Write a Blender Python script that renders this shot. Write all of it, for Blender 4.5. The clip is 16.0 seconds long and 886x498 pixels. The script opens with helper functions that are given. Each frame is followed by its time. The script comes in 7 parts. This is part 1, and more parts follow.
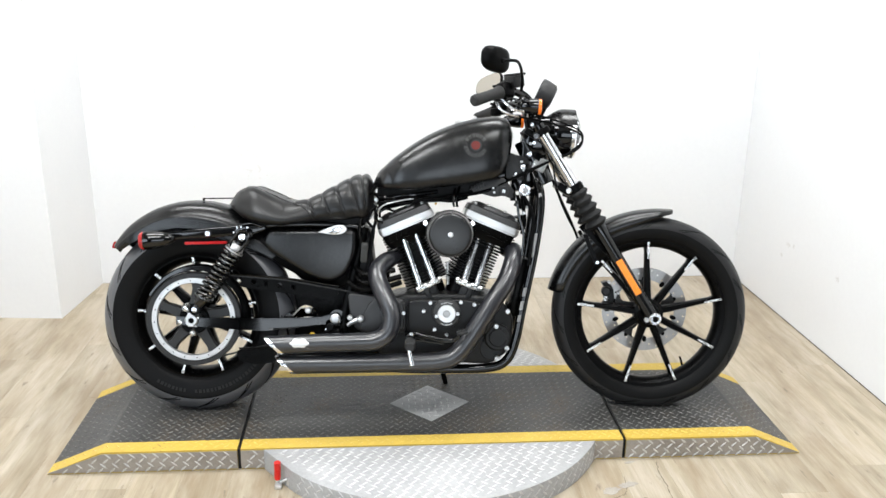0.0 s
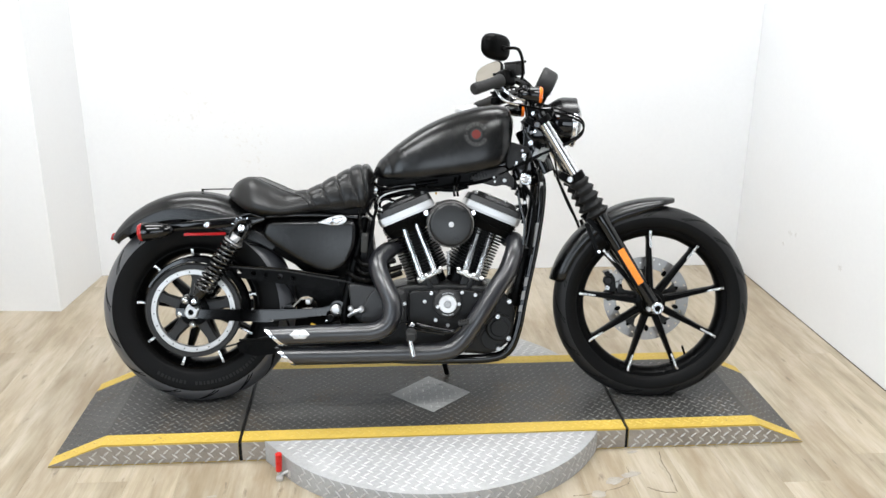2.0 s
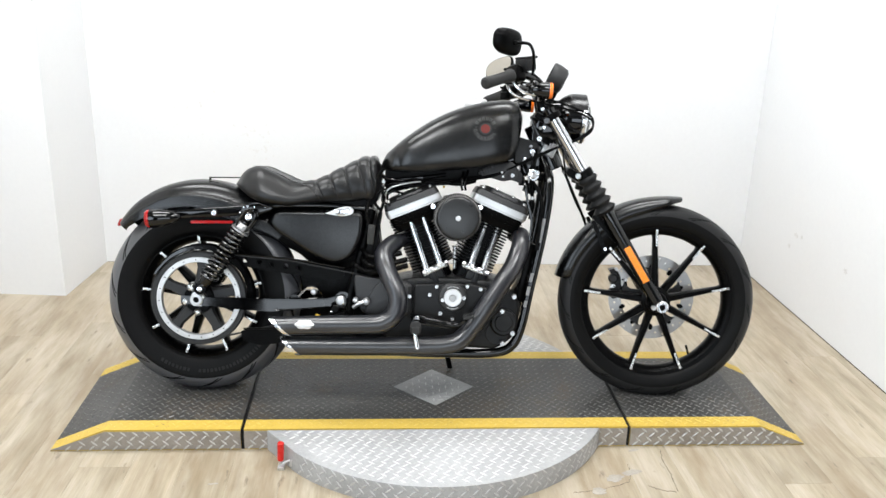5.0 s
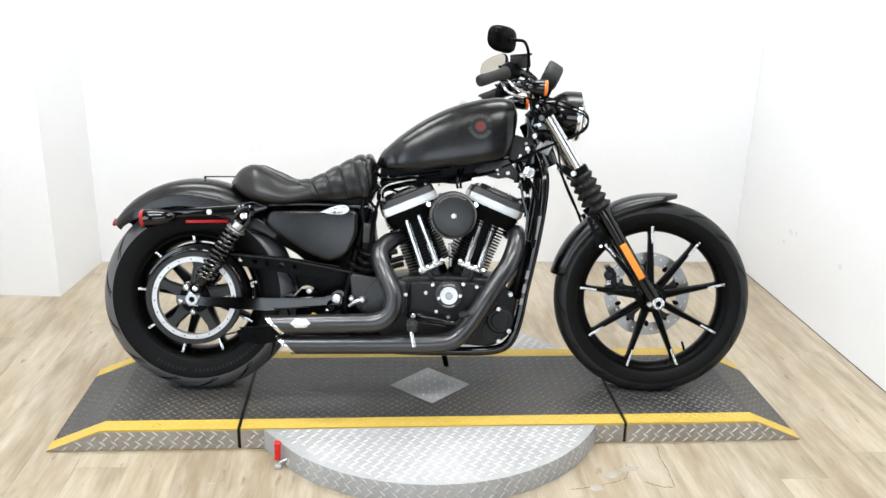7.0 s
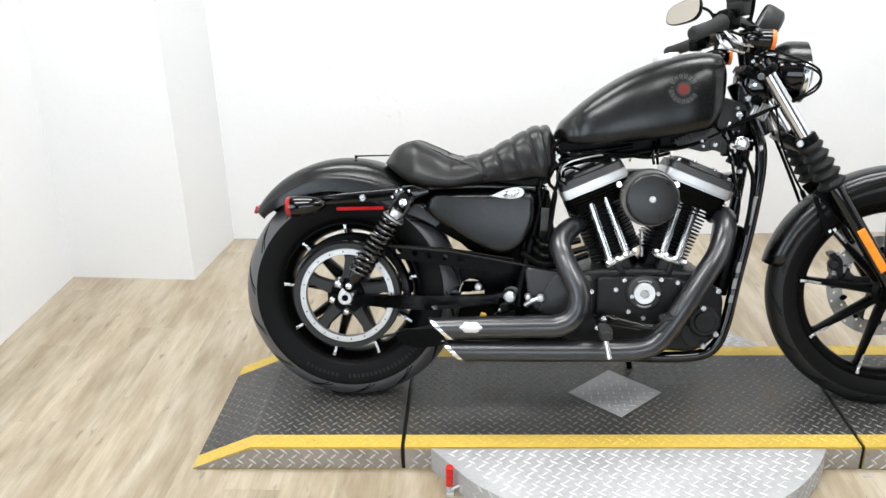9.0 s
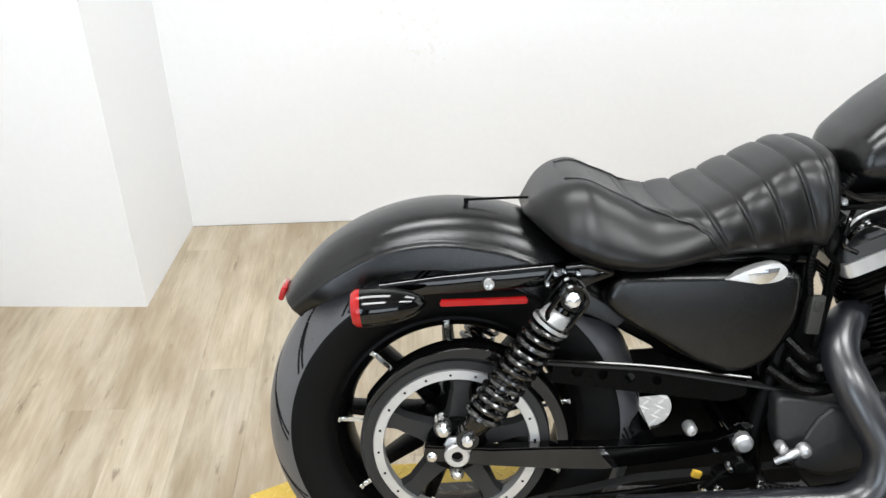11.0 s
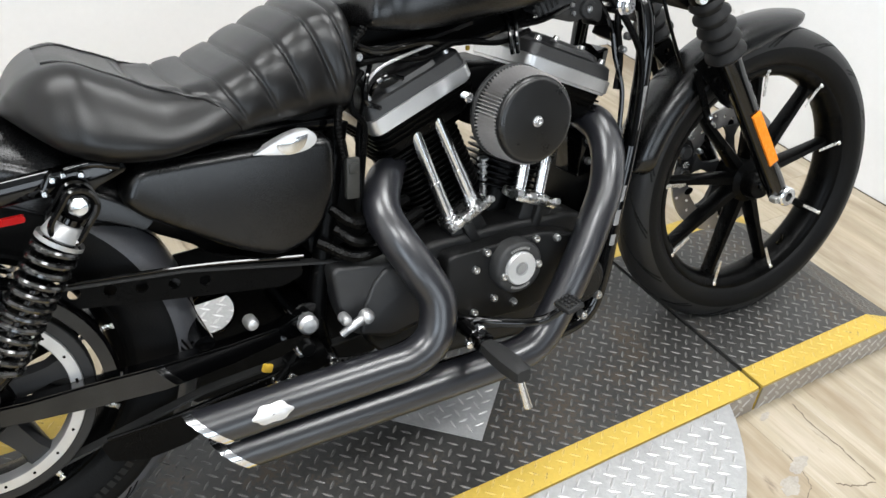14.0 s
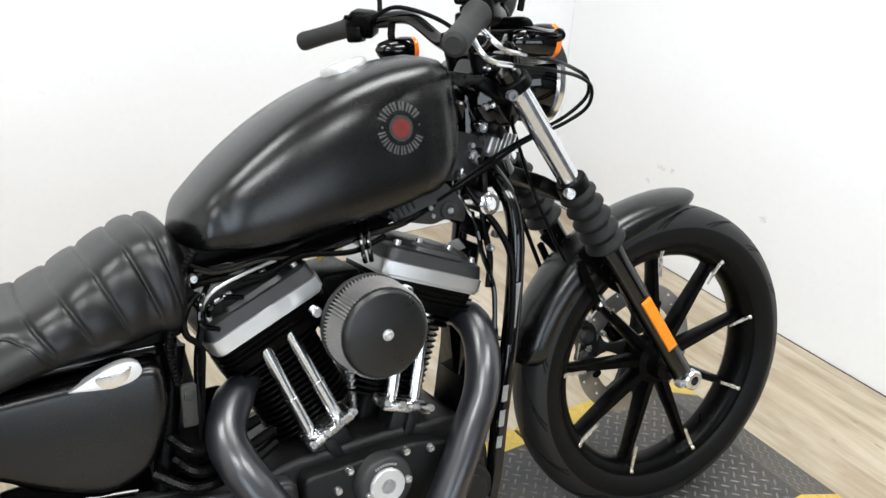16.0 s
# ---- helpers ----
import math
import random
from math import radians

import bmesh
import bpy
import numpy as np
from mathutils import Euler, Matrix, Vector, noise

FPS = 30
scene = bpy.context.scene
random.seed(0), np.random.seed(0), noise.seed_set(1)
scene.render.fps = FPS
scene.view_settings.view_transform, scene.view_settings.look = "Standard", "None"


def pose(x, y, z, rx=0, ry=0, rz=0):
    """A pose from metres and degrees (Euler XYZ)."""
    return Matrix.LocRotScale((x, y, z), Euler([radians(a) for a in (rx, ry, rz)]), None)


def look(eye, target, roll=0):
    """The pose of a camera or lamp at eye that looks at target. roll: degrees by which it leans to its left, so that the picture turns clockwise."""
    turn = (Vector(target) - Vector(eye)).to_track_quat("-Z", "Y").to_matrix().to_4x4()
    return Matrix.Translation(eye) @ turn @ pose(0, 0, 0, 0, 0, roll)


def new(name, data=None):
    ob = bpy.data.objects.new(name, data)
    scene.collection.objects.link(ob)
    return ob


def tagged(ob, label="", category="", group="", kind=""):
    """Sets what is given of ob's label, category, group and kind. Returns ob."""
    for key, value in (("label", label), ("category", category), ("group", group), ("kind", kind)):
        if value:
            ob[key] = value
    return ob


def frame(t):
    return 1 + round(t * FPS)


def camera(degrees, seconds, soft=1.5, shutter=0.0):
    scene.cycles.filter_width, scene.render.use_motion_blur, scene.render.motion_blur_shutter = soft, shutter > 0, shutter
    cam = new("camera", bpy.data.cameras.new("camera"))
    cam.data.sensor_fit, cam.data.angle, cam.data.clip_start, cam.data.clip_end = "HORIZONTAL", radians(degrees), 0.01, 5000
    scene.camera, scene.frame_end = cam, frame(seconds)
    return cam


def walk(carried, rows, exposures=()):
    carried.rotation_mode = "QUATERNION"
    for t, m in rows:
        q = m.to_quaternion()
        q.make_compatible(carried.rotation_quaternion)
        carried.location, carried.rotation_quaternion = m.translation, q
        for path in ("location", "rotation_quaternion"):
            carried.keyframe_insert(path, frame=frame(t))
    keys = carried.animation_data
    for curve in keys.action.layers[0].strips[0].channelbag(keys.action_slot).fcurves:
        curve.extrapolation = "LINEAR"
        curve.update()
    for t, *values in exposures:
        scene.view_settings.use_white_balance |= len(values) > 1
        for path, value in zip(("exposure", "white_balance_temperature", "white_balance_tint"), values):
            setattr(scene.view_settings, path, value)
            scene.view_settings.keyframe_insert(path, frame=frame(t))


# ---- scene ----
cam = camera(54.8, 16.0)
PATH = [
    (0, (0.601, -2.786, 1.485), (0.75, -0.886, 0.878), 0.8),
    (0.5, (0.606, -2.781, 1.481), (0.751, -0.884, 0.862), 0.6),
    (1, (0.601, -2.779, 1.484), (0.751, -0.884, 0.861), 0.8),
    (1.5, (0.606, -2.779, 1.479), (0.746, -0.886, 0.849), 0.5),
    (2, (0.598, -2.771, 1.475), (0.748, -0.877, 0.849), 0.5),
    (2.5, (0.595, -2.767, 1.478), (0.743, -0.872, 0.855), 0.8),
    (3, (0.597, -2.767, 1.48), (0.746, -0.875, 0.847), 1.3),
    (3.5, (0.594, -2.767, 1.481), (0.731, -0.874, 0.848), 1.6),
    (4, (0.588, -2.768, 1.473), (0.729, -0.876, 0.84), 1.9),
    (6.5, (0.586, -2.773, 1.471), (0.738, -0.886, 0.826), 1.6),
    (7, (0.583, -2.771, 1.468), (0.739, -0.882, 0.828), 1.6),
    (7.5, (0.569, -2.763, 1.471), (0.722, -0.869, 0.847), 2.2),
    (8, (0.527, -2.729, 1.476), (0.694, -0.846, 0.823), 1.5),
    (8.5, (0.408, -2.632, 1.463), (0.517, -0.77, 0.743), -0.4),
    (9, (0.375, -2.335, 1.443), (0.287, -0.485, 0.689), -1.6),
    (9.2, (0.339, -2.2, 1.455), (0.181, -0.36, 0.687), -1.0),
    (11.3, (-0.102, -1.108, 1.37), (0.057, 0.542, 0.25), 1.6),
    (11.5, (-0.104, -1.104, 1.342), (0.076, 0.496, 0.155), 3.5),
    (12, (-0.1, -1.139, 1.288), (0.052, 0.318, -0.073), 3.5),
    (12.5, (-0.09, -1.158, 1.279), (0.089, 0.312, -0.064), 4.2),
    (13, (-0.053, -1.118, 1.292), (0.375, 0.391, 0.052), 5.9),
    (13.5, (-0.012, -1.095, 1.289), (0.712, 0.331, 0.088), 7.9),
    (14, (0.042, -1.097, 1.291), (0.976, 0.24, 0.134), 6.3),
    (14.5, (0.066, -1.112, 1.317), (1.122, 0.237, 0.284), 6.0),
    (15, (0.079, -1.132, 1.353), (1.173, 0.236, 0.388), 5.3),
    (15.5, (0.122, -1.135, 1.373), (1.258, 0.211, 0.427), 4.8),
    (16, (0.3, -1.111, 1.383), (1.291, 0.376, 0.483), 3.5),
]
walk(cam, [(t, look(eye, target, roll)) for t, eye, target, roll in PATH],
     exposures=((0, 0.0), (1, 0.0), (2, -0.12), (3, -0.18), (4, -0.14), (6.4, 0.0), (8.5, 0.0), (9, -0.06), (11.5, -0.05), (16, -0.05)))

# ---- world, lamps, exposure ----
world = bpy.data.worlds.new("world")
world.use_nodes = True
world.node_tree.nodes["Background"].inputs["Color"].default_value = (0.9, 0.95, 1.0, 1)
world.node_tree.nodes["Background"].inputs["Strength"].default_value = 0.05
scene.world = world


def area_lamp(name, place, target, size_x, size_y, watts, color=(0.95, 0.98, 1.0)):
    data = bpy.data.lights.new(name, "AREA")
    data.shape, data.size, data.size_y, data.energy, data.color = "RECTANGLE", size_x, size_y, watts, color
    ob = new(name, data)
    ob.matrix_world = look(place, target)
    return ob


CEILING = 2.9
WINDOW = (-4.5, -2.0, 0.6, 2.5)
area_lamp("window_daylight", (-1.38, -3.25, 1.55), (3.0, -3.25, 1.55), 2.4, 1.8, 70, (0.78, 0.89, 1.0))
SHOPFRONT = (-0.9, 2.3, 0.6, 2.6)
area_lamp("shopfront_daylight", (0.7, -6.52, 1.6), (0.7, 0.0, 1.6), 3.1, 1.9, 80, (0.82, 0.91, 1.0))
LAMPS = [(-0.35, -1.6), (1.45, -1.6), (-0.35, 0.15), (1.45, 0.15)]
for lx, ly in LAMPS:
    area_lamp("ceiling_lamp", (lx, ly, CEILING - 0.09), (lx, ly + 0.001, 0), 1.1, 0.55, 26 if ly > 0 else 36)


# ---- materials ----
def material(name, color, rough=0.5, metal=0.0, vary=0.12, scale=6.0, fine=180.0, bump=0.0, bump_scale=None, rough_vary=0.08,
             stretch=(1, 1, 1), coat=0.0, spec=0.35, per_object=0.0, second=None, second_at=0.6):
    """A surface with variation at two scales, in metres of the object."""
    m = bpy.data.materials.new(name)
    m.use_nodes = True
    n, l = m.node_tree.nodes, m.node_tree.links
    b = n["Principled BSDF"]
    b.inputs["Metallic"].default_value = metal
    b.inputs["Coat Weight"].default_value = coat
    b.inputs["Specular IOR Level"].default_value = spec
    co = n.new("ShaderNodeTexCoord")
    mp = n.new("ShaderNodeMapping")
    mp.inputs["Scale"].default_value = stretch
    l.new(co.outputs["Object"], mp.inputs["Vector"])
    src = mp.outputs["Vector"]
    big, small = n.new("ShaderNodeTexNoise"), n.new("ShaderNodeTexNoise")
    for tex, s, d in ((big, scale, 3), (small, fine, 2)):
        tex.inputs["Scale"].default_value, tex.inputs["Detail"].default_value = s, d
        l.new(src, tex.inputs["Vector"])
    mix = n.new("ShaderNodeMix")
    mix.data_type = "FLOAT"
    mix.inputs[0].default_value = 0.4
    l.new(big.outputs["Fac"], mix.inputs[2])
    l.new(small.outputs["Fac"], mix.inputs[3])
    ramp = n.new("ShaderNodeMapRange")
    ramp.inputs["From Min"].default_value, ramp.inputs["From Max"].default_value = 0.3, 0.7
    ramp.inputs["To Min"].default_value, ramp.inputs["To Max"].default_value = 1 - vary, 1 + vary
    l.new(mix.outputs[0], ramp.inputs["Value"])
    value = ramp.outputs["Result"]
    if per_object:
        info, am = n.new("ShaderNodeObjectInfo"), n.new("ShaderNodeMapRange")
        am.inputs["To Min"].default_value, am.inputs["To Max"].default_value = 1 - per_object, 1 + per_object
        l.new(info.outputs["Random"], am.inputs["Value"])
        mul = n.new("ShaderNodeMath")
        mul.operation = "MULTIPLY"
        l.new(value, mul.inputs[0])
        l.new(am.outputs["Result"], mul.inputs[1])
        value = mul.outputs[0]
    tint = n.new("ShaderNodeVectorMath")
    tint.operation = "SCALE"
    tint.inputs[0].default_value = color
    l.new(value, tint.inputs["Scale"])
    out = tint.outputs["Vector"]
    if second:
        wear = n.new("ShaderNodeMapRange")
        wear.inputs["From Min"].default_value, wear.inputs["From Max"].default_value = second_at, second_at + 0.12
        l.new(mix.outputs[0], wear.inputs["Value"])
        blend = n.new("ShaderNodeMix")
        blend.data_type = "RGBA"
        l.new(wear.outputs["Result"], blend.inputs[0])
        l.new(out, blend.inputs[6])
        blend.inputs[7].default_value = (*second, 1)
        out = blend.outputs[2]
    l.new(out, b.inputs["Base Color"])
    rr = n.new("ShaderNodeMapRange")
    rr.inputs["From Min"].default_value, rr.inputs["From Max"].default_value = 0.3, 0.7
    rr.inputs["To Min"].default_value, rr.inputs["To Max"].default_value = max(0.02, rough - rough_vary), rough + rough_vary
    l.new(mix.outputs[0], rr.inputs["Value"])
    l.new(rr.outputs["Result"], b.inputs["Roughness"])
    if bump:
        bp, tex = n.new("ShaderNodeBump"), n.new("ShaderNodeTexNoise")
        tex.inputs["Scale"].default_value, tex.inputs["Detail"].default_value = bump_scale or fine, 3
        l.new(src, tex.inputs["Vector"])
        bp.inputs["Strength"].default_value, bp.inputs["Distance"].default_value = 1.0, bump
        l.new(tex.outputs["Fac"], bp.inputs["Height"])
        l.new(bp.outputs["Normal"], b.inputs["Normal"])
    return m


def plank_material():
    """Weathered oak vinyl: long grain, knots and a tone for each plank."""
    m = bpy.data.materials.new("plank_wood")
    m.use_nodes = True
    n, l = m.node_tree.nodes, m.node_tree.links
    b = n["Principled BSDF"]
    co, info = n.new("ShaderNodeTexCoord"), n.new("ShaderNodeObjectInfo")
    shift = n.new("ShaderNodeVectorMath")
    shift.operation = "MULTIPLY_ADD"
    l.new(info.outputs["Random"], shift.inputs[0])
    shift.inputs[1].default_value = (37.0, 91.0, 13.0)
    l.new(co.outputs["Object"], shift.inputs[2])
    def grain(scale, detail, sx, sy, rough=0.55):
        mp, t = n.new("ShaderNodeMapping"), n.new("ShaderNodeTexNoise")
        mp.inputs["Scale"].default_value = (sx, sy, 1)
        l.new(shift.outputs["Vector"], mp.inputs["Vector"])
        l.new(mp.outputs["Vector"], t.inputs["Vector"])
        t.inputs["Scale"].default_value, t.inputs["Detail"].default_value, t.inputs["Roughness"].default_value = scale, detail, rough
        return t.outputs["Fac"]
    broad, streak, fine = grain(3.0, 3, 4.5, 0.9), grain(9.0, 5, 4.0, 0.45), grain(60.0, 3, 3.0, 0.12)
    r1 = n.new("ShaderNodeValToRGB")
    r1.color_ramp.elements[0].position, r1.color_ramp.elements[0].color = 0.30, (0.264, 0.212, 0.138, 1)
    r1.color_ramp.elements[1].position, r1.color_ramp.elements[1].color = 0.68, (0.52, 0.459, 0.366, 1)
    e = r1.color_ramp.elements.new(0.5)
    e.color = (0.42, 0.354, 0.254, 1)
    mixf = n.new("ShaderNodeMix")
    mixf.data_type = "FLOAT"
    mixf.inputs[0].default_value = 0.45
    l.new(broad, mixf.inputs[2])
    l.new(streak, mixf.inputs[3])
    l.new(mixf.outputs[0], r1.inputs["Fac"])
    tone, f2, mul = n.new("ShaderNodeMapRange"), n.new("ShaderNodeMapRange"), n.new("ShaderNodeMath")
    tone.inputs["To Min"].default_value, tone.inputs["To Max"].default_value = 0.9, 1.07
    l.new(info.outputs["Random"], tone.inputs["Value"])
    f2.inputs["From Min"].default_value, f2.inputs["From Max"].default_value = 0.3, 0.7
    f2.inputs["To Min"].default_value, f2.inputs["To Max"].default_value = 0.9, 1.08
    l.new(fine, f2.inputs["Value"])
    mul.operation = "MULTIPLY"
    l.new(tone.outputs["Result"], mul.inputs[0])
    l.new(f2.outputs["Result"], mul.inputs[1])
    sc = n.new("ShaderNodeVectorMath")
    sc.operation = "SCALE"
    l.new(r1.outputs["Color"], sc.inputs[0])
    l.new(mul.outputs[0], sc.inputs["Scale"])
    place = n.new("ShaderNodeNewGeometry")
    def worn(scale, detail, low, high, most):
        t, f = n.new("ShaderNodeTexNoise"), n.new("ShaderNodeMapRange")
        t.inputs["Scale"].default_value, t.inputs["Detail"].default_value, t.inputs["Roughness"].default_value = scale, detail, 0.62
        mp = n.new("ShaderNodeMapping")
        mp.inputs["Scale"].default_value = (2.4, 0.55, 1)
        l.new(place.outputs["Position"], mp.inputs["Vector"])
        l.new(mp.outputs["Vector"], t.inputs["Vector"])
        f.inputs["From Min"].default_value, f.inputs["From Max"].default_value, f.inputs["To Max"].default_value = low, high, most
        l.new(t.outputs["Fac"], f.inputs["Value"])
        return f.outputs["Result"]
    out = sc.outputs["Vector"]
    for amount, tint in ((worn(2.2, 6, 0.46, 0.68, 0.7), (0.25, 0.178, 0.104, 1)), (worn(3.1, 5, 0.52, 0.7, 0.55), (0.56, 0.5, 0.41, 1)), (worn(12.0, 5, 0.63, 0.7, 0.6), (0.13, 0.095, 0.062, 1))):
        m2 = n.new("ShaderNodeMix")
        m2.data_type = "RGBA"
        l.new(amount, m2.inputs[0])
        l.new(out, m2.inputs[6])
        m2.inputs[7].default_value = tint
        out = m2.outputs[2]
    l.new(out, b.inputs["Base Color"])
    b.inputs["Roughness"].default_value = 0.36
    bp = n.new("ShaderNodeBump")
    bp.inputs["Distance"].default_value = 0.0006
    l.new(fine, bp.inputs["Height"])
    l.new(bp.outputs["Normal"], b.inputs["Normal"])
    return m


WALL = material("wall_paint", (0.785, 0.79, 0.797), 0.6, vary=0.02, scale=1.2, fine=60, bump=0.0004, bump_scale=240, second=(0.7, 0.68, 0.65), second_at=0.66)
HALL = material("hall_paint", (0.05, 0.05, 0.052), 0.6, vary=0.05, scale=1.5)
# The ceiling is out of view; grey keeps its reflection off black tops.
CEIL = material("greyed_ceiling_paint", (0.4, 0.4, 0.4), 0.8, vary=0.02)
WOOD = plank_material()
SUBFLOOR = material("subfloor", (0.07, 0.055, 0.04), 0.8)
BLACK_DENIM = material("matte_black_paint", (0.0012, 0.0012, 0.0013), 0.27, vary=0.12, scale=4, fine=900, rough_vary=0.02, spec=0.5)
BLACK_GLOSS = material("gloss_black_paint", (0.001, 0.001, 0.0011), 0.07, spec=0.5, vary=0.1, scale=20, rough_vary=0.05)
BLACK_SATIN = material("satin_black_powder_coat", (0.0015, 0.0015, 0.0015), 0.3, spec=0.07, vary=0.15, scale=12, fine=600, bump=0.00012, bump_scale=900)
BLACK_WRINKLE = material("wrinkle_black_coat", (0.004, 0.004, 0.0041), 0.4, spec=0.32, vary=0.2, scale=30, fine=500, bump=0.0005, bump_scale=700)
PIPE = material("ceramic_black_exhaust", (0.010, 0.0103, 0.013), 0.31, spec=0.95, vary=0.06, scale=9, fine=60, rough_vary=0.015)
LEATHER = material("black_leather", (0.0022, 0.002, 0.002), 0.36, spec=0.46, vary=0.15, scale=18, fine=300, rough_vary=0.03, bump=0.00012, bump_scale=420)
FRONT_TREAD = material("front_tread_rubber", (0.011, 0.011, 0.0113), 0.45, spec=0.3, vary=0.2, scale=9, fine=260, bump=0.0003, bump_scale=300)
# Rear tread: dusty grey rubber, paled with the glare of wall and window.
GLARE_TREAD = material("tread_rubber", (0.075, 0.0765, 0.083), 0.34, vary=0.2, scale=9, fine=260, spec=0.9, bump=0.0003, bump_scale=300)
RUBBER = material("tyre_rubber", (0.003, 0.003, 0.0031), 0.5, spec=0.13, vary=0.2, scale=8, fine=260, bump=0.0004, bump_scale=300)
GRIP_RUBBER = material("grip_rubber", (0.02, 0.02, 0.02), 0.6, spec=0.3, vary=0.15, scale=30, bump=0.0004, bump_scale=400)
GREY_PLASTIC = material("dark_grey_plastic", (0.016, 0.016, 0.0165), 0.45, spec=0.4, vary=0.15, scale=40)
BOOT_RUBBER = material("boot_rubber", (0.009, 0.009, 0.0092), 0.55, spec=0.22, vary=0.15, scale=20)
CHROME = material("chrome", (0.86, 0.87, 0.89), 0.2, 1.0, vary=0.05, scale=30, rough_vary=0.05)
SATIN_METAL = material("satin_aluminium", (0.66, 0.66, 0.66), 0.38, 0.9, vary=0.08, scale=40, fine=600, stretch=(1, 4, 1))
MACHINED = material("machined_aluminium", (0.72, 0.72, 0.71), 0.26, 1.0, vary=0.06, scale=60, fine=700)
SCREW = material("zinc_screw", (0.55, 0.55, 0.55), 0.3, 0.95, vary=0.1, scale=80)
ROCKER = material("grey_wrinkle_coat", (0.013, 0.013, 0.0133), 0.42, spec=0.7, vary=0.2, scale=30, fine=500, bump=0.0005, bump_scale=700)
CASE = material("grey_case_coat", (0.017, 0.017, 0.0175), 0.42, spec=0.5, vary=0.15, scale=30, fine=500, bump=0.0003, bump_scale=700)
FILTER_CAP = material("filter_cap_rubber", (0.006, 0.006, 0.006), 0.33, spec=0.55, vary=0.15, scale=30, fine=300)
GUNMETAL = material("gunmetal_casting", (0.16, 0.16, 0.165), 0.4, 0.7, vary=0.1, scale=60, fine=500)
SPRING_BLACK = material("gloss_black_spring", (0.006, 0.006, 0.006), 0.2, spec=1.0, vary=0.1, scale=60)
COLLAR_GREY = material("cast_grey_collar", (0.4, 0.4, 0.4), 0.4, 0.6, vary=0.12, scale=60, fine=400)
BADGE_METAL = material("badge_metal", (0.7, 0.7, 0.7), 0.4, 0.55, vary=0.04, scale=60)
RING_METAL = material("brushed_ring_metal", (0.62, 0.62, 0.62), 0.4, 0.8, vary=0.05, scale=60, fine=700)
TUBE_STEEL = material("fork_tube_steel", (0.7, 0.7, 0.71), 0.18, 1.0, vary=0.05, scale=30)
ROTOR = material("rotor_steel", (0.42, 0.41, 0.4), 0.36, 1.0, vary=0.1, scale=50)
PLATE = material("tread_plate_aluminium", (0.41, 0.41, 0.407), 0.6, 0.3, vary=0.2, scale=7, fine=120, bump=0.0005, bump_scale=160, rough_vary=0.12)
PLATE_LUG = material("tread_plate_lug", (0.58, 0.58, 0.575), 0.46, 0.7, vary=0.12, scale=9)
EDGE_PLATE = material("edge_plate_aluminium", (0.38, 0.36, 0.34), 0.45, 0.8, vary=0.18, scale=10, fine=120)
DECK = material("deck_black_paint", (0.045, 0.044, 0.042), 0.4, spec=0.4, vary=0.35, scale=7, fine=130, bump=0.0004, bump_scale=200, rough_vary=0.12, second=(0.08, 0.062, 0.044), second_at=0.54)
DECK_LUG = material("deck_worn_lug", (0.15, 0.147, 0.14), 0.34, vary=0.4, scale=12, fine=160, metal=0.4)
YELLOW = material("yellow_safety_paint", (0.56, 0.388, 0.07), 0.5, vary=0.12, scale=9, fine=120, second=(0.16, 0.12, 0.05), second_at=0.615)
YELLOW_LUG = material("yellow_worn_lug", (0.6, 0.43, 0.11), 0.45, vary=0.15, scale=11, second=(0.17, 0.12, 0.05), second_at=0.6)
RED_LENS = material("red_lens", (0.34, 0.008, 0.008), 0.12, vary=0.1, scale=60, coat=0.5)
AMBER = material("amber_lens", (0.85, 0.17, 0.01), 0.2, vary=0.08, scale=80, coat=0.4)
AMBER_REFLECTOR = material("amber_reflector", (0.9, 0.26, 0.02), 0.25, vary=0.08, scale=300, fine=900)
RED_PLASTIC = material("red_plastic_grip", (0.62, 0.02, 0.015), 0.3, vary=0.1, scale=50)
PLEAT = material("filter_gauze", (0.3, 0.29, 0.285), 0.7, vary=0.15, scale=40, fine=500)
MARK_GREY = material("emblem_grey", (0.065, 0.065, 0.065), 0.45, vary=0.1, scale=60)
MARK_DARK = material("emblem_dark", (0.03, 0.03, 0.03), 0.45)
MARK_RED = material("emblem_red", (0.13, 0.016, 0.012), 0.45, vary=0.1, scale=60)
STICKER = material("silver_sticker", (0.22, 0.22, 0.22), 0.45, vary=0.25, scale=60, fine=200)
YELLOW_CLIP = material("yellow_clip", (0.48, 0.3, 0.03), 0.45, vary=0.15, scale=90)
TYRE_MARK = material("tyre_marking", (0.013, 0.013, 0.013), 0.55, spec=0.2)
# The beige of a reflected wooden floor is put into the mirror's tint.
FLOOR_TINTED_MIRROR = material("mirror_glass", (0.46, 0.425, 0.37), 0.03, 1.0, vary=0.01, rough_vary=0.01)
CONNECTOR = material("connector_plastic", (0.03, 0.03, 0.027), 0.5, vary=0.15, scale=60)
CRACK = material("split_board", (0.17, 0.14, 0.105), 0.8, vary=0.2, scale=40)
SCUFF = material("worn_board", (0.4, 0.365, 0.32), 0.7, vary=0.25, scale=30, fine=200)
SMUDGE = material("smudged_paint", (0.7, 0.695, 0.69), 0.6, vary=0.1, scale=60)
DIAL = material("dial_face", (0.03, 0.03, 0.032), 0.3)


def glass_material():
    m = bpy.data.materials.new("clear_glass")
    m.use_nodes = True
    b = m.node_tree.nodes["Principled BSDF"]
    b.inputs["Transmission Weight"].default_value = 1.0
    b.inputs["Roughness"].default_value = 0.02
    b.inputs["Base Color"].default_value = (0.97, 0.98, 0.98, 1)
    return m


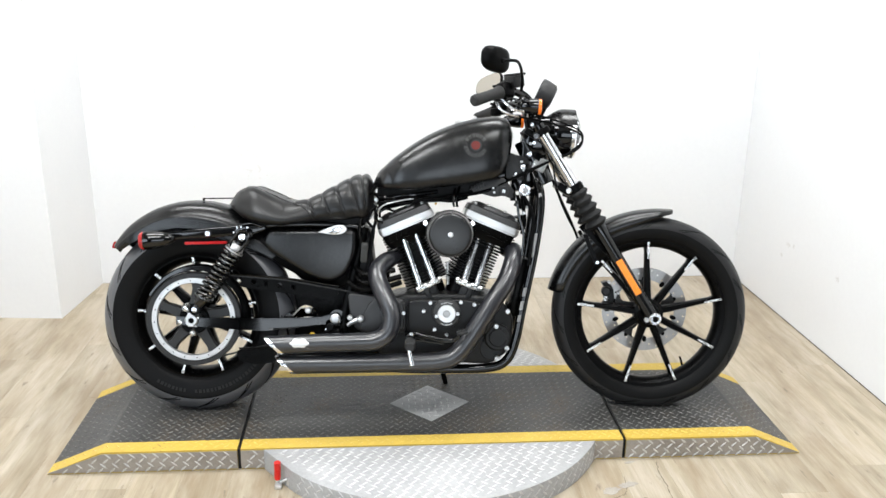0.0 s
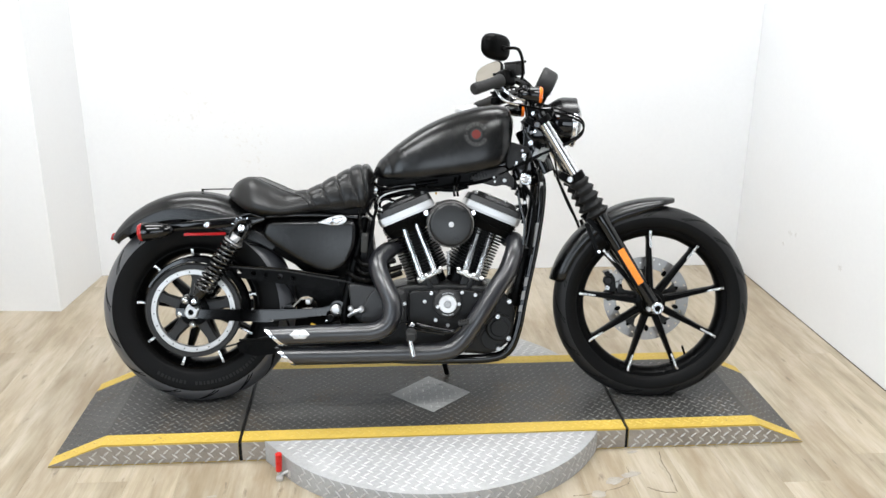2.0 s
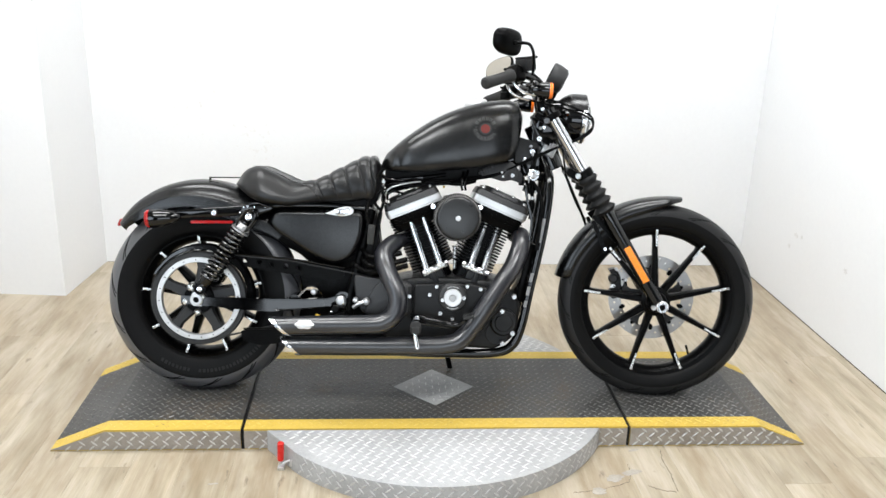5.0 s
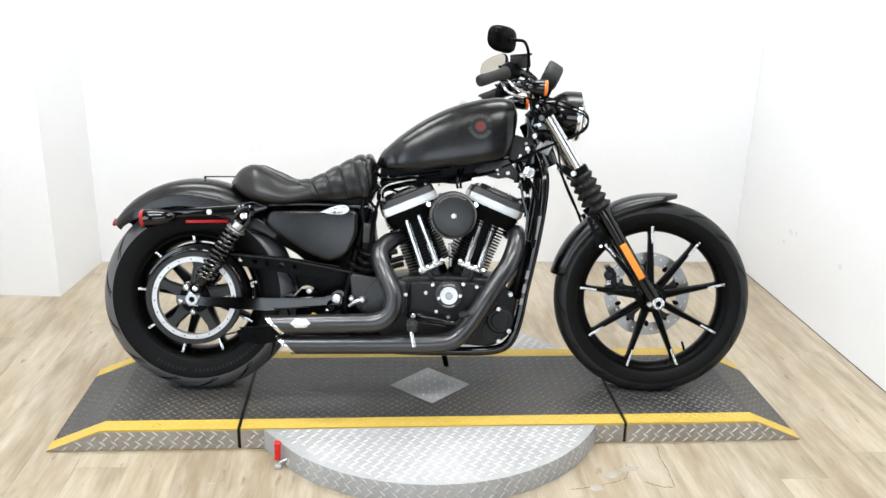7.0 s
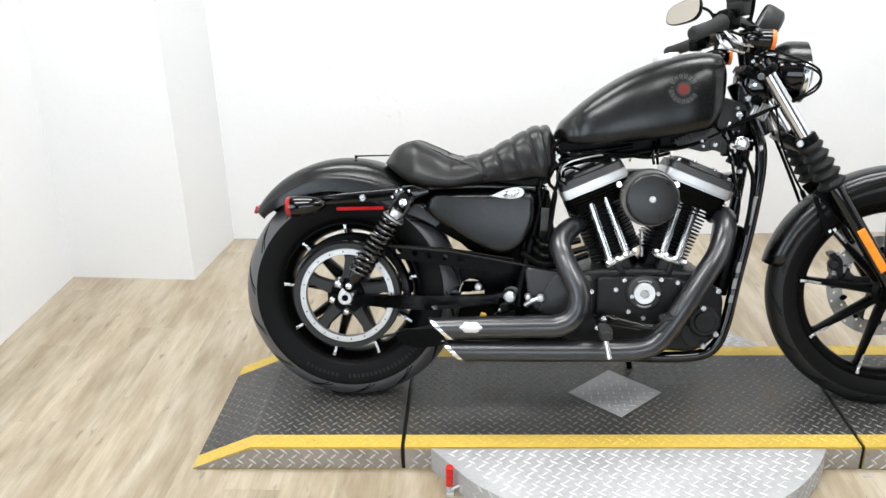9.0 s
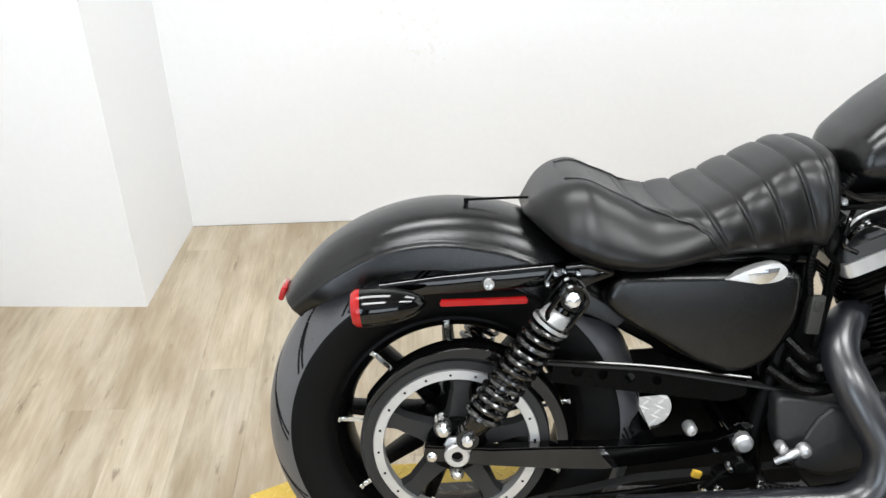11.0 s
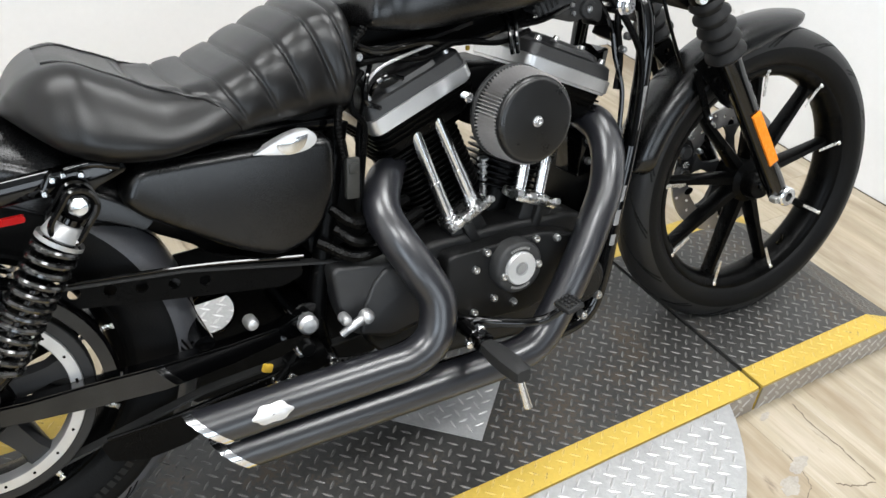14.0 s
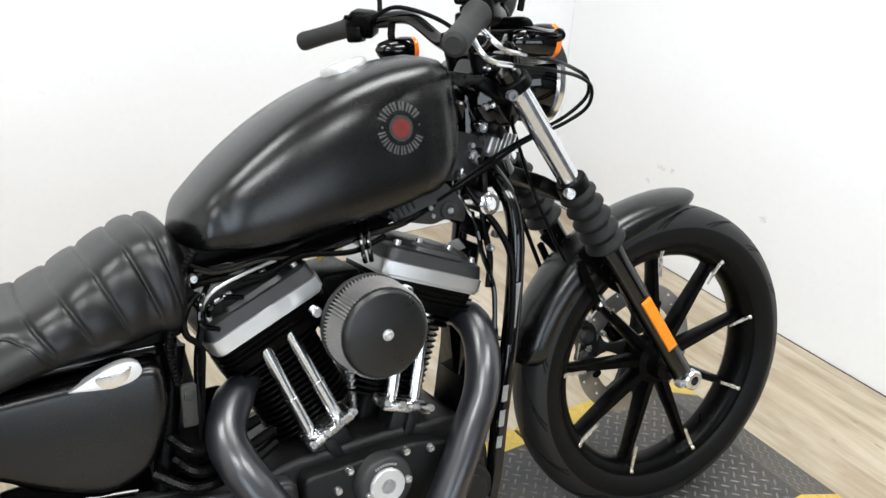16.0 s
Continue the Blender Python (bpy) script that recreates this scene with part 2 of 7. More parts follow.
def lamp_material():
    m = bpy.data.materials.new("lamp_diffuser")
    m.use_nodes = True
    b = m.node_tree.nodes["Principled BSDF"]
    b.inputs["Emission Color"].default_value = (1.0, 0.97, 0.93, 1)
    b.inputs["Emission Strength"].default_value = 5.0
    return m


GLASS, DIFFUSER = glass_material(), lamp_material()


# ---- mesh helpers ----
def part(name, bm, mat, parent=None, label="", smooth=True, angle=38):
    """Links a bmesh as one mesh object, under a thing or a part."""
    me = bpy.data.meshes.new(name)
    bmesh.ops.recalc_face_normals(bm, faces=bm.faces)
    bm.to_mesh(me)
    bm.free()
    for mt in (mat if isinstance(mat, (list, tuple)) else [mat]):
        me.materials.append(mt)
    if smooth:
        me.shade_smooth()
        me.set_sharp_from_angle(angle=radians(angle))
    ob = new(name, me)
    ob.parent = parent
    if label:
        tagged(ob, label)
    return ob


def thing(name, label, category, at=None, group="", kind=""):
    ob = new(name)
    ob.empty_display_size = 0.05
    if at is not None:
        ob.matrix_world = at
    return tagged(ob, label, category, group, kind)


def spline(points, steps=6):
    """Points along a Catmull-Rom curve."""
    p = np.array(points, float)
    p = np.vstack([2 * p[0] - p[1], p, 2 * p[-1] - p[-2]])
    out = []
    for i in range(1, len(p) - 2):
        for k in range(steps):
            t = k / steps
            a, b, c, d = p[i - 1], p[i], p[i + 1], p[i + 2]
            out.append(0.5 * (2 * b + (c - a) * t + (2 * a - 5 * b + 4 * c - d) * t * t + (3 * b - a - 3 * c + d) * t ** 3))
    out.append(p[-2])
    return np.array(out)


def curve1(xs, ys):
    """A smooth function through the pairs."""
    xs, ys = np.array(xs, float), np.array(ys, float)
    m = np.gradient(ys, xs)
    def f(x):
        i = int(np.clip(np.searchsorted(xs, x) - 1, 0, len(xs) - 2))
        h = xs[i + 1] - xs[i]
        t = min(max((x - xs[i]) / h, 0), 1)
        return ((1 + 2 * t) * (1 - t) ** 2 * ys[i] + t * (1 - t) ** 2 * h * m[i] + t * t * (3 - 2 * t) * ys[i + 1] + t * t * (t - 1) * h * m[i + 1])
    return f


def loft(bm, rings, closed=True, caps=True):
    vs = [[bm.verts.new(p) for p in r] for r in rings]
    n = len(vs[0])
    for a, b in zip(vs, vs[1:]):
        for i in range(n if closed else n - 1):
            j = (i + 1) % n
            bm.faces.new((a[i], a[j], b[j], b[i]))
    if caps:
        bm.faces.new(vs[0])
        bm.faces.new(vs[-1][::-1])
    return vs


def tube(bm, points, r, seg=10, steps=6, caps=True):
    """A round bar along a smooth curve; r is one radius or one for each point."""
    pts = spline(points, steps) if steps > 1 else np.array(points, float)
    n = len(pts)
    rs = np.full(n, r) if np.isscalar(r) else np.interp(np.linspace(0, 1, n), np.linspace(0, 1, len(r)), r)
    tang = np.gradient(pts, axis=0)
    up = Vector((0.13, 0.21, 0.97))
    rings = []
    side = None
    for p, t, rad in zip(pts, tang, rs):
        t = Vector(t).normalized()
        if side is None:
            side = t.cross(up).normalized() if abs(t.dot(up)) < 0.95 else t.cross(Vector((1, 0, 0))).normalized()
        side = (side - t * side.dot(t)).normalized()
        other = t.cross(side)
        rings.append([Vector(p) + (side * math.cos(a) + other * math.sin(a)) * rad for a in (2 * math.pi * k / seg for k in range(seg))])
    loft(bm, rings, True, caps)
    return bm


def axes(axis):
    w = Vector(axis).normalized()
    u = w.cross(Vector((0, 0, 1)) if abs(w.z) < 0.9 else Vector((1, 0, 0))).normalized()
    return u, w.cross(u), w


def lathe(bm, profile, center, axis=(0, 1, 0), seg=32, closed=False):
    """Turns (radius, height) pairs about an axis through center."""
    u, v, w = axes(axis)
    c = Vector(center)
    rings = []
    for r, h in profile:
        rings.append([c + w * h + (u * math.cos(a) + v * math.sin(a)) * max(r, 1e-5) for a in (2 * math.pi * k / seg for k in range(seg))])
    if closed:
        rings.append(rings[0])
    vs = [[bm.verts.new(p) for p in r] for r in (rings[:-1] if closed else rings)]
    if closed:
        vs.append(vs[0])
    for a, b in zip(vs, vs[1:]):
        for i in range(seg):
            j = (i + 1) % seg
            bm.faces.new((a[i], a[j], b[j], b[i]))
    return bm


def rod(bm, a, b, r, seg=14, r2=None, edge=0.0):
    """A closed cylinder or cone from a to b, its rims rounded by edge."""
    a, b = Vector(a), Vector(b)
    h = (b - a).length
    r2 = r if r2 is None else r2
    e = edge
    prof = [(0, 0), (r - e, 0), (r, e), (r2, h - e), (r2 - e, h), (0, h)] if e else [(0, 0), (r, 0), (r2, h), (0, h)]
    return lathe(bm, prof, a, b - a, seg)


def block(bm, center, size, turn=(0, 0, 0), bevel=0.0, segs=2):
    """A box, its edges rounded."""
    m = pose(*center, *turn) @ Matrix.Diagonal((*size, 1))
    g = bmesh.ops.create_cube(bm, size=1.0, matrix=m)
    if bevel:
        es = {e for v in g["verts"] for e in v.link_edges}
        bmesh.ops.bevel(bm, geom=list(es), offset=bevel, segments=segs, profile=0.5, affect="EDGES", clamp_overlap=True)
    return bm


def slab(bm, outline, y0, y1, holes=(), bevel=0.0, segs=2, inner=()):
    """A plate with an (x, z) outline, round holes (x, z, r) and one larger opening, from y0 to y1."""
    edges = []
    loops = [outline] + [[(x + r * math.cos(k * math.pi / 8), z + r * math.sin(k * math.pi / 8)) for k in range(16)] for x, z, r in holes] + ([inner] if inner else [])
    b2 = bmesh.new()
    for lp in loops:
        vs = [b2.verts.new((x, y0, z)) for x, z in lp]
        edges += [b2.edges.new((vs[i], vs[(i + 1) % len(vs)])) for i in range(len(vs))]
    if holes:
        bmesh.ops.triangle_fill(b2, edges=edges, use_beauty=True)
    else:
        b2.faces.new(b2.verts)
    g = bmesh.ops.extrude_face_region(b2, geom=b2.faces[:])
    top = [v for v in g["geom"] if isinstance(v, bmesh.types.BMVert)]
    for v in top:
        v.co.y = y1
    if bevel:
        ts = set(top)
        b2.normal_update()
        es = [e for e in b2.edges if e.verts[0] in ts and e.verts[1] in ts and len(e.link_faces) == 2 and abs(e.link_faces[0].normal.dot(e.link_faces[1].normal)) < 0.6]
        bmesh.ops.bevel(b2, geom=es, offset=bevel, segments=segs, profile=0.5, affect="EDGES", clamp_overlap=True)
    me = bpy.data.meshes.new("tmp")
    b2.to_mesh(me)
    b2.free()
    bm.from_mesh(me)
    bpy.data.meshes.remove(me)
    return bm


def rounded(outline, r=0.012, n=4):
    """The outline with its corners rounded."""
    out = []
    k = len(outline)
    for i in range(k):
        a, p, b = (Vector((*outline[j % k], 0)) for j in (i - 1, i, i + 1))
        da, db = (a - p), (b - p)
        d = min(r, da.length * 0.45, db.length * 0.45)
        s, e = p + da.normalized() * d, p + db.normalized() * d
        for q in range(n + 1):
            t = q / n
            c = s * (1 - t) ** 2 + p * 2 * t * (1 - t) + e * t * t
            out.append((c.x, c.y))
    return out


def bolt(bm, at, axis=(0, -1, 0), r=0.007, h=0.006):
    """A domed screw head."""
    return lathe(bm, [(r, -0.004), (r, h * 0.6), (r * 0.8, h), (r * 0.45, h), (r * 0.42, h * 0.55), (0, h * 0.55)], at, axis, 12)


# ---- room ----
X0, X1, Y0, Y1 = -1.36, 2.46, -6.5, 1.355
BAY = -1.3


def wall(name, lo, hi, label, mat=None):
    bm = bmesh.new()
    block(bm, [(a + b) / 2 for a, b in zip(lo, hi)], [b - a for a, b in zip(lo, hi)])
    return tagged(part(name, bm, mat or WALL, smooth=False), label, "wall", kind="structure")


wall("wall_north", (X0 - 0.2, Y1, 0), (X1 + 0.2, Y1 + 0.12, CEILING), "plain white painted wall behind the motorcycle")
wall("wall_east", (X1 + 0.03, BAY, 0), (X1 + 0.15, Y1, CEILING), "white painted side wall of the photo bay")
wall("wall_west", (X0 - 0.14, BAY, 0), (X0, Y1, CEILING), "white painted side wall beside the pillar")
wall("hall_wall_east", (X1 + 0.03, Y0, 0), (X1 + 0.15, BAY, CEILING), "dark painted hall wall", HALL)
SX0, SX1, SZ0, SZ1 = SHOPFRONT
for nm, lo, hi in (("wall_south_west", (X0 - 0.2, 0), (SX0, CEILING)), ("wall_south_east", (SX1, 0), (X1 + 0.2, CEILING)), ("wall_south_sill", (SX0, 0), (SX1, SZ0)), ("wall_south_lintel", (SX0, SZ1), (SX1, CEILING))):
    wall(nm, (lo[0], Y0 - 0.12, lo[1]), (hi[0], Y0, hi[1]), "dark wall round the shop window", HALL)
front_window = thing("shop_window", "wide daylight shop window at the end of the hall", "window", pose((SX0 + SX1) / 2, Y0 - 0.06, SZ0))
bm = bmesh.new()
for x in (SX0 + 0.03, (SX0 + SX1) / 2, SX1 - 0.03):
    block(bm, (x - (SX0 + SX1) / 2, -0.03, (SZ1 - SZ0) / 2), (0.06, 0.05, SZ1 - SZ0 - 0.002), bevel=0.004)
for z in (0.03, SZ1 - SZ0 - 0.03):
    block(bm, (0, -0.028, z), (SX1 - SX0 - 0.002, 0.05, 0.06), bevel=0.004)
part("window_frame", bm, WALL, front_window)
WY0, WY1, WZ0, WZ1 = WINDOW
for nm, lo, hi in (("hall_wall_west_south", (Y0, 0), (WY0, CEILING)), ("hall_wall_west_north", (WY1, 0), (BAY, CEILING)), ("hall_wall_west_sill", (WY0, 0), (WY1, WZ0)), ("hall_wall_west_lintel", (WY0, WZ1), (WY1, CEILING))):
    wall(nm, (X0 - 0.14, lo[0], lo[1]), (X0, hi[0], hi[1]), "dark hall wall round its window", HALL)
win = thing("window", "large daylight window in the hall wall", "window", pose(X0 - 0.07, (WY0 + WY1) / 2, WZ0))
bm = bmesh.new()
for y in (WY0 + 0.03, (WY0 + WY1) / 2, WY1 - 0.03):
    block(bm, (0, y - (WY0 + WY1) / 2, (WZ1 - WZ0) / 2), (0.06, 0.06, WZ1 - WZ0 - 0.002), bevel=0.004)
for z in (0.03, WZ1 - WZ0 - 0.03):
    block(bm, (0.002, 0, z), (0.06, WY1 - WY0 - 0.002, 0.06), bevel=0.004)
part("window_frame", bm, WALL, win)
bm = bmesh.new()
slab(bm, [(BAY, 0), (Y1 - 0.002, 0), (Y1 - 0.002, 1.325), (BAY, 1.325)], X1, X1 + 0.03)
bmesh.ops.rotate(bm, verts=bm.verts, cent=(0, 0, 0), matrix=Matrix(((0, 1, 0), (1, 0, 0), (0, 0, 1))))
wall_panel = tagged(part("wall_panel", bm, WALL, smooth=False), "white panel fixed to the lower side wall", "wall panel", kind="structure")
# thin dark strip where the side wall meets the floor
bm = bmesh.new()
block(bm, (X1 - 0.0015, (BAY + Y1) / 2, 0.0013), (0.003, Y1 - BAY - 0.01, 0.0026))
tagged(part("trim_east", bm, SUBFLOOR, smooth=False), "thin dark strip along the wall foot", "trim", kind="structure")
bm = bmesh.new()
pv = [(-0.822, 0.892), (-0.78, Y1), (X0, Y1), (X0, 0.932)]
lo_v = [bm.verts.new((x, y, 0)) for x, y in pv]
hi_v = [bm.verts.new((x, y, CEILING)) for x, y in pv]
bm.faces.new(lo_v)
bm.faces.new(hi_v[::-1])
for i in range(4):
    j = (i + 1) % 4
    bm.faces.new((lo_v[i], lo_v[j], hi_v[j], hi_v[i]))
tagged(part("pillar", bm, WALL, smooth=False), "white boxed-out corner pillar against the wall", "pillar", kind="structure")
bm = bmesh.new()
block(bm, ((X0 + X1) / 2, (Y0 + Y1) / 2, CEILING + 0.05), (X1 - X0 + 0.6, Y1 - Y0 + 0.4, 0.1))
tagged(part("ceiling", bm, CEIL, smooth=False), "plain unseen ceiling, greyed to weaken reflections, with light panels", "ceiling", kind="structure")
for lx, ly in LAMPS:
    th = thing("ceiling_light", "white rectangular light panel on the ceiling", "ceiling light", pose(lx, ly, CEILING), group="ceiling lights")
    bm = bmesh.new()
    slab(bm, rounded([(-0.6, -0.07), (0.6, -0.07), (0.6, 0), (-0.6, 0)], 0.01), -0.32, 0.32)
    part("housing", bm, CEIL, th)
    bm = bmesh.new()
    block(bm, (0, 0, -0.076), (1.12, 0.56, 0.008), bevel=0.002)
    part("diffuser", bm, DIFFUSER, th)
# floor: subfloor slab below loose planks
bm = bmesh.new()
block(bm, ((X0 + X1) / 2, (Y0 + Y1) / 2, -0.055), (X1 - X0 + 0.5, Y1 - Y0 + 0.3, 0.1))
floor = tagged(part("floor", bm, SUBFLOOR, smooth=False), "weathered oak plank floor with warm beige tones", "floor", kind="structure")


# ---- motorcycle stand: deck, ramps, turntable ----
P, XL, XR = 0.072, 0.163, 1.392
YN, YF, BAND = -0.394, 0.16, 0.058
LUG_L, LUG_W, LUG_H, PITCH = 0.0235, 0.0052, 0.0015, 0.032


def lug(verts, faces, o, u, v, w, length=LUG_L, width=LUG_W, height=LUG_H):
    """One lens-shaped raised bar at o, long way u, across v, up w."""
    i = len(verts)
    for a, b, h in ((-0.5, 0, 0), (-0.18, -0.5, 0), (0.18, -0.5, 0), (0.5, 0, 0), (0.18, 0.5, 0), (-0.18, 0.5, 0), (-0.26, 0, 1), (0.26, 0, 1)):
        verts.append(o + u * (a * length) + v * (b * width) + w * (h * height))
    faces += [(i, i + 1, i + 6), (i + 1, i + 2, i + 7, i + 6), (i + 2, i + 3, i + 7), (i + 3, i + 4, i + 7), (i + 4, i + 5, i + 6, i + 7), (i + 5, i, i + 6)]


def lugs(name, spots, mat, parent):
    verts, faces = [], []
    for o, u, v, w in spots:
        lug(verts, faces, o, u, v, w)
    me = bpy.data.meshes.new(name)
    me.from_pydata(verts, [], faces)
    me.materials.append(mat)
    ob = new(name, me)
    ob.parent = parent
    return tagged(ob, kind="stuff")


def tread(test, lift, x0, x1, y0, y1, slope=0.0):
    """Places for the raised bars on a top: rows at 45 degrees, each leaning against the row before. slope: rise over run along x."""
    out = []
    ux = Vector((1, 0, slope)).normalized()
    w = Vector((-slope, 0, 1)).normalized()
    j0 = math.ceil((y0 + 1) / (PITCH / 2))
    for j in range(j0, int((y1 + 1) / (PITCH / 2)) + 1):
        for i in range(int((x1 - x0) / PITCH) + 1):
            x, y = x0 + 0.008 + (i + 0.5 * (j % 2)) * PITCH, j * PITCH / 2 - 1
            if x > x1 - 0.006 or y < y0 + 0.006 or y > y1 - 0.006 or not test(x, y):
                continue
            s = 1 if j % 2 else -1
            u = (ux + Vector((0, s, 0))).normalized()
            out.append((Vector((x, y, lift(x))), u, w.cross(u), w))
    return out


def wide_tread(test, x0, x1, y0, y1):
    """Rows of larger slanting bars, each row leaning against the one before: (x, y, lean)."""
    out = []
    for r in range(int((y1 - y0) / 0.016) + 1):
        y = y0 + 0.006 + 0.016 * r
        x = x0 + 0.018 * ((r // 2) % 2) + 0.009 * (r % 2) + 0.006
        while x < x1:
            if y < y1 and test(x, y):
                out.append((x, y, -1 if r % 2 else 1))
            x += 0.036
    return out


def flat_tread(spots, z):
    """wide_tread laid on a level top."""
    out = []
    for x, y, s in spots:
        u = Vector((0.92, -0.74 * s, 0))
        out.append((Vector((x, y, z)), u, Vector((0, 0, 1)).cross(u), Vector((0, 0, 1))))
    return out


def square_tread(test, x0, x1, y0, y1, z):
    """Bars along and across by turns, on a level top."""
    out, step, w = [], 0.0226, Vector((0, 0, 1))
    for i in range(int((x1 - x0) / step) + 1):
        for j in range(int((y1 - y0) / step) + 1):
            x, y = x0 + i * step, y0 + j * step
            if test(x, y):
                u = Vector((1, 0, 0)) if (i + j) % 2 else Vector((0, 1, 0))
                out.append((Vector((x, y, z)), u, w.cross(u), w))
    return out


def prism(bm, outline, y0, y1):
    return slab(bm, outline, y0, y1)


def stand_section(name, outline, label, category, tops, group=""):
    """A deck section: painted middle, yellow edges, bare edge plate, raised tread. tops: (x0, x1, z0, z1) of its flat faces."""
    th = thing(name, label, category, pose((outline[0][0] + outline[-1][0]) / 2, (YN + YF) / 2, 0), group)
    inv = th.matrix_world.inverted()
    def put(n, b, m, lab=""):
        bmesh.ops.transform(b, matrix=inv, verts=b.verts)
        return part(n, b, m, th, lab, smooth=False)
    b = bmesh.new()
    prism(b, outline, YN + BAND, YF - BAND)
    put("deck_panel", b, DECK, "black painted tread plate with worn bars")
    for a, c in ((YN + 0.0003, YN + BAND), (YF - BAND, YF)):
        b = bmesh.new()
        prism(b, outline, a, c)
        put("yellow_edge", b, YELLOW, "yellow painted safety edge")
    b = bmesh.new()
    prism(b, [(x, z - 0.006 if z > 0.01 else max(z, 0.004)) for x, z in outline], YN - 0.002, YN)
    put("edge_plate", b, EDGE_PLATE, "bare aluminium tread plate edge")
    black, yellow = [], []
    for x0, x1, z0, z1 in tops:
        k = (z1 - z0) / (x1 - x0)
        lift = lambda x, x0=x0, z0=z0, k=k: z0 + (x - x0) * k
        dia = lambda x, y: abs(x - 0.77) / 0.142 + abs(y + 0.12) / 0.135 > 1
        black += tread(dia, lift, x0 + 0.002, x1 - 0.002, YN + BAND, YF - BAND, k)
        yellow += tread(lambda x, y: True, lift, x0 + 0.002, x1 - 0.002, YN + 0.006, YN + BAND, k)
        yellow += tread(lambda x, y: True, lift, x0 + 0.002, x1 - 0.002, YF - BAND, YF, k)
    for nm, spots, m in (("tread_pattern", black, DECK_LUG), ("yellow_tread_pattern", yellow, YELLOW_LUG)):
        lugs(nm, [(inv @ o, u, v, w) for o, u, v, w in spots], m, th)
    side, n = [], Vector((0, -1, 0))
    xa, xb = outline[0][0], outline[-1][0]
    top_of = curve_linear(outline)
    for x, z, s_ in wide_tread(lambda x, z: z < top_of(x) - 0.008, xa + 0.012, xb - 0.012, 0.004, 0.07):
        u = Vector((0.88, 0, 0.8 * s_))
        side.append((inv @ Vector((x, YN - 0.002, z)), u, n.cross(u), n))
    lugs("edge_tread_pattern", side, PLATE_LUG, th)
    return th


def curve_linear(outline):
    xs = [p[0] for p in outline]
    zs = [p[1] for p in outline]
    def f(x):
        return float(np.interp(x, xs, zs))
    return f


RX, FX = -0.262, 1.822
stand_section("rear_ramp", [(-0.43, 0.0), (-0.43, 0.003), (RX, P), (XL - 0.011, P), (XL - 0.011, 0.0)],
              "black tread plate ramp with yellow edges under the rear wheel", "ramp", [(-0.43, RX, 0.003, P), (RX, XL - 0.011, P, P)], "ramps of the stand")
stand_section("stand_deck", [(XL, 0.0), (XL, P), (XR - 0.011, P), (XR - 0.011, 0.0)],
              "black tread plate deck with yellow edges under the engine", "display stand", [(XL, XR - 0.011, P, P)])
stand_section("front_ramp", [(XR, 0.0), (XR, P), (FX, P), (1.98, 0.003), (1.98, 0.0)],
              "black tread plate ramp with yellow edges under the front wheel", "ramp", [(XR, FX, P, P), (FX, 1.98, P, 0.003)], "ramps of the stand")

# dark rubber strips added in the joints of the stand so the gaps look black
for jx in (XL - 0.0055, XR - 0.0055):
    joint = thing("joint_strip", "black rubber strip added to darken the joint of the stand", "rubber strip", pose(jx, (YN + YF) / 2, 0), group="joint strips")
    bm = bmesh.new()
    block(bm, (0, 0.002, (P - 0.006) / 2), (0.0096, YF - YN - 0.004, P - 0.006))
    part("strip", bm, BOOT_RUBBER, joint, smooth=False)

# bare diamond in the deck
dia_th = thing("diamond_plate", "bare aluminium diamond-shaped tread plate set in the deck", "metal plate", pose(0.77, -0.12, P))
bm = bmesh.new()
vs = [bm.verts.new((x, y, 0.0)) for x, y in ((-0.138, 0), (0, -0.131), (0.138, 0), (0, 0.131))]
f = bm.faces.new(vs)
g = bmesh.ops.extrude_face_region(bm, geom=[f])
for v in g["geom"]:
    if isinstance(v, bmesh.types.BMVert):
        v.co.z = 0.0015
part("plate", bm, PLATE, dia_th, smooth=False)
lugs("plate_tread_pattern", [(o - Vector((0.77, -0.12, 0)), u, v, w) for o, u, v, w in
     square_tread(lambda x, y: abs(x - 0.77) / 0.13 + abs(y + 0.12) / 0.123 < 0.92, 0.63, 0.91, -0.26, 0.02, 0.0015)], PLATE_LUG, dia_th)

# round turntable, seen before and behind the deck
TC, TR, TZ = (0.765, -0.12), 0.592, 0.070
CH = [(0.205, -0.392), (0.335, -0.528)]
tt = thing("turntable", "round bare aluminium tread plate turntable under the stand", "turntable", pose(TC[0], TC[1], 0))


def moon(front):
    if front:
        a0 = math.atan2(CH[1][1] - TC[1], CH[1][0] - TC[0])
        a1 = math.asin((YN - 0.003 - TC[1]) / TR)
        pts = [(TC[0] + TR * math.cos(a0 + (a1 - a0) * k / 48), TC[1] + TR * math.sin(a0 + (a1 - a0) * k / 48)) for k in range(49)]
        return [(CH[0][0] + 0.03, YN - 0.003)] + pts
    a0 = math.asin((YF + 0.003 - TC[1]) / TR)
    return [(TC[0] + TR * math.cos(a0 + (math.pi - 2 * a0) * k / 48), TC[1] + TR * math.sin(a0 + (math.pi - 2 * a0) * k / 48)) for k in range(49)]


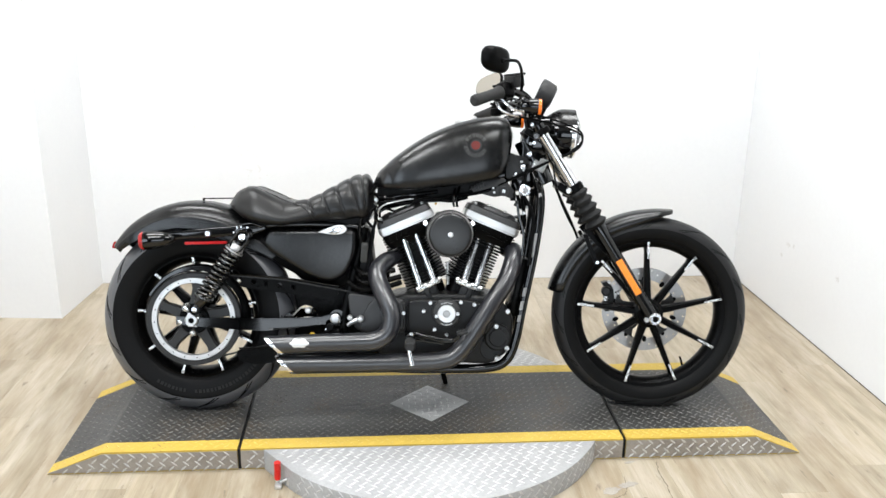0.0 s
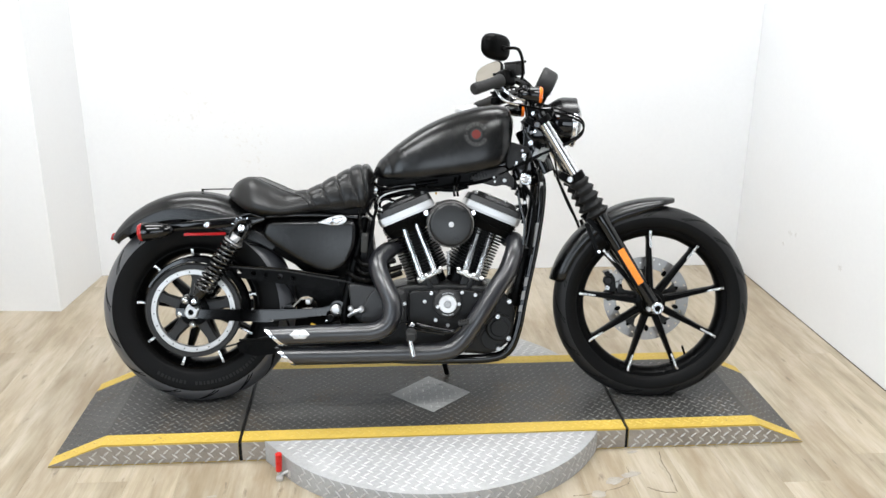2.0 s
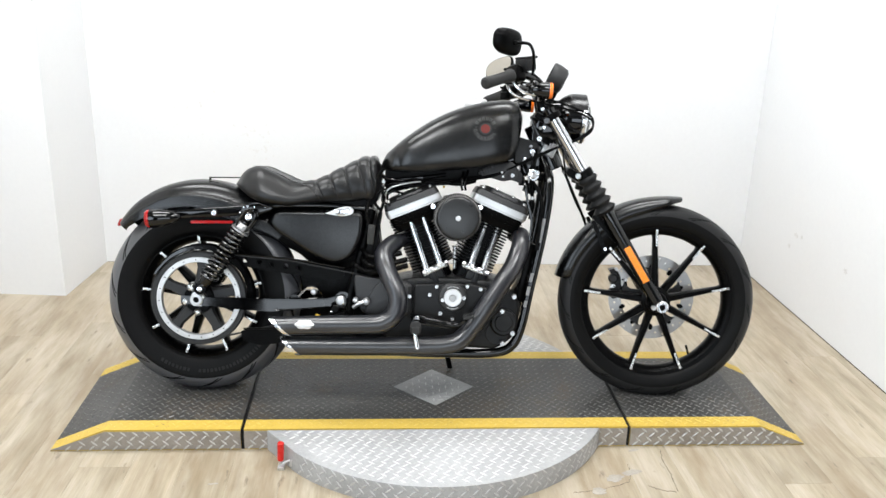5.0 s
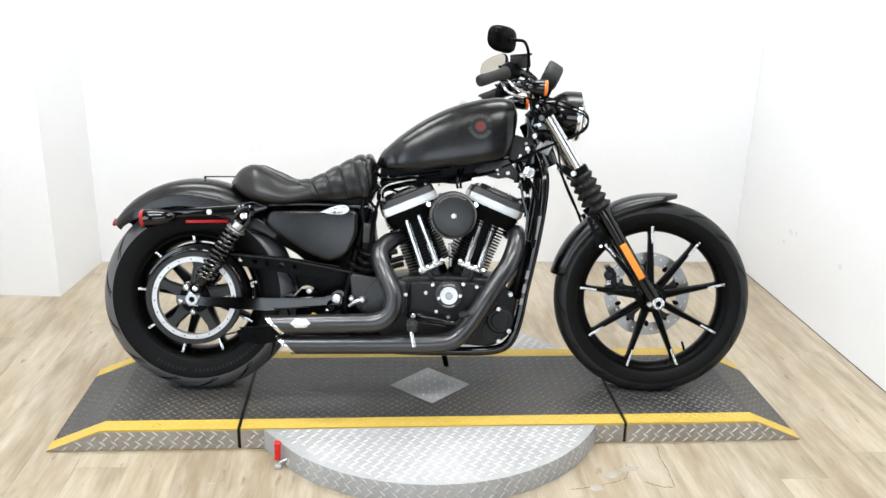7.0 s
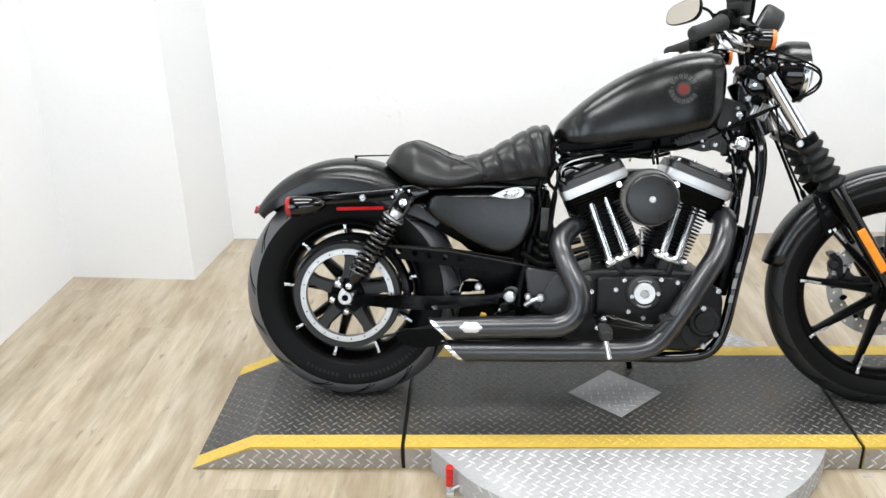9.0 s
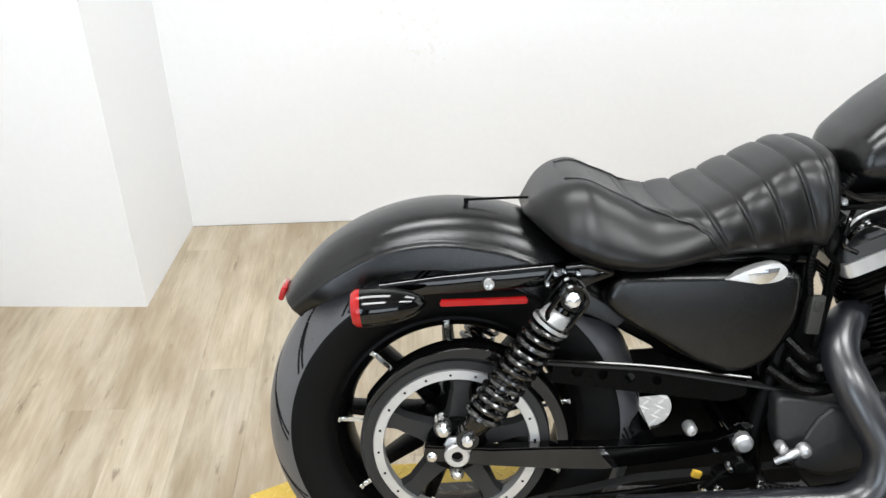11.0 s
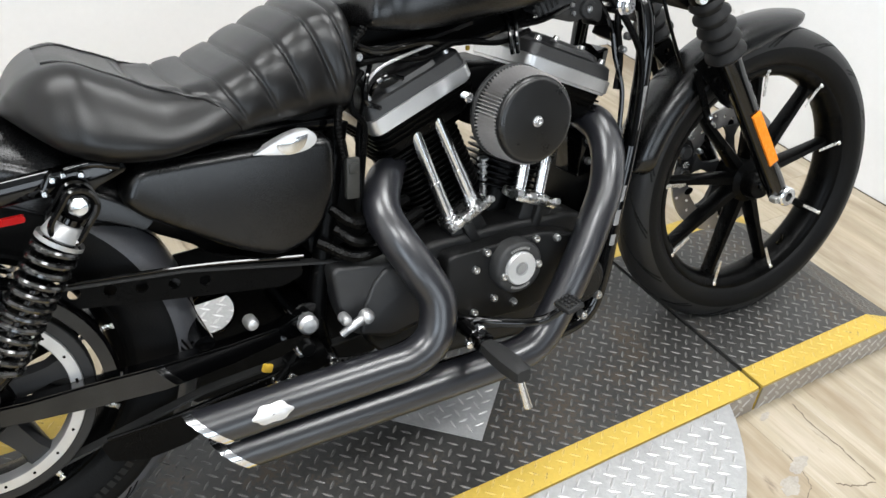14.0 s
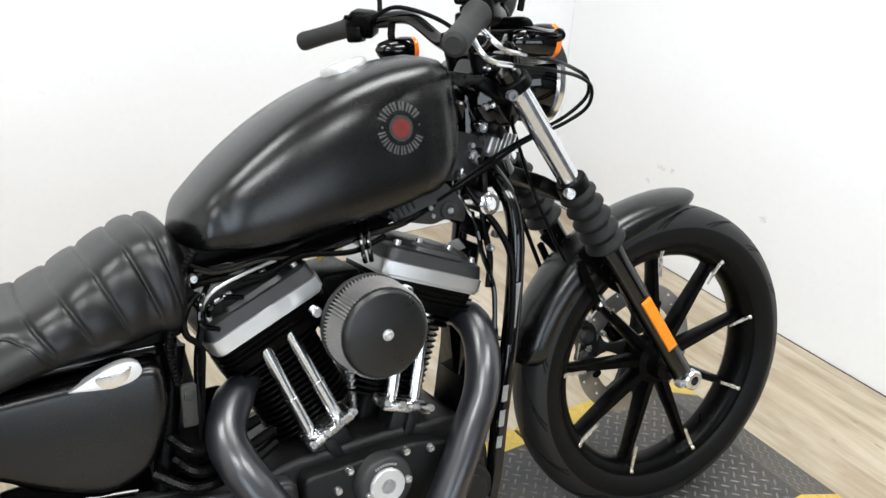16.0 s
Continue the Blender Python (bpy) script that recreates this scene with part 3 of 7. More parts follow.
for front in (True, False):
    ol = [(x - TC[0], y - TC[1]) for x, y in moon(front)]
    bm = bmesh.new()
    vs = [bm.verts.new((x, y, 0.0)) for x, y in ol]
    f = bm.faces.new(vs)
    g = bmesh.ops.extrude_face_region(bm, geom=[f])
    for v in g["geom"]:
        if isinstance(v, bmesh.types.BMVert):
            v.co.z = TZ
    bm.normal_update()
    es = [e for e in bm.edges if all(v.co.z > TZ - 1e-4 for v in e.verts) and len(e.link_faces) == 2]
    bmesh.ops.bevel(bm, geom=es, offset=0.002, segments=2, profile=0.5, affect="EDGES")
    part("table_plate", bm, PLATE, tt, angle=25)
    sg = -1 if front else 1
    inside = (lambda x, y: math.hypot(x - TC[0], y - TC[1]) < TR - 0.018 and (x - CH[0][0]) * (CH[1][1] - CH[0][1]) - (y - CH[0][1]) * (CH[1][0] - CH[0][0]) < -0.006) if front else (lambda x, y: math.hypot(x - TC[0], y - TC[1]) < TR - 0.018)
    y0, y1 = (-0.72, YN - 0.01) if front else (YF + 0.01, 0.5)
    lugs("table_tread_pattern", [(o - Vector((*TC, 0)), u, v, w) for o, u, v, w in flat_tread(wide_tread(inside, 0.16, 1.38, y0, y1), TZ)], PLATE_LUG, tt)
    rim = []
    if front:
        a0 = math.atan2(CH[1][1] - TC[1], CH[1][0] - TC[0])
        a1 = math.asin((YN - 0.003 - TC[1]) / TR)
        for q, z, s_ in wide_tread(lambda q, z: True, (a0 + 0.02) * TR, (a1 - 0.02) * TR, 0.006, 0.064):
            n = Vector((math.cos(q / TR), math.sin(q / TR), 0))
            u = Vector((-n.y, n.x, 0)) * 0.88 + Vector((0, 0, 0.8 * s_))
            rim.append((n * TR + Vector((0, 0, z)), u, n.cross(u), n))
        lugs("rim_tread_pattern", rim, PLATE_LUG, tt)

# red lever that locks the table
lv = thing("locking_lever", "steel toggle clamp with a red plastic grip beside the turntable", "lever", pose(0.285, -0.5, 0))
bm = bmesh.new()
block(bm, (0.004, 0.0, 0.006), (0.02, 0.03, 0.012), bevel=0.002)
block(bm, (0.045, 0.0, 0.018), (0.03, 0.02, 0.026), (0, 20, 0), bevel=0.003)
tube(bm, [(0.0, 0, 0.008), (0.02, 0.0, 0.022), (0.05, 0.005, 0.03)], 0.004, 8)
part("bracket", bm, SATIN_METAL, lv, "worn steel bracket")
bm = bmesh.new()
rod(bm, (0, 0, 0.012), (0.002, 0, 0.03), 0.004, 10)
part("lever_arm", bm, SATIN_METAL, lv)
bm = bmesh.new()
rod(bm, (0.002, 0, 0.026), (0.004, 0, 0.088), 0.0095, 16, 0.0105, 0.003)
part("grip", bm, RED_PLASTIC, lv, "red plastic grip")


# ---- motorcycle: x forward from the rear contact patch, y to its left, z up ----
bike = thing("motorcycle", "matte black cruiser motorcycle leaning on its side stand on the deck", "motorcycle",
             Matrix.Translation((-0.008, -0.105, P - 0.002)) @ pose(0, 0, 0, 0, 0, -2.3) @ pose(0, 0, 0, -13.5, 0, 0))
RW, FW = Vector((0.002, 0, 0.319)), Vector((1.531, 0, 0.3265))


def tyre_part(name, center, profile, grooves, parent, label, tread=0.036, groove=0.0015, rubber=None):
    """A tyre turned from (radius, y) pairs, with slanting grooves cut into its tread."""
    pr = spline(profile, 9)
    pr = np.vstack([pr[:-1], [(r, -y) for r, y in pr[::-1]]])
    seg = 1300
    a = np.arange(seg) * 2 * np.pi / seg
    crown = pr[:, 0].max()
    width = abs(pr[:, 1]).max()
    R = np.repeat(pr[:, 0][None, :], seg, 0)
    Y = np.repeat(pr[:, 1][None, :], seg, 0)
    A = a[:, None]
    R0 = R.copy()
    on_tread = R0 > crown - tread
    dark = np.zeros_like(R0, dtype=bool)
    half = len(pr) // 2
    walk_out = np.concatenate([[0], np.cumsum(np.hypot(*np.diff(pr[half:], axis=0).T))])
    edge = walk_out[np.argmin(abs(pr[half:, 0] - crown + tread))]
    arc = np.concatenate([walk_out[::-1][:half], walk_out])[:len(pr)]
    S = np.repeat((np.sign(pr[:, 1]) * arc / edge)[None, :], seg, 0)
    for side in (-1, 1):
        for shift, lo, hi, slant in ((0.0, 0.14, 0.93, 1.15), (0.5, 0.5, 0.95, 0.55)):
            per = 2 * np.pi / grooves
            yy = side * S
            line = (A / per + shift + (0.25 if side > 0 else 0) - slant * (yy - lo) / (hi - lo) + 0.12 * yy * yy) % 1.0
            d = np.minimum(line, 1 - line) * per * crown
            cut = (d < groove) & (yy > lo) & (yy < hi) & on_tread
            R = R - 0.0035 * (cut & ~dark)
            dark |= cut
    X = center.x + R * np.cos(A)
    Z = center.z + R * np.sin(A)
    n = R.shape[1]
    verts = np.stack([X, Y + center.y, Z], -1).reshape(-1, 3)
    i, j = np.meshgrid(np.arange(seg), np.arange(n - 1), indexing="ij")
    i2 = (i + 1) % seg
    faces = np.stack([i * n + j, i2 * n + j, i2 * n + j + 1, i * n + j + 1], -1).reshape(-1, 4)
    me = bpy.data.meshes.new(name)
    me.from_pydata(verts.tolist(), [], faces.tolist())
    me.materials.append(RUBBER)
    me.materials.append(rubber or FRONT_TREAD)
    # Cut faces take the dark sidewall rubber: groove shade put into colour.
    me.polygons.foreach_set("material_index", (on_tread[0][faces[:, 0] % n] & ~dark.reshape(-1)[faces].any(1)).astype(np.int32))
    me.shade_smooth()
    me.set_sharp_from_angle(angle=radians(30))
    ob = new(name, me)
    ob.parent = parent
    tagged(ob, label)
    return ob


def marks(center, r, y, arcs, parent):
    """Worn raised markings on a sidewall: short plain bars along arcs (start, end in degrees)."""
    bm = bmesh.new()
    for a0, a1 in arcs:
        a = a0
        k = 0
        while a < a1:
            wd = 1.9 + 0.5 * math.sin(k * 2.3)
            ring = []
            for rr in (r - 0.006, r + 0.006):
                for aa in (a, a + wd):
                    t = radians(aa)
                    ring.append((center.x + rr * math.cos(t), rr, center.z + rr * math.sin(t)))
            vs = [bm.verts.new((x, y(rr), z)) for x, rr, z in (ring[0], ring[1], ring[3], ring[2])]
            bm.faces.new(vs)
            a += wd + 1.1
            k += 1
    return tagged(part("tyre_marking", bm, TYRE_MARK, parent, smooth=False), kind="stuff")


def spoke_set(wheel, center, n, turn, r0, r1, w0, w1, d0, d1, tip_r, tip_y):
    for k in range(n):
        a = radians(turn + 360 / n * k)
        u, v = Vector((math.cos(a), 0, math.sin(a))), Vector((-math.sin(a), 0, math.cos(a)))
        bm = bmesh.new()
        rings = []
        for t in (0, 0.3, 0.7, 0.92, 1.0):
            r, w, d = r0 + (r1 - r0) * t, (w0 + (w1 - w0) * min(1, t * 1.2)) / 2, (d0 + (d1 - d0) * t) / 2
            w = w * (1.5 if t == 1.0 else 1)
            c = center + u * r
            rings.append([c + v * x + Vector((0, y, 0)) for x, y in ((-w, -d * 0.5), (-w * 0.6, -d), (w * 0.6, -d), (w, -d * 0.5), (w, d * 0.6), (w * 0.6, d), (-w * 0.6, d), (-w, d * 0.6))])
        loft(bm, rings)
        sp = part("spoke", bm, BLACK_SATIN, wheel, smooth=True, angle=50)
        bm = bmesh.new()
        for s in (-1, 1):
            c0, c1 = center + u * (tip_r - 0.055), center + u * (tip_r - 0.004)
            dy = Vector((0, tip_y, 0))
            q = [c0 + dy * 0.93, c0 + v * 0.003 * s + dy * 0.93, c1 + v * 0.0042 * s + dy, c1 + dy]
            up = [p + Vector((0, -0.0015, 0)) for p in q]
            loft(bm, [q, up])
        rod(bm, center + u * tip_r + Vector((0, tip_y + 0.004, 0)), center + u * tip_r + Vector((0, tip_y - 0.006, 0)), 0.0052, 10, edge=0.001)
        block(bm, center + u * (tip_r - 0.008) + Vector((0, tip_y - 0.001, 0)), (0.014, 0.004, 0.007), (0, -(turn + 360 / n * k), 0), 0.001)
        part("spoke_tip", bm, MACHINED, sp, "machined silver spoke end")


# front wheel
bm = bmesh.new()
lathe(bm, [(0.257, -0.036), (0.257, -0.03), (0.248, -0.027), (0.243, -0.018), (0.243, 0.018), (0.248, 0.027), (0.257, 0.03), (0.257, 0.036), (0.25, 0.037), (0.238, 0.031), (0.229, 0.018), (0.227, 0.0), (0.229, -0.018), (0.238, -0.031), (0.25, -0.037)], FW, (0, 1, 0), 96, closed=True)
front_wheel = part("front_wheel", bm, BLACK_SATIN, bike, "black nine-spoke cast front wheel")
bm = bmesh.new()
lathe(bm, [(0.012, -0.055), (0.03, -0.055), (0.033, -0.05), (0.036, -0.028), (0.05, -0.02), (0.05, 0.02), (0.036, 0.03), (0.033, 0.055), (0.012, 0.055)], FW, (0, 1, 0), 32)
part("hub", bm, BLACK_SATIN, front_wheel)
spoke_set(front_wheel, FW, 9, 92.5, 0.04, 0.232, 0.026, 0.0165, 0.04, 0.03, 0.2455, -0.030)
tyre_part("front_tyre", FW, [(0.254, 0.036), (0.263, 0.044), (0.28, 0.05), (0.298, 0.0495), (0.313, 0.043), (0.3235, 0.031), (0.33, 0.016), (0.332, 0.0)], 15, front_wheel, "black rubber front tyre with slanting grooves")
bm = bmesh.new()
edge = [(FW.x + 0.148 * math.cos(k * math.pi / 36), FW.z + 0.148 * math.sin(k * math.pi / 36)) for k in range(72)]
drill = [(FW.x + r * math.cos(a), FW.z + r * math.sin(a), 0.0036) for k in range(36) for r, a in ((0.117 + 0.011 * (k % 3), 2 * math.pi * k / 36),)]
inner = [(FW.x + 0.105 * math.cos(k * math.pi / 36), FW.z + 0.105 * math.sin(k * math.pi / 36)) for k in range(72)]
slab(bm, edge, 0.058, 0.063, holes=drill, inner=inner)
rotor = part("brake_disc", bm, ROTOR, front_wheel, "drilled grey steel brake disc", smooth=False)
for k in range(10):
    a = radians(36 * k + 20)
    u, v = Vector((math.cos(a), 0, math.sin(a))), Vector((-math.sin(a), 0, math.cos(a)))
    bm = bmesh.new()
    loft(bm, [[FW + u * (0.106 + 0.011 * math.sin(q)) + v * (0.0075 * math.cos(q)) + Vector((0, y, 0)) for q in np.linspace(0, 2 * math.pi, 12, endpoint=False)] for y in (0.0555, 0.0655)])
    part("disc_bobbin", bm, BLACK_SATIN, rotor)
for k in range(5):
    a = radians(72 * k + 20)
    u, v = Vector((math.cos(a), 0, math.sin(a))), Vector((-math.sin(a), 0, math.cos(a)))
    bm = bmesh.new()
    loft(bm, [[FW + u * r + v * x + Vector((0, y, 0)) for x, y in ((-w, 0.05), (w, 0.05), (w, 0.06), (-w, 0.06))] for r, w in ((0.035, 0.02), (0.055, 0.012), (0.08, 0.008), (0.098, 0.016), (0.106, 0.024))])
    part("disc_carrier", bm, GREY_PLASTIC, rotor, "dark grey carrier arm")
bm = bmesh.new()
rod(bm, FW + Vector((0, -0.118, 0)), FW + Vector((0, 0.118, 0)), 0.0095, 16)
lathe(bm, [(0.0095, -0.12), (0.0095, -0.131), (0.0175, -0.131), (0.0205, -0.128), (0.0205, -0.112), (0.006, -0.112)], FW, (0, 1, 0), 24)
axle_end = part("front_axle", bm, CHROME, bike, "bright hollow front axle end")
# Black disc in the axle's recess paints the shade of the hole.
bm = bmesh.new()
rod(bm, FW + Vector((0, -0.1235, 0)), FW + Vector((0, -0.115, 0)), 0.0097, 16)
part("axle_bore", bm, BLACK_SATIN, axle_end, "black disc painting the shade inside the axle end")
bm = bmesh.new()
tube(bm, [FW + Vector((0.12, -0.02, -0.178)), FW + Vector((0.115, -0.03, -0.165)), FW + Vector((0.108, -0.035, -0.148))], 0.004, 8)
part("tyre_valve", bm, BLACK_SATIN, front_wheel)

# rear wheel
bm = bmesh.new()
lathe(bm, [(0.208, -0.052), (0.208, -0.046), (0.2, -0.042), (0.19, -0.02), (0.19, 0.02), (0.2, 0.042), (0.208, 0.046), (0.208, 0.052), (0.2, 0.054), (0.188, 0.046), (0.18, 0.022), (0.178, 0.0), (0.18, -0.022), (0.188, -0.046), (0.2, -0.054)], RW, (0, 1, 0), 96, closed=True)
rear_wheel = part("rear_wheel", bm, BLACK_SATIN, bike, "black nine-spoke cast rear wheel")
bm = bmesh.new()
lathe(bm, [(0.012, -0.07), (0.035, -0.07), (0.04, -0.05), (0.055, -0.03), (0.055, 0.03), (0.04, 0.05), (0.012, 0.07)], RW, (0, 1, 0), 32)
part("hub", bm, BLACK_SATIN, rear_wheel)
spoke_set(rear_wheel, RW, 9, 94, 0.045, 0.186, 0.034, 0.018, 0.05, 0.04, 0.198, -0.047)
tyre_part("rear_tyre", RW, [(0.205, 0.053), (0.218, 0.063), (0.24, 0.070), (0.259, 0.073), (0.271, 0.073), (0.281, 0.0695), (0.292, 0.062), (0.307, 0.045), (0.317, 0.024), (0.3205, 0.0)], 14, rear_wheel, "black rubber rear tyre with slanting grooves", 0.046, 0.0024, GLARE_TREAD)
marks(RW, 0.248, lambda r: -0.0735, ((238, 262), (268, 326)), rear_wheel)

# belt pulley with its bright ring
PC = RW + Vector((0, -0.092, 0))
bm = bmesh.new()
lathe(bm, [(0.153, -0.012), (0.1545, 0.006), (0.136, 0.006), (0.136, -0.012), (0.138, -0.014), (0.151, -0.014)], PC, (0, 1, 0), 80, closed=True)
pulley = part("belt_pulley", bm, GREY_PLASTIC, bike, "black belt pulley with a bright ring")
bm = bmesh.new()
lathe(bm, [(0.120, -0.017), (0.135, -0.017), (0.1365, -0.015), (0.1365, 0.004), (0.119, 0.004), (0.119, -0.015)], PC, (0, 1, 0), 96, closed=True)
ring = part("pulley_ring", bm, RING_METAL, pulley, "bright machined ring")
bm = bmesh.new()
for k in range(20):
    a = radians(18 * k + 4)
    c = PC + Vector((0.1275 * math.cos(a), -0.0165, 0.1275 * math.sin(a)))
    rod(bm, c, c + Vector((0, -0.0012, 0)), 0.0022, 8)
tagged(part("rivet", bm, BLACK_SATIN, pulley, smooth=False), kind="stuff")
for k in range(5):
    a = radians(85 + 72 * k)
    u, v = Vector((math.cos(a), 0, math.sin(a))), Vector((-math.sin(a), 0, math.cos(a)))
    bm = bmesh.new()
    loft(bm, [[PC + u * r + v * x + Vector((0, y, 0)) for x, y in ((-w, 0.006), (-w * 0.7, -0.008), (w * 0.7, -0.008), (w, 0.006))] for r, w in ((0.03, 0.03), (0.06, 0.021), (0.1, 0.017), (0.123, 0.024))])
    part("pulley_spoke", bm, GREY_PLASTIC, pulley)
bm = bmesh.new()
lathe(bm, [(0.012, -0.014), (0.046, -0.014), (0.05, -0.008), (0.05, 0.02), (0.012, 0.02)], PC, (0, 1, 0), 40)
part("pulley_hub", bm, BLACK_SATIN, pulley)
bm = bmesh.new()
lathe(bm, [(0.0095, -0.13), (0.0095, -0.142), (0.018, -0.142), (0.0205, -0.139), (0.0205, -0.12), (0.012, -0.12)], RW, (0, 1, 0), 24)
lathe(bm, [(0.01, -0.122), (0.027, -0.122), (0.027, -0.116), (0.01, -0.116)], RW, (0, 1, 0), 6)
nut = part("axle_nut", bm, SATIN_METAL, bike, "bright rear axle nut")
# Solid black disc behind the nut, for the shade in its hole.
bm = bmesh.new()
rod(bm, RW + Vector((0, -0.1345, 0)), RW + Vector((0, -0.12, 0)), 0.0098, 16)
part("axle_bore", bm, BLACK_SATIN, nut, "black disc painting the shade inside the axle end")
for dx, dz, r in ((-0.022, 0.037, 0.0155), (-0.04, -0.008, 0.014), (0.014, 0.006, 0.0145), (0.0, -0.043, 0.0125)):
    bm = bmesh.new()
    lathe(bm, [(0.0, -0.020), (r * 0.55, -0.018), (r * 0.9, -0.011), (r, -0.003), (r, 0.02)], PC + Vector((dx, -0.02, dz)), (0, 1, 0), 16)
    part("bolt_cap", bm, MACHINED, bike, "bright domed bolt cap")

# drive belt, guards, swingarm
bm = bmesh.new()
band = [(0.003 + 0.158 * math.cos(radians(a)), 0.321 + 0.158 * math.sin(radians(a))) for a in range(100, 261, 8)]
band += [(0.3, 0.243), (0.62, 0.27)] + [(0.64 + 0.062 * math.cos(radians(a)), 0.33 + 0.062 * math.sin(radians(a))) for a in range(-80, 81, 20)] + [(0.6, 0.395), (0.3, 0.45)]
rings = []
for i, (x, z) in enumerate(band):
    a, b = Vector((*band[i - 1], 0)), Vector((*band[(i + 1) % len(band)], 0))
    d = (b - a).normalized()
    nx, nz = d.y, -d.x
    rings.append([(x, -0.104, z), (x + nx * -0.004, -0.104, z + nz * -0.004), (x + nx * -0.004, -0.086, z + nz * -0.004), (x, -0.086, z)])
rings.append(rings[0])
loft(bm, rings, True, False)
part("drive_belt", bm, GRIP_RUBBER, bike, "toothed black rubber drive belt")
bm = bmesh.new()
slab(bm, rounded([(0.10, 0.468), (0.30, 0.452), (0.47, 0.428), (0.475, 0.395), (0.44, 0.383), (0.26, 0.408), (0.10, 0.432)], 0.01), -0.094, -0.09,
     holes=[(0.15, 0.447, 0.0085), (0.196, 0.441, 0.0085), (0.238, 0.435, 0.0085), (0.282, 0.429, 0.0085), (0.326, 0.423, 0.0085)])
guard = part("belt_guard", bm, BLACK_SATIN, bike, "gloss black belt guard with round holes")
bm = bmesh.new()
tube(bm, [(0.10, -0.099, 0.468), (0.3, -0.099, 0.453), (0.475, -0.099, 0.428)], 0.003, 8)
part("guard_lip", bm, BLACK_GLOSS, guard)
bm = bmesh.new()
rings = []
for a in np.linspace(150, 2, 40):
    t = radians(a)
    c, s = math.cos(t), math.sin(t)
    grow = 0.018 * min(1, max(0, (135 - a) / 60))
    rings.append([(RW.x + r * c, y, RW.z + r * s) for r, y in ((0.162 + grow, -0.118), (0.166 + grow, -0.112), (0.166 + grow, -0.084), (0.162 + grow, -0.084), (0.162 + grow, -0.106), (0.156 + grow * 0.4, -0.112), (0.156 + grow * 0.4, -0.118))])
loft(bm, rings)
part("pulley_guard", bm, BLACK_GLOSS, bike, "gloss black guard over the pulley")
bm = bmesh.new()
slab(bm, rounded([(0.15, 0.185), (0.2, 0.17), (0.26, 0.176), (0.31, 0.2), (0.46, 0.236), (0.46, 0.262), (0.411, 0.251), (0.337, 0.241), (0.245, 0.229), (0.166, 0.223), (0.14, 0.215)], 0.006), -0.117, -0.11, bevel=0.002)
tube(bm, [(0.15, -0.117, 0.2235), (0.245, -0.117, 0.2275), (0.337, -0.117, 0.2395), (0.42, -0.117, 0.2515)], 0.0035, 8)
part("debris_guard", bm, BLACK_SATIN, bike, "flat black debris guard below the belt")
bm = bmesh.new()
for s in (-1, 1):
    loft(bm, [[(x, s * (yc + b), z + c) for b, c in ((-w, -h), (w, -h), (w * 1.0, h), (-w, h))] for x, yc, z, w, h in
              ((-0.05, 0.12, 0.317, 0.008, 0.0135), (0.06, 0.12, 0.31, 0.011, 0.0145), (0.15, 0.119, 0.307, 0.013, 0.0195), (0.24, 0.117, 0.304, 0.014, 0.0205), (0.34, 0.111, 0.308, 0.0145, 0.0165), (0.42, 0.104, 0.315, 0.015, 0.0125), (0.47, 0.095, 0.32, 0.018, 0.02))])
rod(bm, (0.47, -0.1, 0.322), (0.47, 0.1, 0.322), 0.027, 20)
rod(bm, (0.31, -0.1, 0.32), (0.31, 0.1, 0.32), 0.017, 14)
bmesh.ops.bevel(bm, geom=[e for e in bm.edges if abs(e.verts[0].co.x - e.verts[1].co.x) > 0.03], offset=0.003, segments=2, affect="EDGES")
part("swingarm", bm, BLACK_GLOSS, bike, "gloss black swingarm")
for x, z, r, y in ((0.465, 0.322, 0.0165, -0.118), (0.377, 0.35, 0.0105, -0.12), (0.515, 0.33, 0.009, -0.15)):
    bm = bmesh.new()
    lathe(bm, [(0, -0.012), (r * 0.7, -0.011), (r, -0.006), (r, 0.01)], (x, y, z), (0, 1, 0), 18)
    part("pivot_bolt", bm, SATIN_METAL, bike, "bright swingarm pivot bolt")

bm = bmesh.new()
slab(bm, rounded([(0.30, 0.15), (0.64, 0.15), (0.64, 0.5), (0.40, 0.5), (0.352, 0.424), (0.30, 0.422)], 0.01), 0.03, 0.026, holes=[(0.352, 0.309, 0.039)])
plate = part("inner_plate", bm, BLACK_SATIN, bike, "black inner plate with a round opening")
bm = bmesh.new()
tube(bm, [(0.352 + 0.039 * math.cos(a), 0.0255, 0.309 + 0.039 * math.sin(a)) for a in np.linspace(0, 2 * math.pi, 33)], 0.002, 7, steps=1)
part("opening_lip", bm, BLACK_GLOSS, plate)

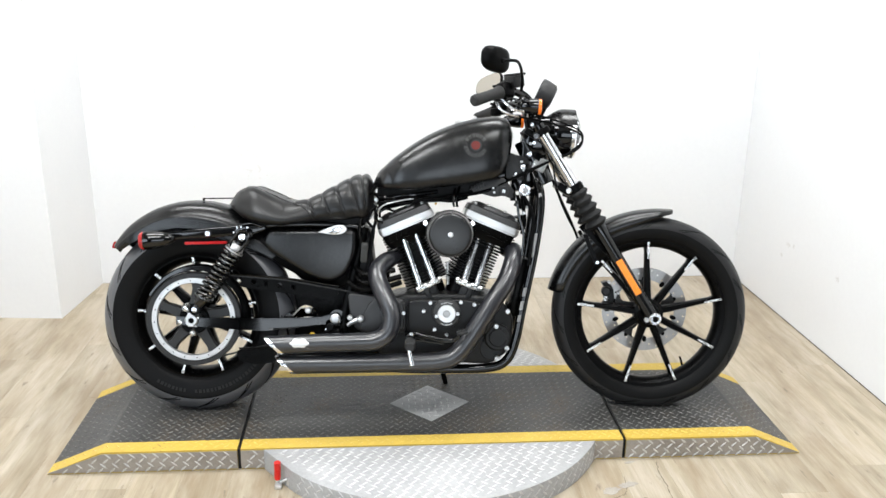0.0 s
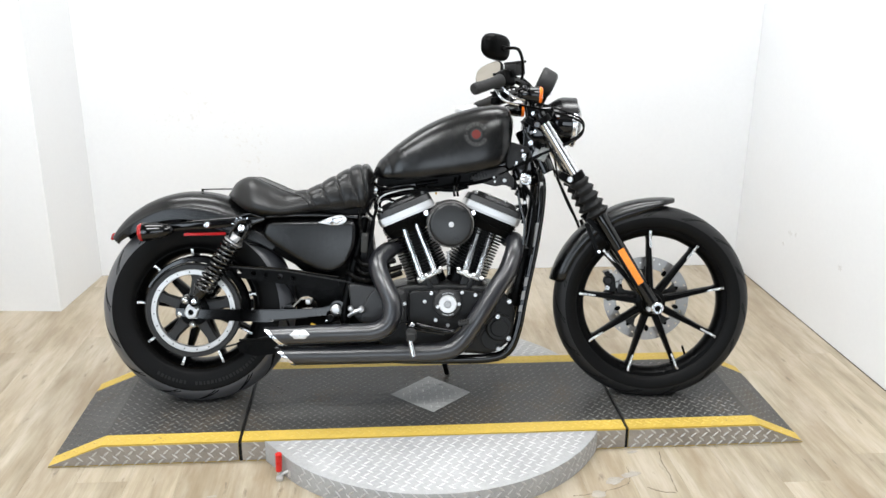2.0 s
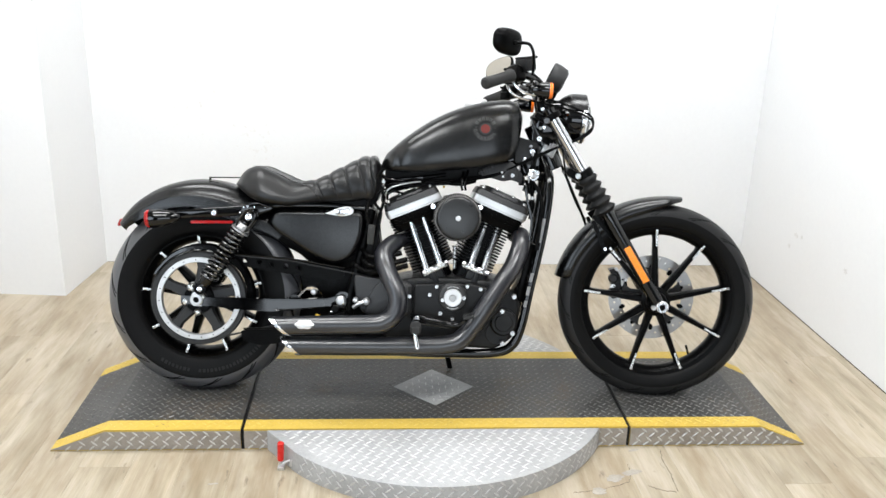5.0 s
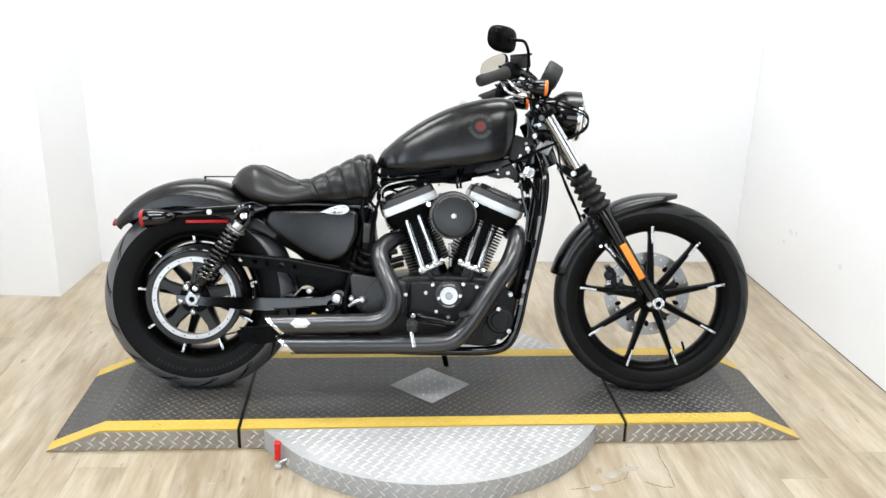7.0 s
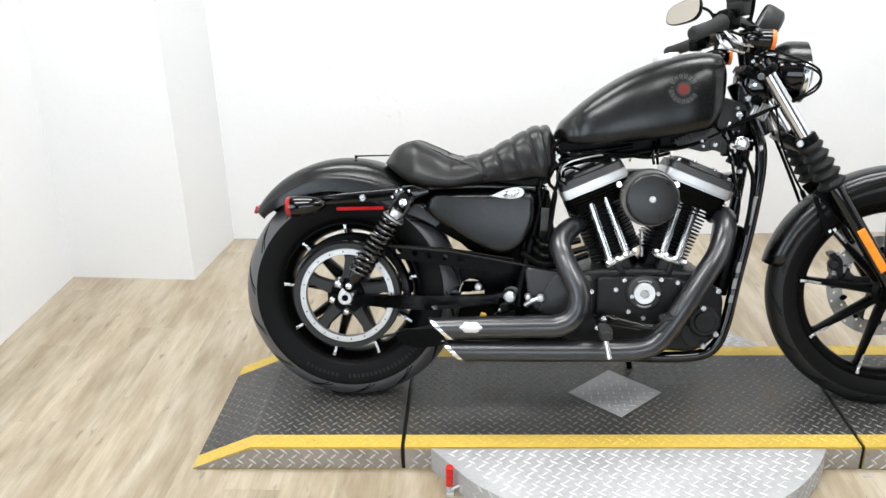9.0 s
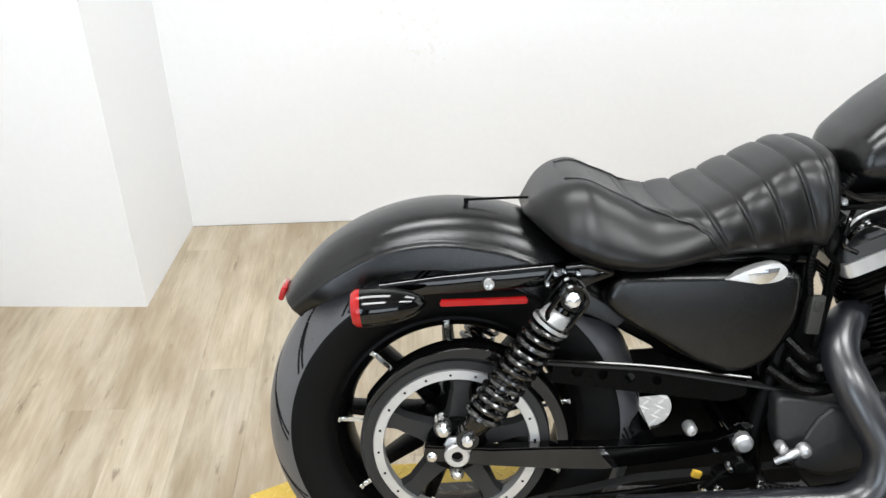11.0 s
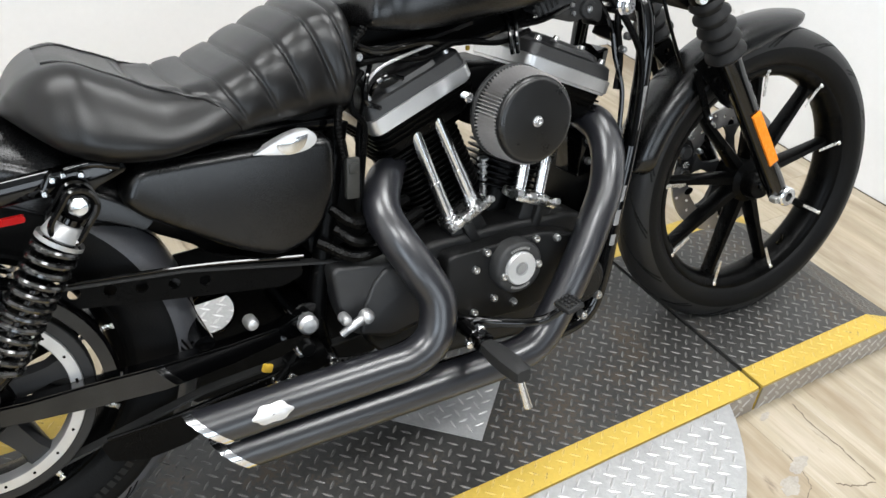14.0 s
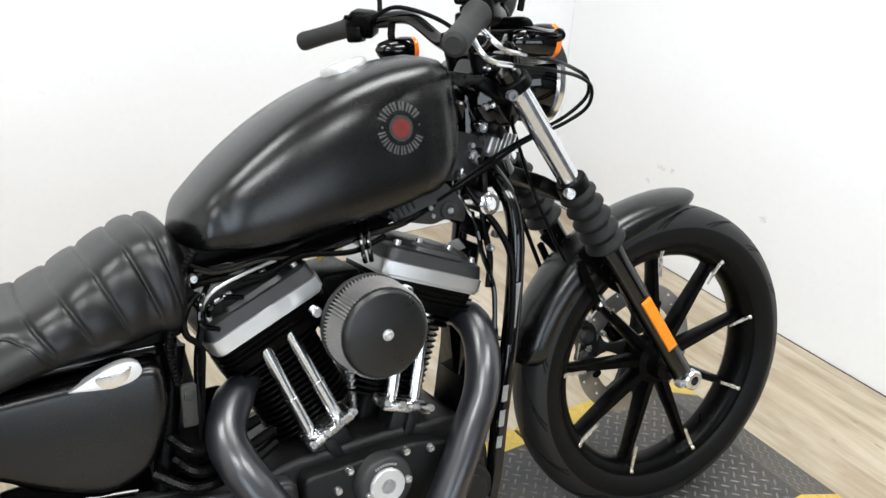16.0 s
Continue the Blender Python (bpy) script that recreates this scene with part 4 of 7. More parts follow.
# shocks
for s in (-1, 1):
    top, low = Vector((0.174, s * 0.148, 0.592)), Vector((0.018, s * 0.142, 0.357))
    d = (low - top).normalized()
    L = (low - top).length
    bm = bmesh.new()
    rod(bm, top + d * 0.02, top + d * 0.12, 0.016, 16)
    rod(bm, top + d * 0.1, low - d * 0.02, 0.0075, 12)
    rod(bm, low - d * 0.045, low - d * 0.012, 0.024, 18, 0.018, 0.003)
    lathe(bm, [(0.008, -0.014), (0.018, -0.014), (0.018, 0.014), (0.008, 0.014)], low, (0, 1, 0), 18)
    lathe(bm, [(0.008, -0.014), (0.019, -0.014), (0.019, 0.014), (0.008, 0.014)], top, (0, 1, 0), 18)
    shock = part("shock_absorber", bm, BLACK_GLOSS, bike, "black coil-over shock absorber")
    bm = bmesh.new()
    u, v, w = axes(d)
    pts = []
    turns, n0 = 12, 260
    for k in range(n0 + 1):
        t = k / n0
        a = t * turns * 2 * math.pi
        pts.append(top + d * (0.056 + (L - 0.056 - 0.04) * t) + (u * math.cos(a) + v * math.sin(a)) * 0.0275)
    tube(bm, pts, 0.0046, 8, steps=1)
    part("coil_spring", bm, SPRING_BLACK, shock, "gloss black coil spring")
    bm = bmesh.new()
    rod(bm, top + d * 0.028, top + d * 0.05, 0.022, 24, 0.026, 0.003)
    part("spring_collar", bm, COLLAR_GREY, shock, "pale grey spring collar")
    bm = bmesh.new()
    lathe(bm, [(0.031, 0.0), (0.031, 0.006), (0.02, 0.006)], top + d * 0.05, d, 24)
    part("spring_perch", bm, COLLAR_GREY, shock)
    bm = bmesh.new()
    for dy in (-0.017, 0.017):
        ring_o = [top + Vector((0.021 * math.cos(a), dy, 0.021 * math.sin(a))) + d * (0.03 if math.sin(a + 0.98) < 0 else 0.0) for a in np.linspace(0, 2 * math.pi, 24, endpoint=False)]
        tube(bm, ring_o + [ring_o[0]], 0.0042, 7, steps=1)
    part("shock_yoke", bm, BLACK_GLOSS, shock, "gloss black yoke round the upper bolt")
    for c, r in ((top, 0.0135), (low, 0.011)):
        bm = bmesh.new()
        lathe(bm, [(0, 0.024), (r * 0.7, 0.023), (r, 0.018), (r, -0.01)], c, (0, s, 0), 16)
        part("shock_bolt", bm, CHROME, shock, "chrome shock bolt")

# rear fender
def fender(center, r, angles, section, ends, thick=0.0025):
    """A mudguard: a section of (y, drop) turned about the wheel; ends: how the width shrinks at both ends."""
    bm = bmesh.new()
    rings = []
    for i, a in enumerate(angles):
        t = radians(a)
        u = Vector((math.cos(t), 0, math.sin(t)))
        f = ends(i / (len(angles) - 1))
        outer = [(y * f[0], d * f[1]) for y, d in section]
        full = [(-y, d) for y, d in outer[::-1]] + outer[1:]
        ro = r(a)
        ring = [center + u * (ro - d) + Vector((0, y, 0)) for y, d in full]
        inner = [center + u * (ro - d - thick) + Vector((0, y * 0.965, 0)) for y, d in full[::-1]]
        rings.append(ring + inner)
    loft(bm, rings)
    return bm


rf_r = curve1([35, 60, 85, 105, 122, 138], [0.365, 0.379, 0.387, 0.387, 0.381, 0.367])
sec = [(0, 0), (0.025, 0.0015), (0.048, 0.006), (0.066, 0.015), (0.079, 0.029), (0.086, 0.046), (0.0875, 0.05), (0.0905, 0.0525), (0.092, 0.06), (0.0925, 0.098)]
rear_fender = part("rear_fender", fender(RW, rf_r, np.linspace(38, 138.5, 60), sec, lambda t: (1 - 0.22 * max(0, (t - 0.86) / 0.14) ** 2, 0.45 + 0.55 * min(1, t / 0.2) - 0.24 * min(1, max(0, (t - 0.45) / 0.3)) - 0.36 * min(1, max(0, (t - 0.78) / 0.2)) ** 1.3)), BLACK_DENIM, bike, "matte black bobbed rear fender", angle=50)
for s in (-1, 1):
    bm = bmesh.new()
    loft(bm, [[(x, s * (0.101 + b), z + c) for b, c in ((-0.006, -h), (0.004, -h), (0.006, -h + 0.003), (0.006, h - 0.003), (0.004, h), (-0.006, h))] for x, z, h in
              ((-0.115, 0.588, 0.011), (-0.02, 0.597, 0.014), (0.08, 0.604, 0.016), (0.17, 0.612, 0.016), (0.23, 0.622, 0.014))])
    part("fender_strut", bm, BLACK_GLOSS, bike, "gloss black fender strut")
    bm = bmesh.new()
    bolt(bm, (0.053, s * 0.108, 0.600), (0, s, 0), 0.0105, 0.008)
    part("strut_bolt", bm, CHROME, bike, "chrome strut bolt")
    bm = bmesh.new()
    slab(bm, rounded([(-0.022, 0.564), (0.113, 0.567), (0.113, 0.576), (-0.022, 0.573)], 0.004), s * 0.104, s * 0.112)
    part("side_reflector", bm, RED_LENS, bike, "long red side reflector")
    c = Vector((-0.146, s * 0.148, 0.578))
    bm = bmesh.new()
    lathe(bm, [(0.0285, 0.0), (0.03, 0.010), (0.0295, 0.03), (0.026, 0.058), (0.019, 0.083), (0.009, 0.1), (0, 0.104)], c, (1, 0, 0.08), 28)
    sig = part("tail_signal", bm, BLACK_GLOSS, bike, "gloss black bullet rear turn signal with red lens")
    bm = bmesh.new()
    lathe(bm, [(0.0, -0.010), (0.014, -0.0095), (0.025, -0.0065), (0.0292, 0.0), (0.0294, 0.005), (0.0296, 0.008)], c, (1, 0, 0.08), 28)
    part("lens", bm, RED_LENS, sig, "red lens")
    bm = bmesh.new()
    tube(bm, [c + Vector((0.05, -s * 0.004, 0.004)), c + Vector((0.055, -s * 0.025, 0.008)), c + Vector((0.06, -s * 0.046, 0.01))], 0.006, 10)
    part("signal_stalk", bm, BLACK_GLOSS, sig)
bm = bmesh.new()
tube(bm, [(0.02, -0.03, 0.712), (0.06, -0.03, 0.7135), (0.12, -0.028, 0.714)], 0.0021, 8)
rod(bm, (0.022, -0.03, 0.705), (0.022, -0.03, 0.715), 0.004, 10)
part("seat_tab", bm, BLACK_SATIN, bike, "thin seat mounting tab")

bm = bmesh.new()
block(bm, (-0.279, 0, 0.556), (0.010, 0.05, 0.024), (0, 20, 0), 0.004, 3)
tail = part("tail_lens", bm, RED_LENS, rear_fender, "small red lens at the fender tip")
# bracket and bolts where the strut meets the shock
for s in (-1, 1):
    bm = bmesh.new()
    slab(bm, rounded([(0.135, 0.603), (0.15, 0.628), (0.235, 0.632), (0.245, 0.616), (0.2, 0.598), (0.188, 0.575), (0.16, 0.575), (0.15, 0.595)], 0.008), s * 0.108, s * 0.124, bevel=0.003)
    tube(bm, [(0.168, s * 0.13, 0.63), (0.2, s * 0.133, 0.634), (0.232, s * 0.13, 0.624)], 0.0055, 10)
    mountp = part("shock_mount", bm, BLACK_GLOSS, bike, "gloss black shock mount with bolts")
    for x, z, r in ((0.152, 0.62, 0.0045), (0.165, 0.624, 0.004), (0.186, 0.621, 0.0045), (0.178, 0.61, 0.0035), (0.222, 0.625, 0.0045), (0.14, 0.604, 0.004)):
        bm = bmesh.new()
        bolt(bm, (x, s * 0.126, z), (0, s, 0), r, 0.006)
        part("mount_screw", bm, CHROME, mountp)

# seat
st_top = curve1([0.112, 0.135, 0.163, 0.194, 0.245, 0.307, 0.38, 0.463, 0.546, 0.575, 0.59], [0.700, 0.734, 0.757, 0.766, 0.747, 0.718, 0.724, 0.766, 0.8, 0.793, 0.762])
st_low = curve1([0.112, 0.145, 0.178, 0.215, 0.274, 0.404, 0.534, 0.575, 0.59], [0.692, 0.672, 0.650, 0.637, 0.629, 0.642, 0.653, 0.665, 0.70])
st_w = curve1([0.112, 0.14, 0.19, 0.25, 0.32, 0.42, 0.52, 0.575, 0.59], [0.05, 0.115, 0.155, 0.166, 0.16, 0.138, 0.122, 0.112, 0.085])
st_f = curve1([0, 0.15, 0.36, 0.55, 0.7, 0.8, 0.88, 0.94, 0.98, 1.0], [0.86, 0.97, 1.0, 0.985, 0.94, 0.87, 0.76, 0.59, 0.36, 0.0])
st_b = curve1([0, 0.12, 0.25, 0.4, 0.55, 0.7, 0.8, 0.88, 0.94, 0.98, 1.0], [0.9, 0.99, 0.99, 0.95, 0.89, 0.81, 0.73, 0.62, 0.47, 0.28, 0.0])
RIBS = (0.285, 0.328, 0.371, 0.416, 0.462, 0.507, 0.548)


def seat_lean(q, v):
    """How far forward the ribs run on their way down the side."""
    return 0.042 * (1 - v) * min(1, max(0, (q - 0.27) / 0.08)) * min(1, max(0, (0.59 - q) / 0.06))


def pipe_line(x):
    """The height share at which the piping parts the rear panel from the ribs."""
    return float(np.interp(x, (0.112, 0.19, 0.244, 0.287, 0.321, 0.353, 0.375, 0.395, 0.4), (1.0, 0.95, 0.92, 0.9, 0.86, 0.72, 0.5, 0.1, -0.2)))


def seat_point(x, v, q=None):
    """A point of the near seat side: v from the lower edge to the top's middle; q: the rib line it lies on."""
    q = x if q is None else q
    above = min(1, max(0, (v - pipe_line(x)) / 0.05 + 0.4))
    near = min(abs(q - c) for c in RIBS)
    g = math.exp(-(near / 0.0032) ** 2) * above * min(1, v / 0.12)
    puff = (1 - math.exp(-(near / 0.011) ** 2)) * above if 0.27 < q < 0.575 else 0
    seam = math.exp(-((v - pipe_line(x)) / 0.03) ** 2) if 0.17 < x < 0.4 else 0
    zt, zb, w = st_top(x), st_low(x), st_w(x)
    dish = 0.016 * max(0, (v - 0.9) / 0.1) * float(np.interp(x, (0.14, 0.22, 0.31, 0.4), (0.3, 1, 1, 0.3)))
    bucket = float(np.interp(x, (0.3, 0.42), (1.0, 0.3)))
    shape = st_b(v) * bucket + st_f(v) * (1 - bucket)
    out = 0.0022 * puff - 0.0034 * g - 0.0016 * seam
    return Vector((x, -(w + out * min(1, v * 3)) * shape, zb + (zt - zb) * v + out * v - dish))


bm = bmesh.new()
rings = []
VS = (0, 0.05, 0.1, 0.16, 0.22, 0.28, 0.34, 0.4, 0.46, 0.52, 0.58, 0.64, 0.7, 0.75, 0.79, 0.83, 0.86, 0.89, 0.92, 0.95, 0.975, 0.99, 1.0)
for q in np.linspace(0.112, 0.59, 330):
    near = [seat_point(q + seat_lean(q, v), v, q) for v in VS]
    far = [Vector((p.x, -p.y, p.z)) for p in near[-2::-1]]
    rings.append(near + far)
loft(bm, rings)
seat = part("seat", bm, LEATHER, bike, "black leather solo seat with stitched ribs", angle=70)
for s in (-1, 1):
    bm = bmesh.new()
    pts = []
    for x in np.concatenate([np.linspace(0.172, 0.33, 26), np.linspace(0.336, 0.398, 22)]):
        p = seat_point(x, max(0.03, pipe_line(x)))
        pts.append(Vector((p.x, -s * p.y - s * 0.0006 * (-1), p.z + 0.0006)))
    tube(bm, pts, 0.0021, 7, steps=1)
    part("piping", bm, LEATHER, seat, "raised leather piping")

# tank
tk_top = curve1([0.588, 0.6, 0.626, 0.702, 0.792, 0.879, 0.955, 1.01, 1.035, 1.05], [0.772, 0.798, 0.826, 0.888, 0.941, 0.974, 0.990, 0.991, 0.980, 0.948])
tk_low = curve1([0.588, 0.602, 0.665, 0.792, 0.951, 1.005, 1.028, 1.042, 1.05], [0.758, 0.753, 0.745, 0.752, 0.777, 0.794, 0.82, 0.87, 0.91])
tk_w = curve1([0.588, 0.602, 0.65, 0.72, 0.8, 0.9, 0.98, 1.02, 1.04, 1.05], [0.03, 0.068, 0.102, 0.119, 0.125, 0.124, 0.12, 0.109, 0.089, 0.055])
tk_f = curve1([0, 0.06, 0.16, 0.3, 0.45, 0.6, 0.74, 0.85, 0.93, 0.98, 1.0], [0.86, 0.94, 0.985, 1.0, 0.99, 0.96, 0.9, 0.81, 0.67, 0.42, 0.0])


def tank_side(x, z, out=0.0):
    v = min(max((z - tk_low(x)) / (tk_top(x) - tk_low(x)), 0), 1)
    return Vector((x, -tk_w(x) * tk_f(v) - out, z))


bm = bmesh.new()
rings = []
for x in np.concatenate([np.linspace(0.588, 0.66, 14), np.linspace(0.67, 1.0, 34), np.linspace(1.005, 1.05, 14)]):
    zb, zt, w = tk_low(x), tk_top(x), tk_w(x)
    near = [Vector((x, -w * tk_f(v), zb + (zt - zb) * v)) for v in (0, 0.03, 0.08, 0.16, 0.25, 0.35, 0.45, 0.55, 0.64, 0.72, 0.79, 0.85, 0.9, 0.94, 0.97, 0.99, 1.0)]
    far = [Vector((p.x, -p.y, p.z)) for p in near[-2::-1]]
    rings.append(near + far)
loft(bm, rings)
tank = part("fuel_tank", bm, BLACK_DENIM, bike, "matte black teardrop fuel tank", angle=60)
bm = bmesh.new()
cap = Vector((0.9, 0.022, 0.977))
lathe(bm, [(0.036, -0.014), (0.039, -0.004), (0.039, 0.006), (0.036, 0.011), (0.02, 0.014), (0, 0.015)], cap, (-0.2, 0.1, 0.97), 40)
part("filler_cap", bm, SATIN_METAL, tank, "silver filler cap")
EC = (0.923, 0.891)


def patch(bm, u0, u1, r0, r1, out, n=3):
    """A bit of a ring laid on the tank's side."""
    grid = []
    for r in np.linspace(r0, r1, 2):
        grid.append([bm.verts.new(tank_side(EC[0] + r * math.cos(a), EC[1] + r * math.sin(a), out)) for a in np.linspace(radians(u0), radians(u1), n)])
    for i in range(n - 1):
        bm.faces.new((grid[0][i], grid[0][i + 1], grid[1][i + 1], grid[1][i]))


bm = bmesh.new()
for start, count in ((155, 6), (-25, 8)):
    step = 22 if count == 6 else 19.5
    for k in range(count):
        a = start - step * k
        lean = 2.5 if k % 2 else -2.5
        patch(bm, a - step * 0.30, a - step * 0.04, 0.0262, 0.0395, 0.0006, 2)
        patch(bm, a - step * 0.74, a - step * 0.48, 0.0262, 0.0395, 0.0006, 2)
        patch(bm, a - step * 0.5 + lean, a - step * 0.28 + lean, 0.0345 if k % 3 else 0.0285, 0.0385 if k % 3 else 0.033, 0.0005, 2)
for a in (172, 4):
    patch(bm, a - 3, a + 3, 0.029, 0.033, 0.0006)
tagged(part("emblem_ring", bm, MARK_GREY, tank, "ring of grey block marks", smooth=False), kind="stuff")
bm = bmesh.new()
for k in range(12):
    patch(bm, 30 * k, 30 * k + 30, 0.001, 0.0195, 0.0005)
part("emblem_ground", bm, MARK_DARK, tank, smooth=False)
bm = bmesh.new()
for k in range(12):
    patch(bm, 30 * k, 30 * k + 30, 0.0005, 0.0145, 0.001)
part("emblem_disc", bm, MARK_RED, tank, "dull red disc", smooth=False)

# side cover
bm = bmesh.new()
co_ = rounded([(0.25, 0.615), (0.535, 0.615), (0.533, 0.535), (0.502, 0.465), (0.44, 0.44), (0.37, 0.468), (0.25, 0.545), (0.227, 0.572)], 0.028, 6)
slab(bm, co_, -0.065, -0.122, bevel=0.016, segs=5)
cover = part("side_cover", bm, BLACK_DENIM, bike, "matte black battery side cover")
bm = bmesh.new()
ol = []
for t in np.linspace(0, 2 * math.pi, 36, endpoint=False):
    x = 0.456 + 0.047 * math.cos(t)
    fat = max(0.0, (x - 0.409) / 0.094) ** 0.75
    ol.append((x, 0.611 + 0.1 * (x - 0.456) + 0.024 * fat * math.sin(t) * (1 if math.sin(t) > 0 else 0.8)))
slab(bm, ol, -0.11, -0.128, bevel=0.004, segs=3)
part("cover_badge", bm, BADGE_METAL, cover, "silver badge on the side cover")
bm = bmesh.new()
ol = [(0.466 + 0.024 * math.cos(t), 0.622 + 0.003 * math.cos(t) + 0.0235 * math.sin(t)) for t in np.linspace(math.pi, 2 * math.pi, 18)]
slab(bm, ol, -0.122, -0.1293, bevel=0.0012)
part("badge_shield", bm, CHROME, cover, "raised silver shield")
bm = bmesh.new()
slab(bm, rounded([(0.2, 0.62), (0.56, 0.64), (0.57, 0.45), (0.45, 0.405), (0.345, 0.444), (0.325, 0.463), (0.278, 0.489), (0.2, 0.55)], 0.008), 0.105, -0.05, bevel=0.01)
part("oil_tank", bm, BLACK_SATIN, bike, "black oil tank and battery box")

bm = bmesh.new()
slab(bm, rounded([(0.20, 0.615), (0.57, 0.635), (0.6, 0.70), (0.56, 0.70), (0.2, 0.665)], 0.015), 0.1, -0.085)
part("seat_pan", bm, BLACK_SATIN, bike, "black seat pan and rails")
bm = bmesh.new()
slab(bm, rounded([(0.5, 0.62), (0.575, 0.62), (0.59, 0.5), (0.61, 0.42), (0.5, 0.40)], 0.02), 0.09, -0.055, bevel=0.008)
part("gearbox", bm, BLACK_WRINKLE, bike, "black gearbox case behind the cylinders")

# engine
CR = Vector((0.831, 0, 0.28))
CYL = {"rear": -22.5, "front": 22.5}


def on(angle, l, x=0.0, y=0.0):
    """A point l along a cylinder's axis, x across it."""
    a = radians(angle)
    return CR + Vector((math.sin(a) * l + math.cos(a) * x, y, math.cos(a) * l - math.sin(a) * x))


bm = bmesh.new()
slab(bm, rounded([(0.62, 0.19), (0.98, 0.165), (1.05, 0.22), (1.055, 0.33), (1.0, 0.395), (0.83, 0.405), (0.68, 0.4), (0.6, 0.375), (0.56, 0.26)], 0.03, 5), 0.11, -0.108, bevel=0.012, segs=3)
engine = part("engine", bm, BLACK_WRINKLE, bike, "black air-cooled twin-cylinder engine")


def rect_ring(angle, l, hx, hy, r=0.02, n=3):
    out = []
    for sx, sy, a0 in ((1, 1, 0), (-1, 1, 90), (-1, -1, 180), (1, -1, 270)):
        for k in range(n + 1):
            a = radians(a0 + 90 * k / n)
            out.append(on(angle, l, sx * (hx - r) + r * math.cos(a), sy * (hy - r) + r * math.sin(a)))
    return out


for key, ang in CYL.items():
    up, mid = (-0.008, 0.012) if key == "rear" else (-0.002, 0.002)

    def box(l, hx, hy, r):
        """A rounded ring across this cylinder's axis, set off to its middle."""
        off = on(ang, 0, mid) - CR
        return [p + off for p in rect_ring(ang, l + up, hx, hy, r)]

    bm = bmesh.new()
    loft(bm, [rect_ring(ang, 0.12, 0.05, 0.045, 0.03), rect_ring(ang, 0.335, 0.05, 0.045, 0.03)])
    cyl = part("cylinder", bm, BLACK_SATIN, bike, "black finned engine cylinder")
    l = 0.168
    while l < 0.33:
        hx, hy = (0.074, 0.053) if l < 0.3 else (0.084, 0.062)
        bm = bmesh.new()
        loft(bm, [rect_ring(ang, l - 0.0022, hx - 0.001, hy, 0.032), rect_ring(ang, l - 0.001, hx, hy + 0.001, 0.032), rect_ring(ang, l + 0.001, hx, hy + 0.001, 0.032), rect_ring(ang, l + 0.0022, hx - 0.001, hy, 0.032)])
        part("cooling_fin", bm, BLACK_SATIN, cyl)
        l += 0.0105
    bm = bmesh.new()
    loft(bm, [box(0.325, 0.08, 0.07, 0.02), box(0.345, 0.088, 0.078, 0.02), box(0.3733, 0.092, 0.08, 0.02)])
    head = part("cylinder_head", bm, BLACK_SATIN, bike, "black cylinder head")
    for l in (0.343, 0.352, 0.361):
        bm = bmesh.new()
        loft(bm, [box(l, 0.095, 0.082, 0.02), box(l + 0.0035, 0.096, 0.083, 0.02)])
        part("head_fin", bm, BLACK_SATIN, head)
    bm = bmesh.new()
    loft(bm, [box(0.3735, 0.094, 0.086, 0.016), box(0.3775, 0.094, 0.086, 0.016), box(0.379, 0.097, 0.089, 0.016), box(0.3995, 0.097, 0.089, 0.016), box(0.401, 0.095, 0.087, 0.016)])
    part("rocker_band", bm, SATIN_METAL, head, "bright machined rocker band", angle=50)
    bm = bmesh.new()
    loft(bm, [box(0.4012, 0.0955, 0.087, 0.018), box(0.421, 0.093, 0.084, 0.02), box(0.4245, 0.089, 0.08, 0.022), box(0.426, 0.082, 0.071, 0.022),
              box(0.4275, 0.079, 0.066, 0.024), box(0.436, 0.073, 0.06, 0.026), box(0.440, 0.06, 0.048, 0.03)])
    rocker = part("rocker_cover", bm, ROCKER, head, "stepped wrinkle black rocker cover", angle=35)
    bm = bmesh.new()
    loft(bm, [box(0.4245, 0.05, 0.0825, 0.012), box(0.432, 0.048, 0.08, 0.012), box(0.4365, 0.042, 0.068, 0.014)])
    part("cover_pad", bm, ROCKER, head, angle=35)
    a = radians(ang)
    for x, y, h in ((-0.074, -0.066, 0.426), (0.074, -0.066, 0.426), (-0.03, -0.055, 0.436), (0.03, -0.055, 0.436), (-0.074, 0.06, 0.426), (0.074, 0.06, 0.426)):
        bm = bmesh.new()
        bolt(bm, on(ang, h + up, x + mid, y), (math.sin(a), 0, math.cos(a)), 0.0062, 0.008)
        part("cover_bolt", bm, SCREW, head)

